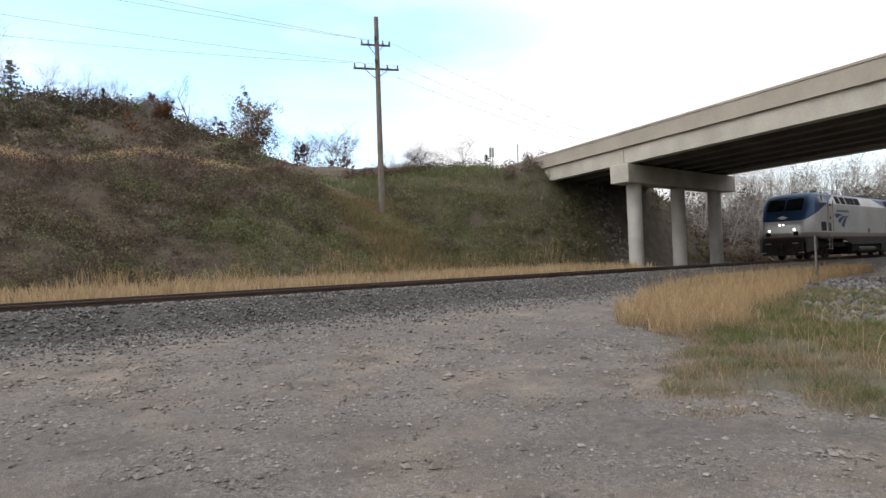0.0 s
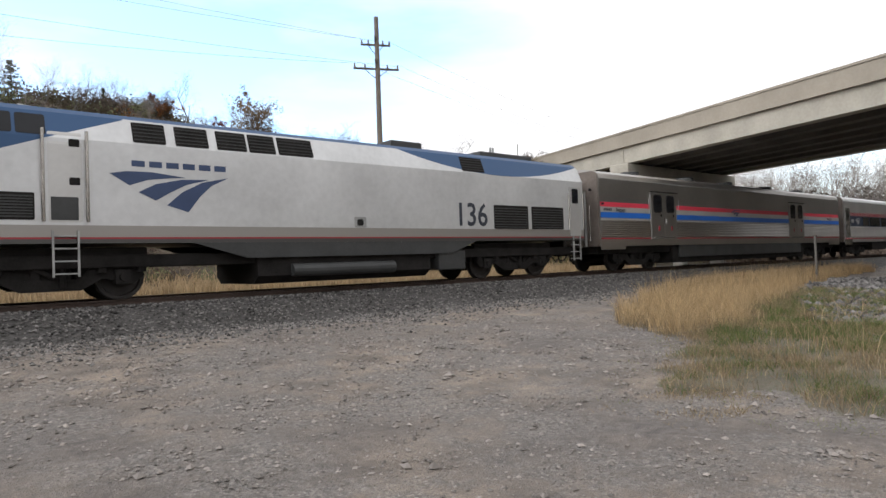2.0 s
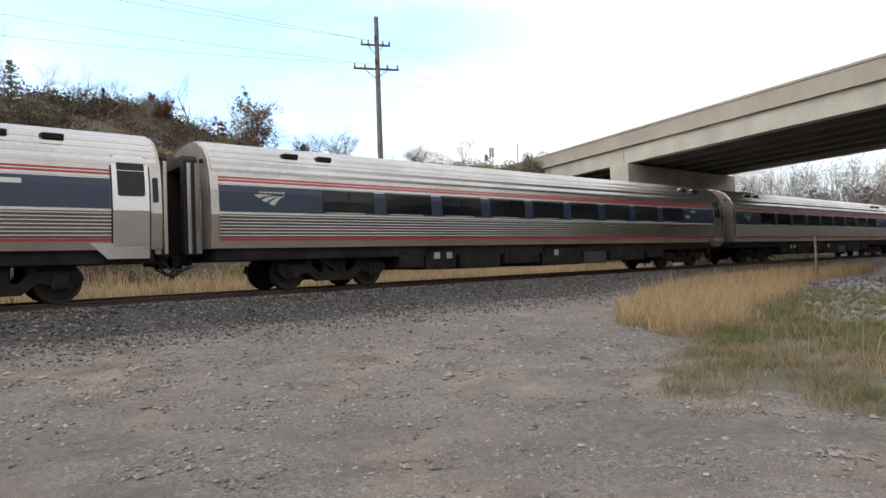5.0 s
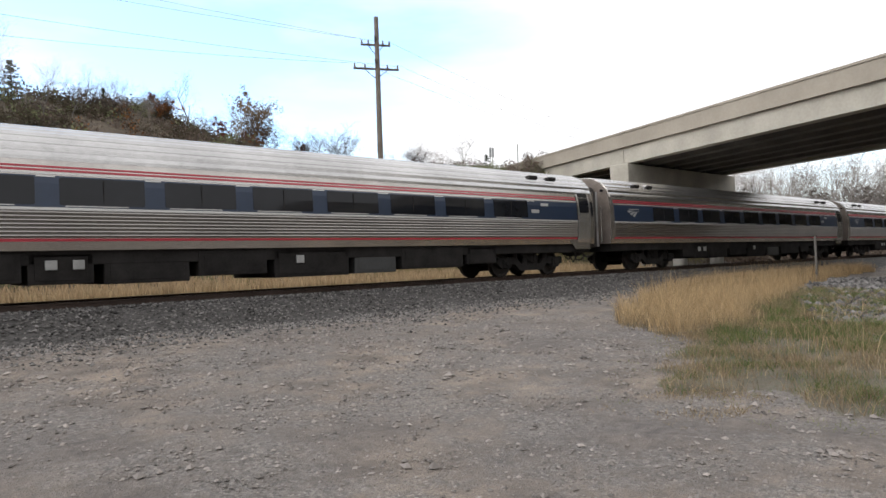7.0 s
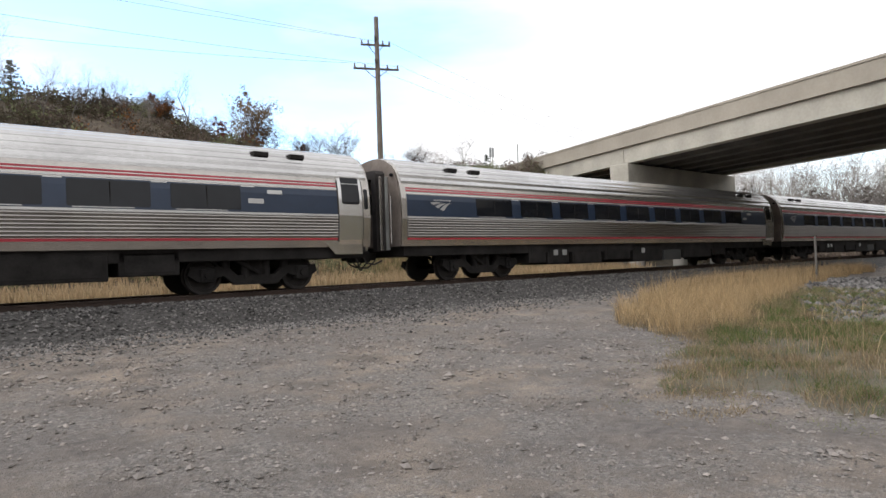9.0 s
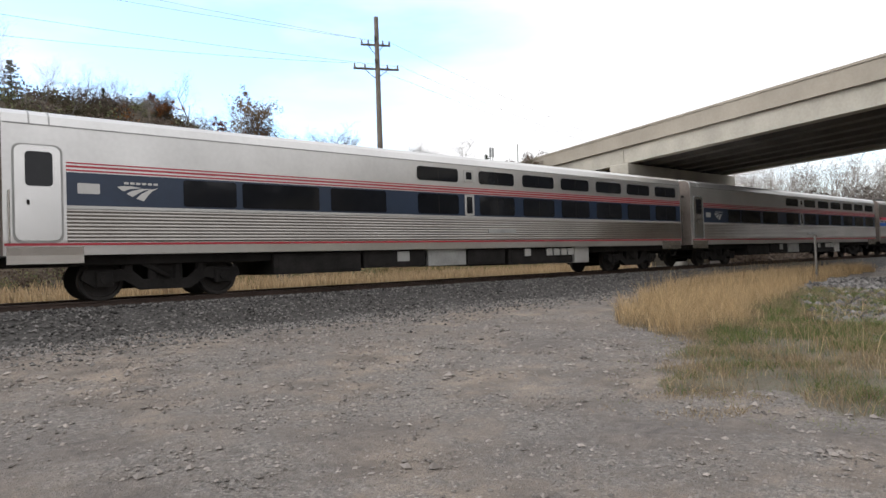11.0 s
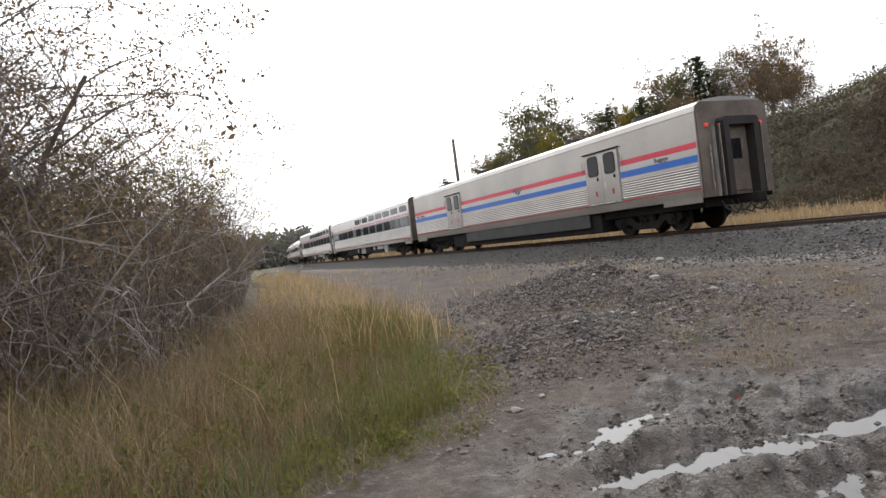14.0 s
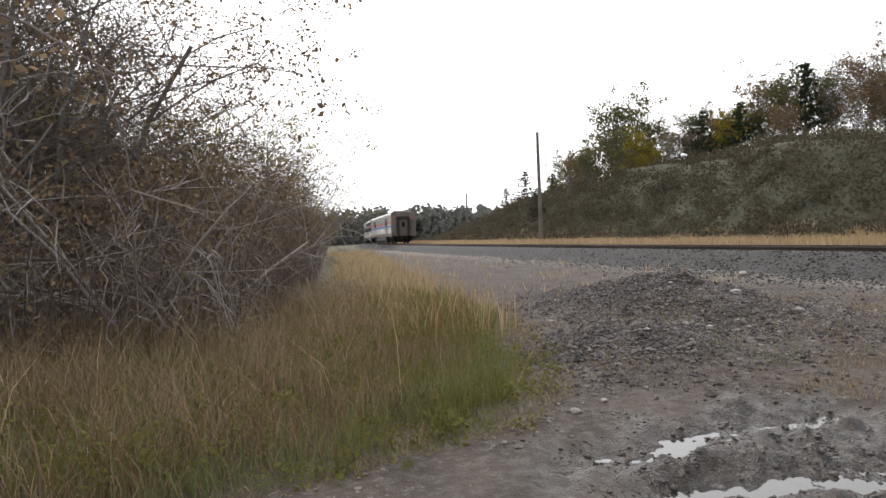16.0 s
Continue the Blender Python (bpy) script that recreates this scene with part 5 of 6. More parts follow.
x, y = scatter(3600, 5.2, 6.9, 2.9, 4.0, lambda x, y: clump(x, y, 0.6, 1.0, 0.2), rng)
field("dry_tufts", "thin dry grass tufts in the gravel", x, y, 0.08, 0.006, brown_blade, 1.3)
x, y = scatter(34000, -10, -2, 3.6, 11, lambda x, y: clump(x, y, 0.9, 4.0, 0.3) & (mud_mask(x, y) < 0.2) & (y > verge(x)), rng)
field("dry_tufts", "thin dry grass tufts in the gravel", x, y, 0.09, 0.007, brown_blade, 0.9)
x, y = scatter(3500, -9, -5.5, 4.6, 6.8, lambda x, y: clump(x, y, 0.7, 6.0, 0.25) & (y > verge(x)), rng)
field("green_tufts", "low green tufts by the stone heap", x, y, 0.07, 0.008, green_blade, 0.9)
# verge before the thicket
x, y = scatter(85000, -18, -3.9, -5, 5.2, lambda x, y: (y < verge(x) - 0.1) & clump(x, y, 0.9, 3.0, -0.1), rng)
d = np.maximum(0.03, verge(x) - y + 0.45 * wave(x, y, 0.7, 4.0) - 0.3)
field("dry_grass", "tall tangled dry grass before the thicket", x[d > 0.5], y[d > 0.5], (0.14 + 0.5 * np.clip((d[d > 0.5] - 0.4) / 2.2, 0, 1)) * (1 + 0.45 * wave(x[d > 0.5], y[d > 0.5], 0.45, 6.0)), 0.008, brown_blade, 1.1)
field("green_grass", "green grass along the edge of the gravel", x[d <= 1.5], y[d <= 1.5], 0.05 + 0.15 * np.clip(d[d <= 1.5], 0, 1), 0.009, green_blade, 1.2)
x, y = scatter(46000, -16, -4, -4, 5, lambda x, y: (y < verge(x) - 0.4) & clump(x, y, 0.8, 8.0, 0.25), rng)
field("yellow_green_weeds", "yellow-green weeds in the verge", x, y, 0.38, 0.009, lime_blade, 0.9)
x, y = scatter(26000, -15, -4.0, -4, 4.6, lambda x, y: (y < verge(x) - 0.4) & clump(x, y, 0.8, 1.0, 0.0), rng)
field("green_grass", "long green grass in the verge", x, y, 0.42 * (1 + 0.4 * wave(x, y, 0.6, 1.0)), 0.008, green_blade, 0.9)
x, y = scatter(30000, -62, -9, -1, 10, lambda x, y: (y < verge(x) + 0.3 * wave(x, y, 2, 1)) & (y > verge(x) - 3.2) & clump(x, y, 1.6, 2.0, -0.2), rng)
field("dry_grass", "pale golden grass along the thicket edge", x, y, 0.7, 0.013, straw, 0.7)
x, y = scatter(9000, -60, -12, 4, 14.5, lambda x, y: (y - bend(x) < 13) & (y > verge(x)) & clump(x, y, 2.2, 5.0, 0.45), rng)
field("dry_grass", "patches of dry grass beside the ballast", x, y, 0.25, 0.016, straw, 0.6)
x, y = scatter(170, -13, -4.6, -3.5, 3.4, lambda x, y: y < verge(x) - 0.4, rng)
field("tall_stems", "tall pale dead grass stems", x, y, 1.15, 0.007, straw, 0.9)
c = np.stack(scatter(2200, -14, -4.2, -3, 4.6, lambda x, y: (y < verge(x) + 0.25) & clump(x, y, 0.8, 5.0, 0.0), rng), -1)
c = np.column_stack([c, land(c[:, 0], c[:, 1]) + rng.uniform(0.02, 0.4, len(c)) * np.clip((verge(c[:, 0]) - c[:, 1]) / 1.5, 0.1, 1)])
tagged(new("verge_weeds", mesh_of("tmp", [(0, 0, 0)], [], lime_blade)), "small-leaved green and yellow weeds in the verge", "weeds", kind="stuff")
WEEDS = c
x, y = scatter(70000, -13, -3.4, -3.5, 5.0, lambda x, y: (y < verge(x) + 0.25 + 0.2 * wave(x, y, 0.4, 3.0)) & (y > verge(x) - 1.6), rng)
field("dead_litter", "flattened brown stems at the edge of the verge", x, y, 0.07, 0.006, brown_blade, 2.6)
x, y = scatter(9000, -12, -3.9, -3.5, 4.2, lambda x, y: (y < verge(x) - 0.6) & clump(x, y, 0.7, 2.0, 0.1), rng)
field("dry_grass", "rust-brown dead stalks in the verge", x, y, 0.75 * (1 + 0.4 * wave(x, y, 0.6, 7.0)), 0.006, leaf_material("rusty_stalks", (0.15, 0.085, 0.045), (0.26, 0.17, 0.09), 0.35), 0.6)
# strip across the track
x, y = scatter(80000, -130, 31, 0, 8.6, lambda x, y: clump(x, y, 1.5, 4.0, -0.6) & (y < 7.4 + 1.2 * wave(x, y * 0, 3.0, 1.0)), rng)
y = y + 19.0 + bend(x)
field("dry_grass_strip", "band of golden grass between track and hillside", x, y, 0.55, 0.036, straw_far, 0.5)

# ---- brush on the hillside ----
def leaf_cloud(centres, radii, per, size, mat, rng, flat=0.8, name="leaves"):
    """Small leaf quads in round clumps, one mesh."""
    n = len(centres) * per
    c, r = np.repeat(centres, per, 0), np.repeat(radii, per)
    d = rng.normal(0, 1, (n, 3))
    d *= (rng.random(n) ** 0.45 / np.linalg.norm(d, axis=1))[:, None]
    p = c + d * r[:, None] * np.array((1, 1, flat))
    u, w = rng.normal(0, 1, (n, 3)), rng.normal(0, 1, (n, 3))
    u /= np.linalg.norm(u, axis=1)[:, None]
    w -= u * (u * w).sum(1)[:, None]
    w /= np.linalg.norm(w, axis=1)[:, None]
    s = (size * rng.uniform(0.5, 1.3, n))[:, None] / 2
    v = np.stack([p - u * s * 1.3, p + w * s * 0.8, p + u * s * 1.3, p - w * s * 0.8], 1).reshape(-1, 3)
    f = (np.arange(n)[:, None] * 4 + np.arange(4)[None]).tolist()
    return mesh_of(name, v.tolist(), f, mat)


bpy.data.objects["verge_weeds"].data = leaf_cloud(WEEDS, rng.uniform(0.08, 0.2, len(WEEDS)), 24, 0.035, lime_blade, rng)
brush_brown = leaf_material("brown_brush", (0.108, 0.081, 0.066), (0.182, 0.14, 0.11), 0.28)
brush_maroon = leaf_material("maroon_brush", (0.1, 0.064, 0.055), (0.155, 0.108, 0.088), 0.25)
brush_dark = leaf_material("dark_brush", (0.076, 0.066, 0.046), (0.122, 0.1, 0.068), 0.25)
brush_green = leaf_material("green_brush", (0.15, 0.165, 0.088), (0.24, 0.245, 0.135), 0.25)
brush_olive = leaf_material("olive_brush", (0.18, 0.162, 0.09), (0.27, 0.23, 0.135), 0.25)
rust_leaf = leaf_material("rust_brush", (0.2, 0.08, 0.03), (0.3, 0.14, 0.05), 0.35)


def brush(n, x0, x1, s0, s1, test, radius, per, size, mat, name, label, flat=0.8):
    x, s = rng.uniform(x0, x1, n), rng.uniform(s0, s1, n)
    y = s + bend(x)
    ok = test(x, s) & ((np.abs(s - 37.0) > 1.5) | (x > 18)) & (np.hypot((x - 19.8) / 2.8, (s - 36.0) / 2.0) > 0.95) & ((np.abs(x - 19.5 - 0.25 * (s - 27) + 0.8 * wave(x, s, 2.5, 3.0)) > 2.4) | (s > 38)) & ((x < 17) | (s < 37 - 8.0 * ramp01(21, 33, x) - 1.5) | (s > 41) | (x > 42))
    x, y = x[ok], y[ok]
    r = radius * rng.uniform(0.5, 1.4, len(x))
    c = np.stack([x, y, land(x, y) + r * 0.3], -1)
    return tagged(new(name, leaf_cloud(c, r, per, size, mat, rng, flat)), label, "brush", kind="stuff")


brush(2300, -22, 24, 26.2, 41, lambda x, s: wave(x, s, 6, 1.0) + 0.12 * (s - 29) - 0.03 * (x - 8) > -0.4, 0.7, 85, 0.095, brush_brown, "brown_brush", "dead brown brush covering the cut slope")
brush(700, -22, 19, 27.5, 36.5, lambda x, s: wave(x, s, 4, 8.0) + 0.1 * (s - 31) > 0.1, 0.6, 80, 0.09, brush_maroon, "maroon_brush", "dark red-brown brush high on the cut slope")
brush(3600, -120, -14, 24.6, 41, lambda x, s: x < -14 + 5 * wave(x, s, 5, 2.0), 0.95, 44, 0.17, brush_dark, "dark_brush", "dark olive brush covering the cut slope")
brush(1700, -26, 36, 25.8, 37, lambda x, s: wave(x, s, 4, 4.0) + 0.08 * (x - 9) - 0.14 * (s - 29) > -0.25, 0.62, 80, 0.09, brush_green, "green_brush", "green weeds and brush on the slope", 1.0)
brush(1000, -16, 36, 25.6, 37, lambda x, s: wave(x, s, 4, 7.0) + 0.03 * (x - 8) - 0.08 * (s - 30) > 0.0, 0.5, 80, 0.085, brush_olive, "olive_brush", "olive and dry weeds on the slope", 1.0)
brush(1900, -110, 21, 40.5, 62, lambda x, s: wave(x, s, 6, 2.0) > -0.5, 0.95, 60, 0.17, brush_brown, "hilltop_scrub", "brown scrub along the top of the hill", 0.8)
brush(1500, -110, 22, 41.5, 62, lambda x, s: wave(x, s, 5, 9.0) > -0.15, 0.95, 60, 0.17, brush_green, "hilltop_scrub", "dull green scrub along the top of the hill", 0.9)
brush(900, -8, 20, 43, 58, lambda x, s: wave(x, s, 4, 5.0) > -0.2, 0.8, 60, 0.15, brush_dark, "dark_scrub", "dark green scrub on the upper slope", 0.9)
brush(16, 8, 26, 44, 54, lambda x, s: x > 0, 0.6, 70, 0.14, rust_leaf, "rust_scrub", "rust-red shrubs on the hilltop", 1.3)
brush(60, 26, 48, 42, 60, lambda x, s: x > 0, 1.0, 50, 0.32, brush_brown, "plateau_scrub", "brown scrub behind the bridge end", 0.8)


def shrubs(places, radius, per, size, mat, name, label, flat=0.9):
    c = np.array([(x, y, land_at(x, y) + radius * 0.45) for x, y in places])
    return tagged(new(name, leaf_cloud(c, radius * rng.uniform(0.7, 1.2, len(c)), per, size, mat, rng, flat)), label, "shrub", kind="stuff")


shrubs([(22.5 + 0.28 * k, 36.6 - 0.12 * k + rng.normal(0, 0.3)) for k in range(32)], 0.6, 150, 0.09, brush_maroon, "maroon_brush", "band of dark red-brown brush along the crest")
shrubs([(17.0 + rng.normal(0, 0.7), 35.0 + rng.normal(0, 0.5)) for k in range(14)], 0.55, 130, 0.09, brush_maroon, "maroon_brush", "dark red-brown brush beside the pale scree")
shrubs([(37.4 + 0.4 * k, 36.6 + rng.normal(0, 0.2)) for k in range(5)], 0.75, 260, 0.1, brush_dark, "dark_shrub", "rounded dark evergreen shrub at the bridge end")
shrubs([(30.5 + 0.34 * k, 29.8 + rng.normal(0, 0.5)) for k in range(12)], 0.6, 140, 0.09, brush_brown, "brown_brush", "brown brush at the corner of the bridge")
shrubs([(26.0 + rng.normal(0, 3.2), 30.5 + rng.normal(0, 2.0)) for k in range(40)], 0.55, 130, 0.085, brush_green, "green_brush", "green bushes on the slope by the bridge")
shrubs([(14.5 + rng.normal(0, 2.6), 29.5 + rng.normal(0, 1.6)) for k in range(46)], 0.65, 150, 0.085, brush_green, "green_brush", "bushy green growth low on the slope", 1.1)
x, s = rng.uniform(-110, 31, 42000), rng.uniform(22.5, 39, 42000)
ok = (wave(x, s, 5, 3.0) + 0.4 * wave(x, s, 1.5, 6.0) > -0.15) & (x > -30 + rng.normal(0, 6, len(x))) & ((x > 12) | (wave(x, s, 7, 2.0) > 0.1))
x, s = x[ok], s[ok]
field("slope_grass", "dry and green grass on the cut slope", x, s + bend(x), 0.45, 0.022, leaf_material("slope_blades", (0.1, 0.092, 0.05), (0.21, 0.165, 0.095), 0.3), 0.8)
x, s = rng.uniform(-22, 17, 16000), 37.2 + rng.normal(0, 0.6, 16000)
field("crest_grass", "pale dry grass along the edge of the bench", x, s + bend(x), 0.5, 0.04, straw_far, 0.8)
x, s = rng.uniform(10, 35, 46000), rng.uniform(25.0, 36, 46000)
ok = (wave(x, s, 3, 5.0) + 0.06 * (x - 20) > -0.35) & ((x < 31) | (s < 29 + rng.normal(0, 0.4, len(x))))
field("slope_green", "green grass and weeds on the slope by the bridge", x[ok], s[ok], 0.42, 0.02, leaf_material("slope_green_blades", (0.105, 0.135, 0.05), (0.19, 0.2, 0.085), 0.3), 0.8)
x, s = rng.normal(19.8, 1.9, 15000), rng.uniform(23.5, 33, 15000)
field("slope_straw", "patch of tan grass running down the slope", x + 0.25 * (s - 27), s, 0.42, 0.018, leaf_material("tan_slope_grass", (0.23, 0.165, 0.09), (0.36, 0.265, 0.15), 0.3), 0.9)

# ---- road bridge ----
concrete = material("weathered_concrete", (0.34, 0.3, 0.245), 0.88, vary=0.22, scale=0.5, fine=9, bump=0.004)
fascia_mat = material("pale_girder_concrete", (0.42, 0.39, 0.33), 0.85, vary=0.25, scale=0.7, fine=9, bump=0.004)
column_mat = material("column_concrete", (0.4, 0.38, 0.35), 0.85, vary=0.22, scale=1.0, fine=12, bump=0.004)
# Inner girders and soffit: the shade under the deck is put into the colour.
shaded_concrete = material("shade_painted_concrete", (0.13, 0.12, 0.108), 0.92, vary=0.3, scale=0.6, fine=8, bump=0.004)
SKEW = math.tan(radians(15.5))
bridge = thing("road_bridge", "weathered concrete road bridge on round columns over the track", "bridge")


def skewed(a, b, y0, y1, z0, z1, bm=None):
    """A slab between two offsets from the near edge, following the slant of the road."""
    at = lambda o, y: (31 + o + (y - 21) * SKEW, y)
    return prism([at(a, y0), at(b, y0), at(b, y1), at(a, y1)], z0, z1, "z", bm)


spans = ((-9.0, 2.97), (3.03, 20.97), (21.03, 29.4))
part("deck_slab", skewed(0.75, 11.2, -14, 31, 7.42, 7.62), concrete, bridge)
for y0, y1 in spans:
    for k in range(7):
        o = 0.12 + k * 1.83
        part("girder", skewed(o, o + 0.6, y0, y1, 6.74, 7.635 if k in (0, 6) else 7.418), fascia_mat if k in (0, 6) else shaded_concrete, bridge, "pale concrete girder" if k in (0, 6) else "concrete girder coloured dark for the shade under the deck")
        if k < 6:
            part("deck_soffit", skewed(o + 0.6, o + 1.83, y0, y1, 7.3, 7.416), shaded_concrete, bridge)
for o, w in ((-0.06, 0.4), (11.66, 0.4)):
    part("parapet", skewed(o, o + w, -14, 48, 7.64, 8.42), concrete, bridge, "plain concrete parapet")
    part("parapet_coping", skewed(o - 0.04, o + w + 0.04, -14, 48, 8.42, 8.52), concrete, bridge)
part("roadway", skewed(0.4, 11.6, -14, 90, 7.63, 7.7), material("road_asphalt", (0.055, 0.054, 0.053), 0.9, vary=0.2, scale=1, fine=30), bridge)
for cy in (21.0, 3.0):
    sh = (cy - 21) * SKEW
    part("pier_cap", box(30.6 + sh, 43.1 + sh, cy - 0.6, cy + 0.6, 5.62, 6.66, 0.04), fascia_mat, bridge, "concrete pier cap")
    for x in (32.0, 36.7, 41.3):
        part("column", rod((x + sh, cy, land_at(x + sh, cy) - 0.3), (x + sh, cy, 5.64), 0.42, None, 28), column_mat, bridge, "round concrete column")
    for x in (31.3, 33.1, 35.0, 36.8, 38.6, 40.5, 42.3):
        part("bearing", box(x + sh - 0.2, x + sh + 0.2, cy - 0.3, cy + 0.3, 6.655, 6.69), under_black, bridge)
for y0, y1 in ((29.4, 30.6), (-10.2, -9.0)):
    part("abutment", skewed(-0.3, 12.3, y0, y1, 3.5, 7.6), concrete, bridge)
for y0, y1, o in ((29.4, 33.5, -0.5), (29.4, 33.5, 12.1)):
    part("wing_wall", skewed(o, o + 0.4, y0, y1, 4.5, 7.75), concrete, bridge)
brush(420, 27, 56, 24.5, 31, lambda x, s: (x < 32.5 + 0.5 * (s - 23)) | (x > 44), 0.5, 60, 0.13, brush_olive, "olive_brush", "weeds on the slope beside the bridge")
# broken stone on the slope under the deck
n = 6500
x, y = rng.uniform(31.2, 46, n), rng.uniform(21.5, 29.2, n)
ok = (np.abs(x - 35.7 - 0.5 * (y - 23)) < 0.9 + rng.normal(0, 0.3, n)) | ((y < 22.4) & (x > 34))
x, y = x[ok], y[ok]
sz = rng.gamma(3, 0.026, len(x)) + 0.04
tagged(new("riprap", mesh_of("riprap", *stones(len(x), np.stack([x, y, land(x, y) + 0.02], -1), sz, rng, 0.7), material("riprap_stone", (0.19, 0.175, 0.16), 0.9, vary=0.3, scale=4, fine=30, each=0.45))),
       "grey broken stone on the slope beneath the deck", "riprap", kind="stuff")

# ---- trees ----
bark_grey = material("grey_bark", (0.2, 0.18, 0.165), 0.9, vary=0.35, scale=3, fine=25, bump=0.006)
bark_dark = material("dark_bark", (0.058, 0.042, 0.034), 0.92, vary=0.35, scale=3, fine=25, bump=0.006)
bark_pale = material("pale_bark", (0.34, 0.305, 0.275), 0.85, vary=0.3, scale=3, fine=25, bump=0.004)
needle = leaf_material("pine_needles", (0.035, 0.05, 0.03), (0.07, 0.085, 0.045), 0.3)
leaf_green = leaf_material("dull_green_leaves", (0.1, 0.105, 0.045), (0.18, 0.165, 0.075), 0.3)
leaf_yellow = leaf_material("yellow_leaves", (0.34, 0.26, 0.035), (0.2, 0.18, 0.04), 0.3)
leaf_brown = leaf_material("brown_leaves", (0.15, 0.105, 0.065), (0.26, 0.175, 0.095), 0.3)
leaf_orange = leaf_material("orange_leaves", (0.26, 0.12, 0.045), (0.2, 0.09, 0.045), 0.3)
leaf_red = leaf_material("red_leaves", (0.19, 0.05, 0.04), (0.13, 0.045, 0.035), 0.3)


def tubes(segs, sides=5):
    """Tapered bars from a list of start, end and two radii."""
    v, f = [], []
    for a, b, ra, rb in segs:
        d = (b - a).normalized()
        u = d.orthogonal().normalized()
        w = d.cross(u)
        k = len(v)
        for p, r in ((a, ra), (b, rb)):
            for i in range(sides):
                t = math.tau * i / sides
                v.append(tuple(p + (u * math.cos(t) + w * math.sin(t)) * r))
        for i in range(sides if sides > 2 else 1):
            f.append((k + i, k + (i + 1) % sides, k + sides + (i + 1) % sides, k + sides + i))
    return v, f


def grow(q, p, d, length, radius, level, segs, tips, rise, kids, split):
    """One limb: wavering joints that throw smaller limbs."""
    joints = (4, 4, 3, 2)[level]
    for i in range(joints):
        d = (d + Vector((q.gauss(0, 0.16), q.gauss(0, 0.16), q.gauss(rise, 0.12)))).normalized()
        e = p + d * (length / joints)
        r1 = radius * (1 - 0.7 * (i + 1) / joints) if level else radius * (1 - 0.45 * (i + 1) / joints)
        segs[level].append((p, e, radius if i == 0 else r0, r1))
        if level < split and (i > 0 or level > 0):
            for _ in range(kids[level]):
                a = q.uniform(0, math.tau)
                u = d.orthogonal().normalized()
                out = (u * math.cos(a) + d.cross(u) * math.sin(a))
                t = q.uniform(0.2, 1.0)
                grow(q, p.lerp(e, t), (d * q.uniform(0.35, 0.8) + out * q.uniform(0.6, 1.0)).normalized(), length * q.uniform(0.4, 0.62), max(r1 * q.uniform(0.45, 0.65), 0.006), level + 1, segs, tips, rise, kids, split)
        p, r0 = e, r1
    tips.append(p)


def make_tree(name, label, category, tall, seed, bark, leaf=None, leaves=1500, leaf_size=0.25, stems=1, rise=0.06, kids=(3, 3, 2), split=3, spread=0.12, lump=0.7, thick=0.022):
    """Trunk with limbs and twigs; a crown of small leaves in uneven clumps about the twig ends."""
    q = random.Random(seed)
    segs, tips = ([], [], [], []), []
    for s in range(stems):
        a = q.uniform(0, math.tau)
        d = Vector((math.cos(a) * spread * (stems > 1) * 2 + q.gauss(0, 0.04), math.sin(a) * spread * (stems > 1) * 2 + q.gauss(0, 0.04), 1)).normalized()
        grow(q, Vector((q.uniform(-.2, .2) * (stems > 1), q.uniform(-.2, .2) * (stems > 1), -0.15)), d, tall * q.uniform(0.78, 0.95), tall * thick / math.sqrt(stems), 0, segs, tips, rise, kids, split)
    t = thing(name, label, category)
    for nm, level, sides in (("trunk", 0, 7), ("branchwork", 1, 5), ("twigwork", 2, 3), ("fine_twigwork", 3, 2)):
        if segs[level]:
            ob = new(nm, mesh_of(nm, *tubes(segs[level], sides), bark))
            ob.parent = t
            if level > 0:
                tagged(ob, kind="stuff")
    if leaf:
        g = np.random.default_rng(seed)
        pick = np.array([tuple(p) for p in tips])
        pick = pick[pick[:, 2] > tall * 0.22]
        pick = pick[g.random(len(pick)) < 0.75]
        c = pick[g.integers(0, len(pick), max(1, leaves // 22))] + g.normal(0, 0.12, (max(1, leaves // 22), 3))
        ob = new("crown", leaf_cloud(c, lump * g.uniform(0.4, 1.2, len(c)), 22, leaf_size, leaf, g, 0.85))
        ob.parent = t
    return t


def make_pine(tall, seed, label, slim=0.28, leaf=None):
    """Straight trunk with whorls of drooping boughs carrying needle sprays."""
    q, g = random.Random(seed), np.random.default_rng(seed)
    t = thing("pine_tree", label, "tree")
    segs, c = [(Vector((0, 0, -0.2)), Vector((0, 0, tall * 0.97)), tall * 0.018, 0.02)], []
    z = tall * 0.14
    while z < tall * 0.96:
        reach = tall * slim * (1 - z / tall) ** 0.8 + 0.15
        for k in range(q.randint(4, 6)):
            a = q.uniform(0, math.tau)
            L = reach * q.uniform(0.6, 1.1)
            e = Vector((math.cos(a) * L, math.sin(a) * L, z + L * q.uniform(-0.12, 0.25)))
            segs.append((Vector((0, 0, z)), e, 0.03, 0.01))
            for f in np.linspace(0.3, 1.0, max(2, int(L / 0.5))):
                c.append(tuple(Vector((0, 0, z)).lerp(e, f)))
        z += tall * q.uniform(0.045, 0.075)
    ob = new("trunk", mesh_of("trunk", *tubes(segs, 5), bark_dark))
    ob.parent = t
    c = np.array(c)
    ob = new("crown", leaf_cloud(c, tall * 0.045 * g.uniform(0.6, 1.3, len(c)), 14, tall * 0.03, leaf or needle, g, 0.6))
    ob.parent = t
    return t


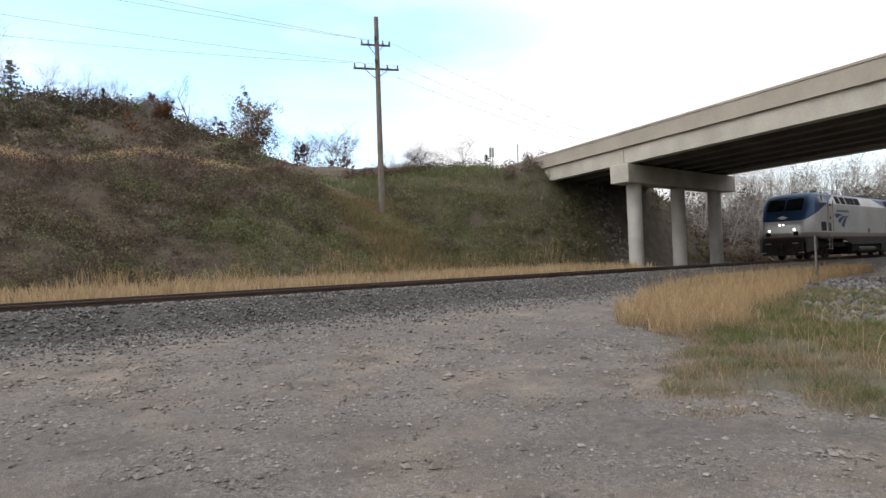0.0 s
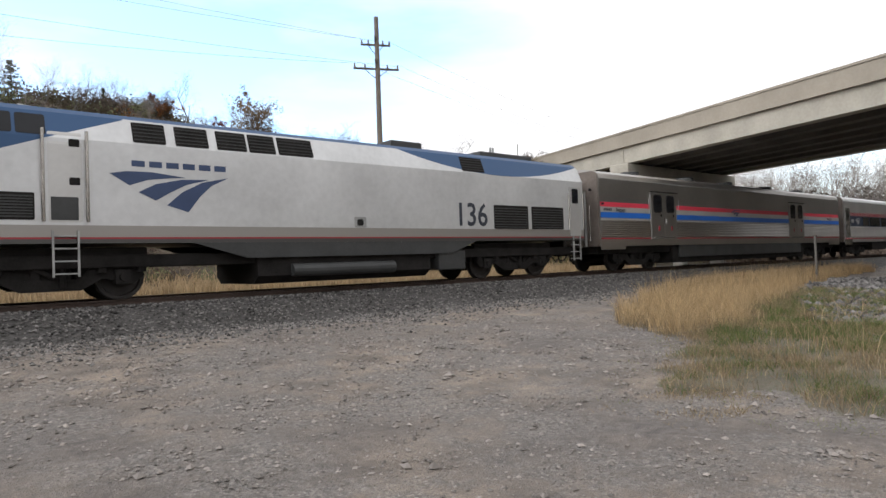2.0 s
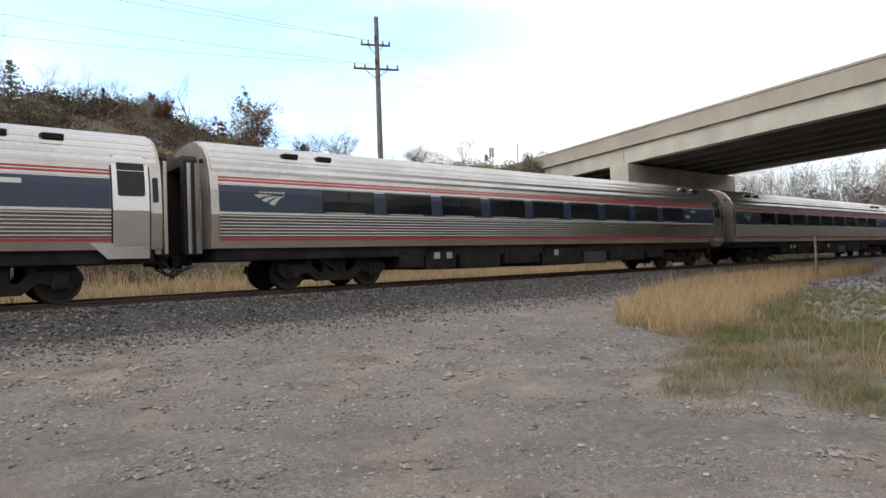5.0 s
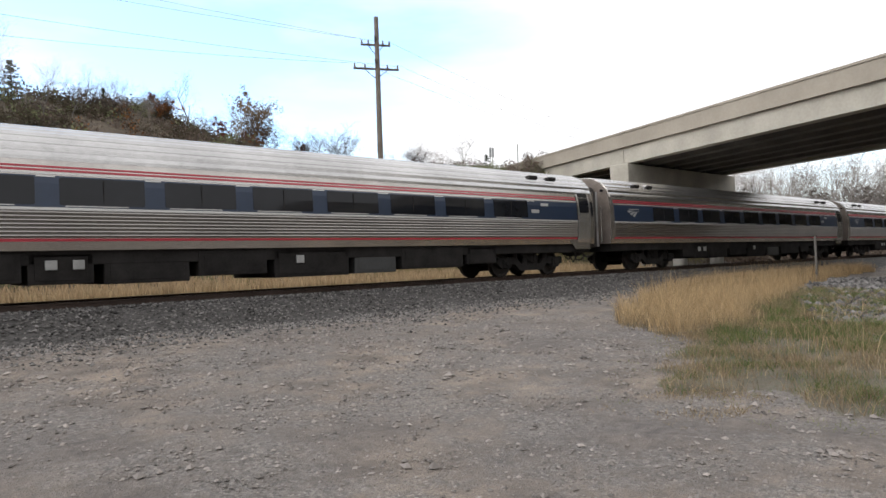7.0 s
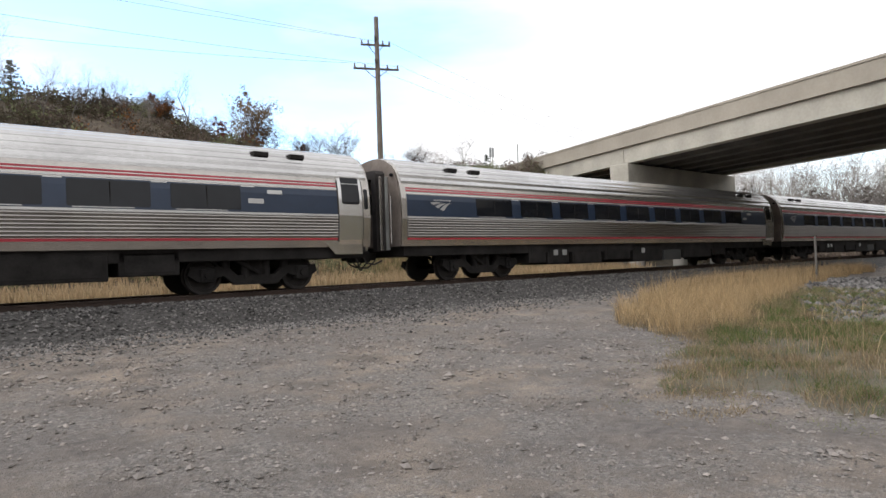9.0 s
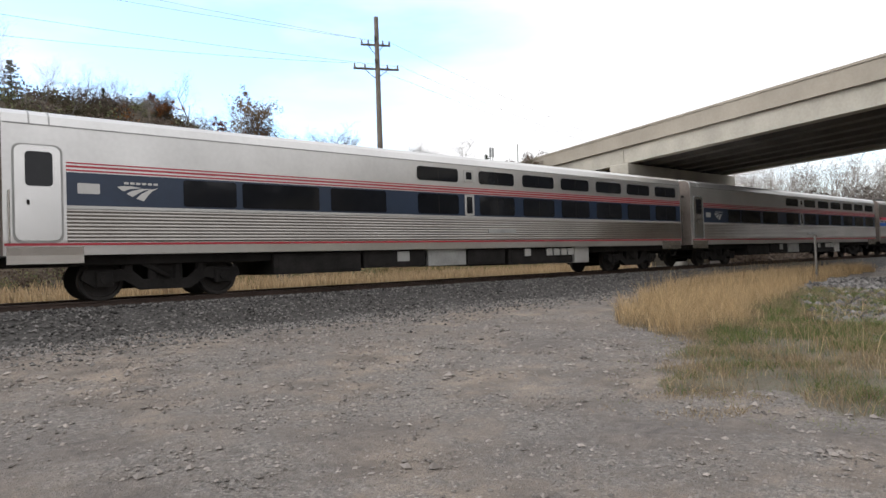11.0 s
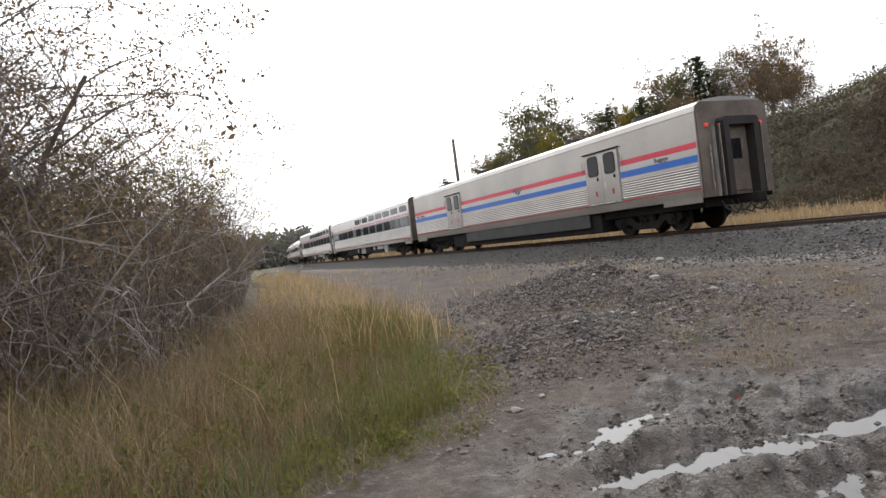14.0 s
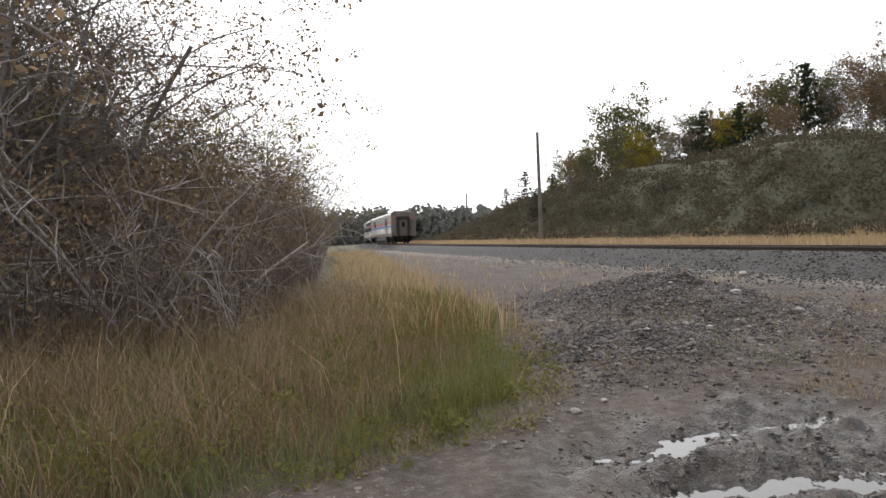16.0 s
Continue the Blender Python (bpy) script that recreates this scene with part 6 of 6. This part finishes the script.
def plant(src, x, y, tall=None, was=1.0, turn=0.0, first=False):
    """Stands a tree on the ground, turned and scaled to a height."""
    k = (tall / was) if tall else 1.0
    ob = src if first else copy_thing(src, Matrix())
    ob.matrix_basis = pose(x, y, land_at(x, y) - 0.05, 0, 0, turn) @ Matrix.Diagonal((k, k, k, 1))
    return ob


def up(x, y, z):
    return z - land_at(x, y)


# hilltop, from the plateau by the bridge to the west
bare = make_tree("bare_tree", "bare leafless tree with fine grey twigs", "tree", 7.0, 3, bark_grey, kids=(2, 3, 2), thick=0.014)
bare_two = make_tree("bare_tree", "bare pale birch with upright twigs", "tree", 7.0, 8, bark_pale, stems=3, rise=0.16, kids=(2, 3, 2), thick=0.014)
bush = make_tree("bare_bush", "round leafless bush of brown twigs", "bush", 3.5, 5, bark_dark, stems=6, kids=(2, 3, 2), spread=0.3, rise=0.05, thick=0.02)
brown = make_tree("autumn_tree", "brown-leaved autumn tree thinning at the top", "tree", 7.5, 12, bark_grey, leaf_brown, 4200, 0.2, kids=(4, 3, 2), lump=0.85)
green = make_tree("broadleaf_tree", "dull green broadleaf tree turning yellow", "tree", 9.0, 21, bark_grey, leaf_green, 5600, 0.26, kids=(4, 3, 2), lump=1.15)
yellow = make_tree("autumn_tree", "yellow-leaved autumn tree on the hill", "tree", 7.0, 30, bark_grey, leaf_yellow, 4200, 0.23, kids=(4, 3, 2), lump=0.9, rise=0.15)
orange = make_tree("autumn_bush", "small rounded orange-leaved tree", "tree", 3.5, 33, bark_dark, leaf_orange, 1600, 0.22, stems=3, lump=0.5)
red = make_tree("autumn_bush", "small red-leaved pointed tree", "tree", 3.5, 36, bark_dark, leaf_red, 900, 0.2, rise=0.25, lump=0.35)
pine, pine_two = make_pine(8.0, 40, "dark green pine tree on the hill"), make_pine(7.0, 44, "dense dark pine tree at the hilltop", 0.36)
slots = [(bare, 11.1, 58, 18.6, 7.0, 20), (bare, 18.8, 55, 17.6, 7.0, 160), (bare_two, 8.5, 58, 18.0, 7.0, 0), (bare_two, 20.6, 50, 14.4, 7.0, 50), (bare_two, 12.6, 57, 17.2, 7.0, 90), (bush, 35.0, 45, 11.4, 3.5, 0), (bush, 29.4, 38, 10.2, 3.5, 80), (pine_two, 35.2, 36.3, 10.0, 7.0, 40), (bare_two, 36.6, 44, 11.4, 7.0, 10),
         (brown, 23.4, 52, 15.4, 7.5, 0), (brown, -53.6, 50, 17.0, 7.5, 120), (brown, -41.8, 50, 16.4, 7.5, 200), (brown, 4.2, 57, 17.2, 7.5, 30), (orange, 15.4, 52, 13.9, 3.5, 0), (orange, 21.2, 49, 11.9, 3.5, 90), (red, 14.8, 55, 15.6, 3.5, 0), (red, 19.2, 50, 13.2, 3.5, 70), (red, 24.2, 47, 10.6, 3.5, 20),
         (green, -2.7, 50, 16.4, 9.0, 0), (green, -6.2, 51, 15.4, 9.0, 90), (green, -4.6, 47, 14.6, 9.0, 190), (green, 0.4, 49, 15.2, 9.0, 300), (green, -74.8, 46, 18.2, 9.0, 200), (green, -49.5, 49, 15.5, 9.0, 140), (green, -71, 48, 15.2, 9.0, 280), (yellow, -66.6, 42, 13.6, 7.0, 0), (yellow, -63.8, 45, 11.0, 7.0, 120),
         (pine, 11.9, 55, 16.2, 8.0, 0), (pine_two, 2.1, 55, 18.3, 7.0, 30), (pine_two, 6.0, 56, 17.6, 7.0, 140), (pine, -46.5, 48, 18.0, 8.0, 60), (pine, 24.7, 48, 11.4, 8.0, 0), (pine_two, -56.8, 45, 15.2, 7.0, 0), (pine_two, -54.6, 46, 13.6, 7.0, 90), (pine_two, -59.5, 47, 13.2, 7.0, 150),
         (pine_two, -94.0, 41, 13.0, 7.0, 20), (pine_two, -88, 43, 11.6, 7.0, 90), (pine_two, -99, 40, 10.5, 7.0, 200), (pine_two, 3.9, 54, 17.4, 7.0, 10), (pine_two, 0.2, 55, 18.2, 7.0, 70), (brown, -10.9, 50, 15.0, 7.5, 80), (brown, -79, 44, 13.8, 7.5, 10), (brown, -84, 45, 13.4, 7.5, 260), (green, -90, 47, 12.8, 9.0, 20),
         (bare, -62, 44, 12.4, 7.0, 40), (bare, -60.6, 43, 11.8, 7.0, 100), (bare_two, -43.5, 51, 17.5, 7.0, 200), (bare_two, 26.3, 50, 11.6, 7.0, 150), (bare_two, 22.0, 52, 14.0, 7.0, 230), (bare, 43.5, 62, 15.2, 7.0, 0), (bare, 46.5, 52, 14.4, 7.0, 200), (bare_two, 40.0, 60, 12.4, 7.0, 0), (bare, 38.0, 66, 13.0, 7.0, 40),
         (green, -60, 36.5, 12.2, 9.0, 10), (green, -61.8, 34.5, 10.2, 9.0, 110), (yellow, -58.0, 38.5, 9.6, 7.0, 60), (pine_two, -64.5, 29.5, 7.4, 7.0, 40), (bare, -62.6, 32, 8.4, 7.0, 0), (pine_two, -55.5, 43.2, 11.4, 7.0, 10), (green, -51.5, 47.3, 12.8, 9.0, 70), (green, -47.6, 51.4, 15.4, 9.0, 250)]
used = set()
for src, x, y, top, was, turn in slots:
    plant(src, x, y, max(1.5, up(x, y, top) * (0.86 if x < -40 else 1.0)), was, turn, id(src) not in used)
    used.add(id(src))
q = random.Random(5)
for k in range(48):
    a = radians(q.uniform(61.0, 77))
    d = q.uniform(88, 150)
    plant(q.choice((bare, bare, bare_two)), d * math.sin(a), d * math.cos(a), q.uniform(8.5, 13.5) * d / 115, 7.0, q.uniform(0, 360))
for k in range(36):
    x = q.uniform(-105, -36)
    y = q.uniform(41, 56) + float(bend(np.array(x))) * 0.6
    src, was = q.choice(((green, 9.0), (brown, 7.5), (pine_two, 7.0), (brown, 7.5), (yellow, 7.0), (bare, 7.0)))
    plant(src, x, y, q.uniform(3.0, 5.6), was, q.uniform(0, 360))
for k in range(15):
    x = -1 + k * 1.4 + q.uniform(-0.5, 0.5)
    y = q.uniform(50, 54)
    src, was = q.choice(((bush, 3.5), (bare_two, 7.0), (bare, 7.0), (bare_two, 7.0)))
    plant(src, x, y, q.uniform(1.6, 2.8), was, q.uniform(0, 360))
for k in range(16):
    x = q.uniform(-48, 28)
    y = q.uniform(42, 60)
    plant(q.choice((bush, bare_two, bush)), x, y, q.uniform(1.8, 3.2), 3.5, q.uniform(0, 360))

# far woods: to the west beyond the bend, and low growth beyond the bridge
def woods(n, az0, az1, d0, d1, height, per, size, mat, name, label):
    a, d = np.radians(rng.uniform(az0, az1, n)), rng.uniform(d0, d1, n)
    x, y = d * np.sin(a), d * np.cos(a)
    h = height * rng.uniform(0.55, 1.1, n)
    c = np.concatenate([np.stack([x + rng.normal(0, 1, n), y + rng.normal(0, 1, n), land(x, y) + h * f], -1) for f in (0.2, 0.5, 0.8)])
    r = np.concatenate([h * 0.34, h * 0.32, h * 0.2])
    return tagged(new(name, leaf_cloud(c, r, per, size, mat, rng, 0.9)), label, "woods", kind="stuff")


# Leaf colour of the far ridge, greyed and lightened to paint in distance haze.
hazed_leaf = leaf_material("hazed_far_wood", (0.15, 0.155, 0.14), (0.2, 0.195, 0.17), 0.15)
woods(520, -100, -76, 210, 330, 13, 22, 1.4, hazed_leaf, "far_woods", "distant wooded ridge closing the valley")
woods(300, -77, -66, 150, 300, 9, 22, 1.3, hazed_leaf, "far_woods", "distant wooded ridge closing the valley")
woods(420, 58, 80, 120, 210, 11.5, 80, 0.55, leaf_material("far_brown_wood", (0.065, 0.055, 0.047), (0.105, 0.09, 0.076), 0.25), "far_woods", "bare brown woods beyond the bridge")
brush(360, 46, 90, 20, 44, lambda x, s: x > 46, 1.4, 44, 0.3, brush_brown, "brown_scrub", "brown scrub beyond the bridge")

# Dark leaves for woods that are added out of view.
unseen_wood = leaf_material("unseen_wood", (0.075, 0.066, 0.046), (0.125, 0.105, 0.072), 0.3)
# Unseen ring behind the camera, added to cut low light on the train.
woods(420, 92, 252, 40, 80, 5.5, 22, 0.9, unseen_wood, "light_blocking_woods", "unseen woods added to block low light behind the camera")
# Unseen trees added right of the view so distant cars reflect dark.
x, y = 58 + 190 * rng.random(620) ** 1.5, rng.uniform(-26, 7.5, 620)
h = rng.uniform(9, 16, 620)
c = np.concatenate([np.stack([x, y, land(x, y) + h * f], -1) for f in (0.2, 0.5, 0.8)])
tagged(new("reflection_woods", leaf_cloud(c, np.concatenate([h * 0.34, h * 0.32, h * 0.2]), 20, 1.2, unseen_wood, rng, 0.9)), "unseen woods added to darken reflections in the train sides", "woods", kind="stuff")

# thicket on the near side of the line
thicket_bark = material("thicket_bark", (0.205, 0.172, 0.152), 0.9, vary=0.3, scale=3, fine=25, bump=0.004)
leaf_withered = leaf_material("withered_leaves", (0.17, 0.12, 0.08), (0.3, 0.21, 0.12), 0.35)
thorn = make_tree("thicket_tree", "tangled leafless thicket tree with brown twigs", "tree", 6.5, 61, thicket_bark, leaf_withered, 7000, 0.06, stems=4, kids=(3, 2, 2), spread=0.25, rise=0.02, lump=0.45, thick=0.02)
thorn_two = make_tree("thicket_tree", "tangled thicket tree with sparse yellow leaves", "tree", 6.5, 67, thicket_bark, leaf_yellow, 7000, 0.065, stems=4, kids=(3, 2, 2), spread=0.25, rise=0.03, lump=0.4, thick=0.02)
thorn_three = make_tree("thicket_tree", "tangled thicket tree with dull green leaves", "tree", 6.5, 71, thicket_bark, leaf_green, 7000, 0.065, stems=4, kids=(3, 2, 2), spread=0.25, rise=0.04, lump=0.45, thick=0.02)
big_bare = make_tree("bare_tree", "large bare pale-barked tree with forking limbs", "tree", 9.5, 75, bark_grey, leaf_brown, 420, 0.08, stems=4, kids=(2, 3, 2), spread=0.2, rise=0.09, lump=0.25, thick=0.012)
plant(big_bare, -10.9, -3.4, 9.0, 9.5, 30, True)
low_limb = make_tree("bare_bush", "sprawling pale leafless bush before the thicket", "bush", 3.6, 79, bark_pale, stems=3, kids=(2, 2, 1), spread=0.5, rise=-0.03, thick=0.014)
plant(low_limb, -9.6, -2.1, 3.6, 3.6, 0, True)
plant(low_limb, -12.8, -1.2, 3.4, 3.6, 140)
plant(low_limb, -10.4, -1.5, 4.2, 3.6, 250)
rows = [(thorn, -12.5, -4.6, 6.8), (thorn, -14.2, -2.4, 5.8), (thorn_three, -10.2, -5.6, 6.8), (thorn_three, -13.5, -7.2, 8.4), (thorn, -16.0, -1.6, 6.2), (thorn_two, -17.6, -3.0, 6.9), (thorn, -19.6, -0.7, 5.6), (thorn_two, -21.5, -1.6, 7.0), (thorn, -18.4, -5.2, 7.6),
        (thorn_two, -24.5, -0.4, 7.0), (thorn, -23.6, -3.4, 7.6), (thorn, -27.5, 0.4, 6.4), (thorn_three, -30.5, 0.6, 6.8), (thorn, -34.0, 1.4, 6.2), (thorn_three, -38.0, 2.0, 6.6), (thorn, -43.0, 2.4, 6.4), (thorn_three, -48.5, 3.2, 6.2), (thorn, -54.0, 3.8, 6.0), (thorn_three, -60.0, 4.6, 6.2),
        (thorn_three, -67.0, 5.8, 6.6), (thorn, -75.0, 7.0, 6.6), (thorn_three, -28.0, -3.4, 7.6), (thorn, -33.0, -2.8, 7.4), (thorn, -8.6, -6.8, 6.6), (thorn_two, -15.5, -10.0, 9.0), (thorn_three, -20.5, -8.6, 8.6), (thorn_two, -11.2, -9.2, 8.0), (thorn_three, -25.5, -8.5, 8.6), (thorn_two, -18.8, 2.5, 6.0), (thorn_two, -23.5, 3.0, 6.0), (thorn, -14.5, -3.0, 8.6), (thorn, -14.9, -4.8, 8.8), (thorn, -13.8, -3.4, 9.2), (thorn, -12.4, -4.4, 10.2)]
done = set()
for k, (src, x, y, tall) in enumerate(rows):
    y -= 3.3 if x < -15 else 1.0
    plant(src, x, y, tall * (0.62 if x < -29 else 0.86 if x < -15 else 0.84), 6.5, k * 77 % 360, id(src) not in done)
    done.add(id(src))
twig_brown = leaf_material("thicket_twigs", (0.105, 0.08, 0.068), (0.235, 0.185, 0.153), 0.4)
x, y = scatter(46000, -64, -7.6, -13, 6, lambda x, y: (y < verge(x) - 4.0 + 0.0 * x) & (y > verge(x) - 13) & (np.hypot(x, y) > 8.4), rng)
tagged(new("undergrowth", blades(x, y, 2.4 + 1.6 * ramp01(10, 16, np.hypot(x, y)), 0.013 + 0.012 * ramp01(14, 30, np.hypot(x, y)), twig_brown, rng, 0.9)), "dense brown twigs and stems inside the thicket", "undergrowth", kind="stuff")
c = np.stack([x, y, land(x, y) + rng.uniform(0.2, 1.0, len(x)) * np.interp(np.hypot(x, y), (8, 13, 30), (2.2, 3.5, 3.2))], -1)[:11000]
tagged(new("undergrowth_leaves", leaf_cloud(c, np.full(len(c), 0.5), 14, 0.065, leaf_material("thicket_leaves", (0.14, 0.1, 0.07), (0.28, 0.2, 0.115), 0.4), rng)), "withered brown leaves in the thicket", "undergrowth", kind="stuff")

# ---- poles and wires ----
pole_wood = material("pole_wood", (0.17, 0.145, 0.12), 0.9, vary=0.3, scale=2, fine=30, bump=0.004)
glassy = material("insulator", (0.12, 0.1, 0.09), 0.3)
wire_mat = material("wire", (0.12, 0.12, 0.125), 0.5, 0.5, vary=0.1)


def utility_pole(x, y, z0, z1, arms, label, lean=0.0, brackets=()):
    t = thing("utility_pole", label, "utility pole", pose(x, y, 0, 0, lean, 0))
    part("post", rod((0, 0, z0 - 0.5), (0, 0, z1), 0.19, 0.13, 12), pole_wood, t)
    for z, half, turn in arms:
        d = Vector((math.cos(radians(turn)), math.sin(radians(turn)), 0.0))
        a = part("crossarm", rod(-d * half + Vector((0, 0.14, z)), d * half + Vector((0, 0.14, z)), 0.07, None, 4), pole_wood, t)
        for f in (-0.95, -0.5, 0.5, 0.95):
            p = d * half * f + Vector((0, 0.14, z))
            part("insulator", rod(p, p + Vector((0, 0, 0.28)), 0.07, 0.04, 8), glassy, a)
        for f in (-0.55, 0.55):
            part("brace", rod(d * half * f + Vector((0, 0.14, z)), Vector((0, 0.16, z - 0.6)), 0.022, None, 6), glassy, a)
    for z in brackets:
        part("bracket", rod((0, 0, z), (-0.35, 0, z + 0.12), 0.035, None, 6), glassy, t)
        part("insulator", rod((-0.35, 0, z + 0.1), (-0.35, 0, z + 0.5), 0.06, 0.05, 8), glassy, t)
    return t


utility_pole(21.8, 31.6, land_at(21.8, 31.6), 16.4, ((13.3, 1.37, -25), (14.75, 0.88, -25), (13.62, 0.95, 55), (15.05, 0.7, 55)), "tall weathered wooden utility pole with two crossarms", 0)
utility_pole(-11.8, 36.5, land_at(-11.8, 36.5), 16.6, (), "slim wooden utility pole with side insulators", 0, (11.9, 13.4, 15.2))
utility_pole(-51.6, 24.0, land_at(-51.6, 24.0), 10.6, (), "leaning weathered wooden pole beside the line", -1.5)
utility_pole(-110, 36.6, land_at(-110, 36.6), 9.5, (), "distant slim wooden utility pole", 0)
utility_pole(112, 47, land_at(112, 47), 13.5, ((12.6, 1.2, 40),), "distant wooden utility pole behind the bridge", 0)
for k, (a, b, sag) in enumerate((((20.7, 31.9, 13.5), (-12.1, 36.5, 12.3), 0.5), ((22.9, 31.2, 13.5), (-12.1, 36.5, 13.8), 0.4), ((21.8, 31.7, 15.0), (-12.1, 36.5, 15.6), 0.4), ((21.1, 31.9, 15.0), (-60, 40, 19.5), 1.2),
                                 ((22.5, 31.4, 15.0), (112.6, 47, 12.8), 2.0), ((23.0, 31.2, 13.6), (112, 47, 12.9), 2.0), ((20.8, 32.0, 13.6), (111.4, 47, 12.9), 2.0))):
    a, b = Vector(a), Vector(b)
    pts = [a.lerp(b, t) - Vector((0, 0, sag * 4 * t * (1 - t))) for t in np.linspace(0, 1, 25)]
    rings = [[tuple(p + Vector((0, 0.009 * math.cos(g), 0.009 * math.sin(g)))) for g in (0.0, 2.1, 4.2)] for p in pts]
    faces = [(i * 3 + j, i * 3 + (j + 1) % 3, i * 3 + 3 + (j + 1) % 3, i * 3 + 3 + j) for i in range(len(pts) - 1) for j in range(3)]
    tagged(new("power_line", mesh_of("power_line", [w for ring in rings for w in ring], faces, wire_mat)), "thin sagging overhead power line between poles", "power line", "overhead power lines")

# ---- small things by the line ----
post_mat = material("weathered_post", (0.12, 0.11, 0.1), 0.85, vary=0.3, scale=4, fine=30)
x, y = 28.9, 10.45
t = thing("marker_post", "slim weathered marker post in dry grass by the track", "post", pose(x, y, land_at(x, y)))
part("post", box(-0.04, 0.04, -0.04, 0.04, -0.3, 1.85, 0.008), post_mat, t)
part("cap", box(-0.05, 0.05, -0.05, 0.05, 1.85, 1.9, 0.008), post_mat, t)
sign_mat = material("sign_back", (0.3, 0.31, 0.31), 0.5, 0.5, vary=0.2)
for x, y, tall in ((33.1, 33.6, 1.3),):
    t = thing("road_sign", "grey backs of two narrow road signs on posts", "sign", pose(x, y, land_at(x, y)))
    for o in (-0.13, 0.13):
        part("sign_panel", box(o - 0.1, o + 0.1, -0.01, 0.01, tall - 0.35, tall + 0.35, 0.004), sign_mat, t)
        part("post", box(o - 0.02, o + 0.02, 0.012, 0.05, -0.3, tall + 0.3), sign_mat, t)
t = thing("delineator_post", "thin delineator post at the bridge approach", "post", pose(33.75, 31.6, land_at(33.75, 31.6)))
part("post", rod((0, 0, -0.2), (0, 0, 1.5), 0.03, None, 8), post_mat, t)
part("reflector", box(-0.05, 0.05, -0.035, -0.03, 1.3, 1.48), pale_paint, t)

# ---- ties, the pieces of the track ----
tie_bm = box(-0.115, 0.115, -1.3, 1.3, -0.17, 0.0, 0.012)
tie_mesh = bpy.data.meshes.new("tie")
tie_bm.to_mesh(tie_mesh)
tie_bm.free()
tie_mesh.materials.append(tie_mat)
for k in range(290):
    x = -75 + k * 0.52
    o = new("tie", tie_mesh)
    o.parent = track
    o.matrix_basis = pose(x + random.uniform(-.02, .02), TRACK_Y + float(bend(np.array(x))), RAIL_Z - 0.155, 0, 0, random.uniform(-1, 1) + math.degrees(math.atan((x + 45) / 600.0)) * (x < -45))


motions()
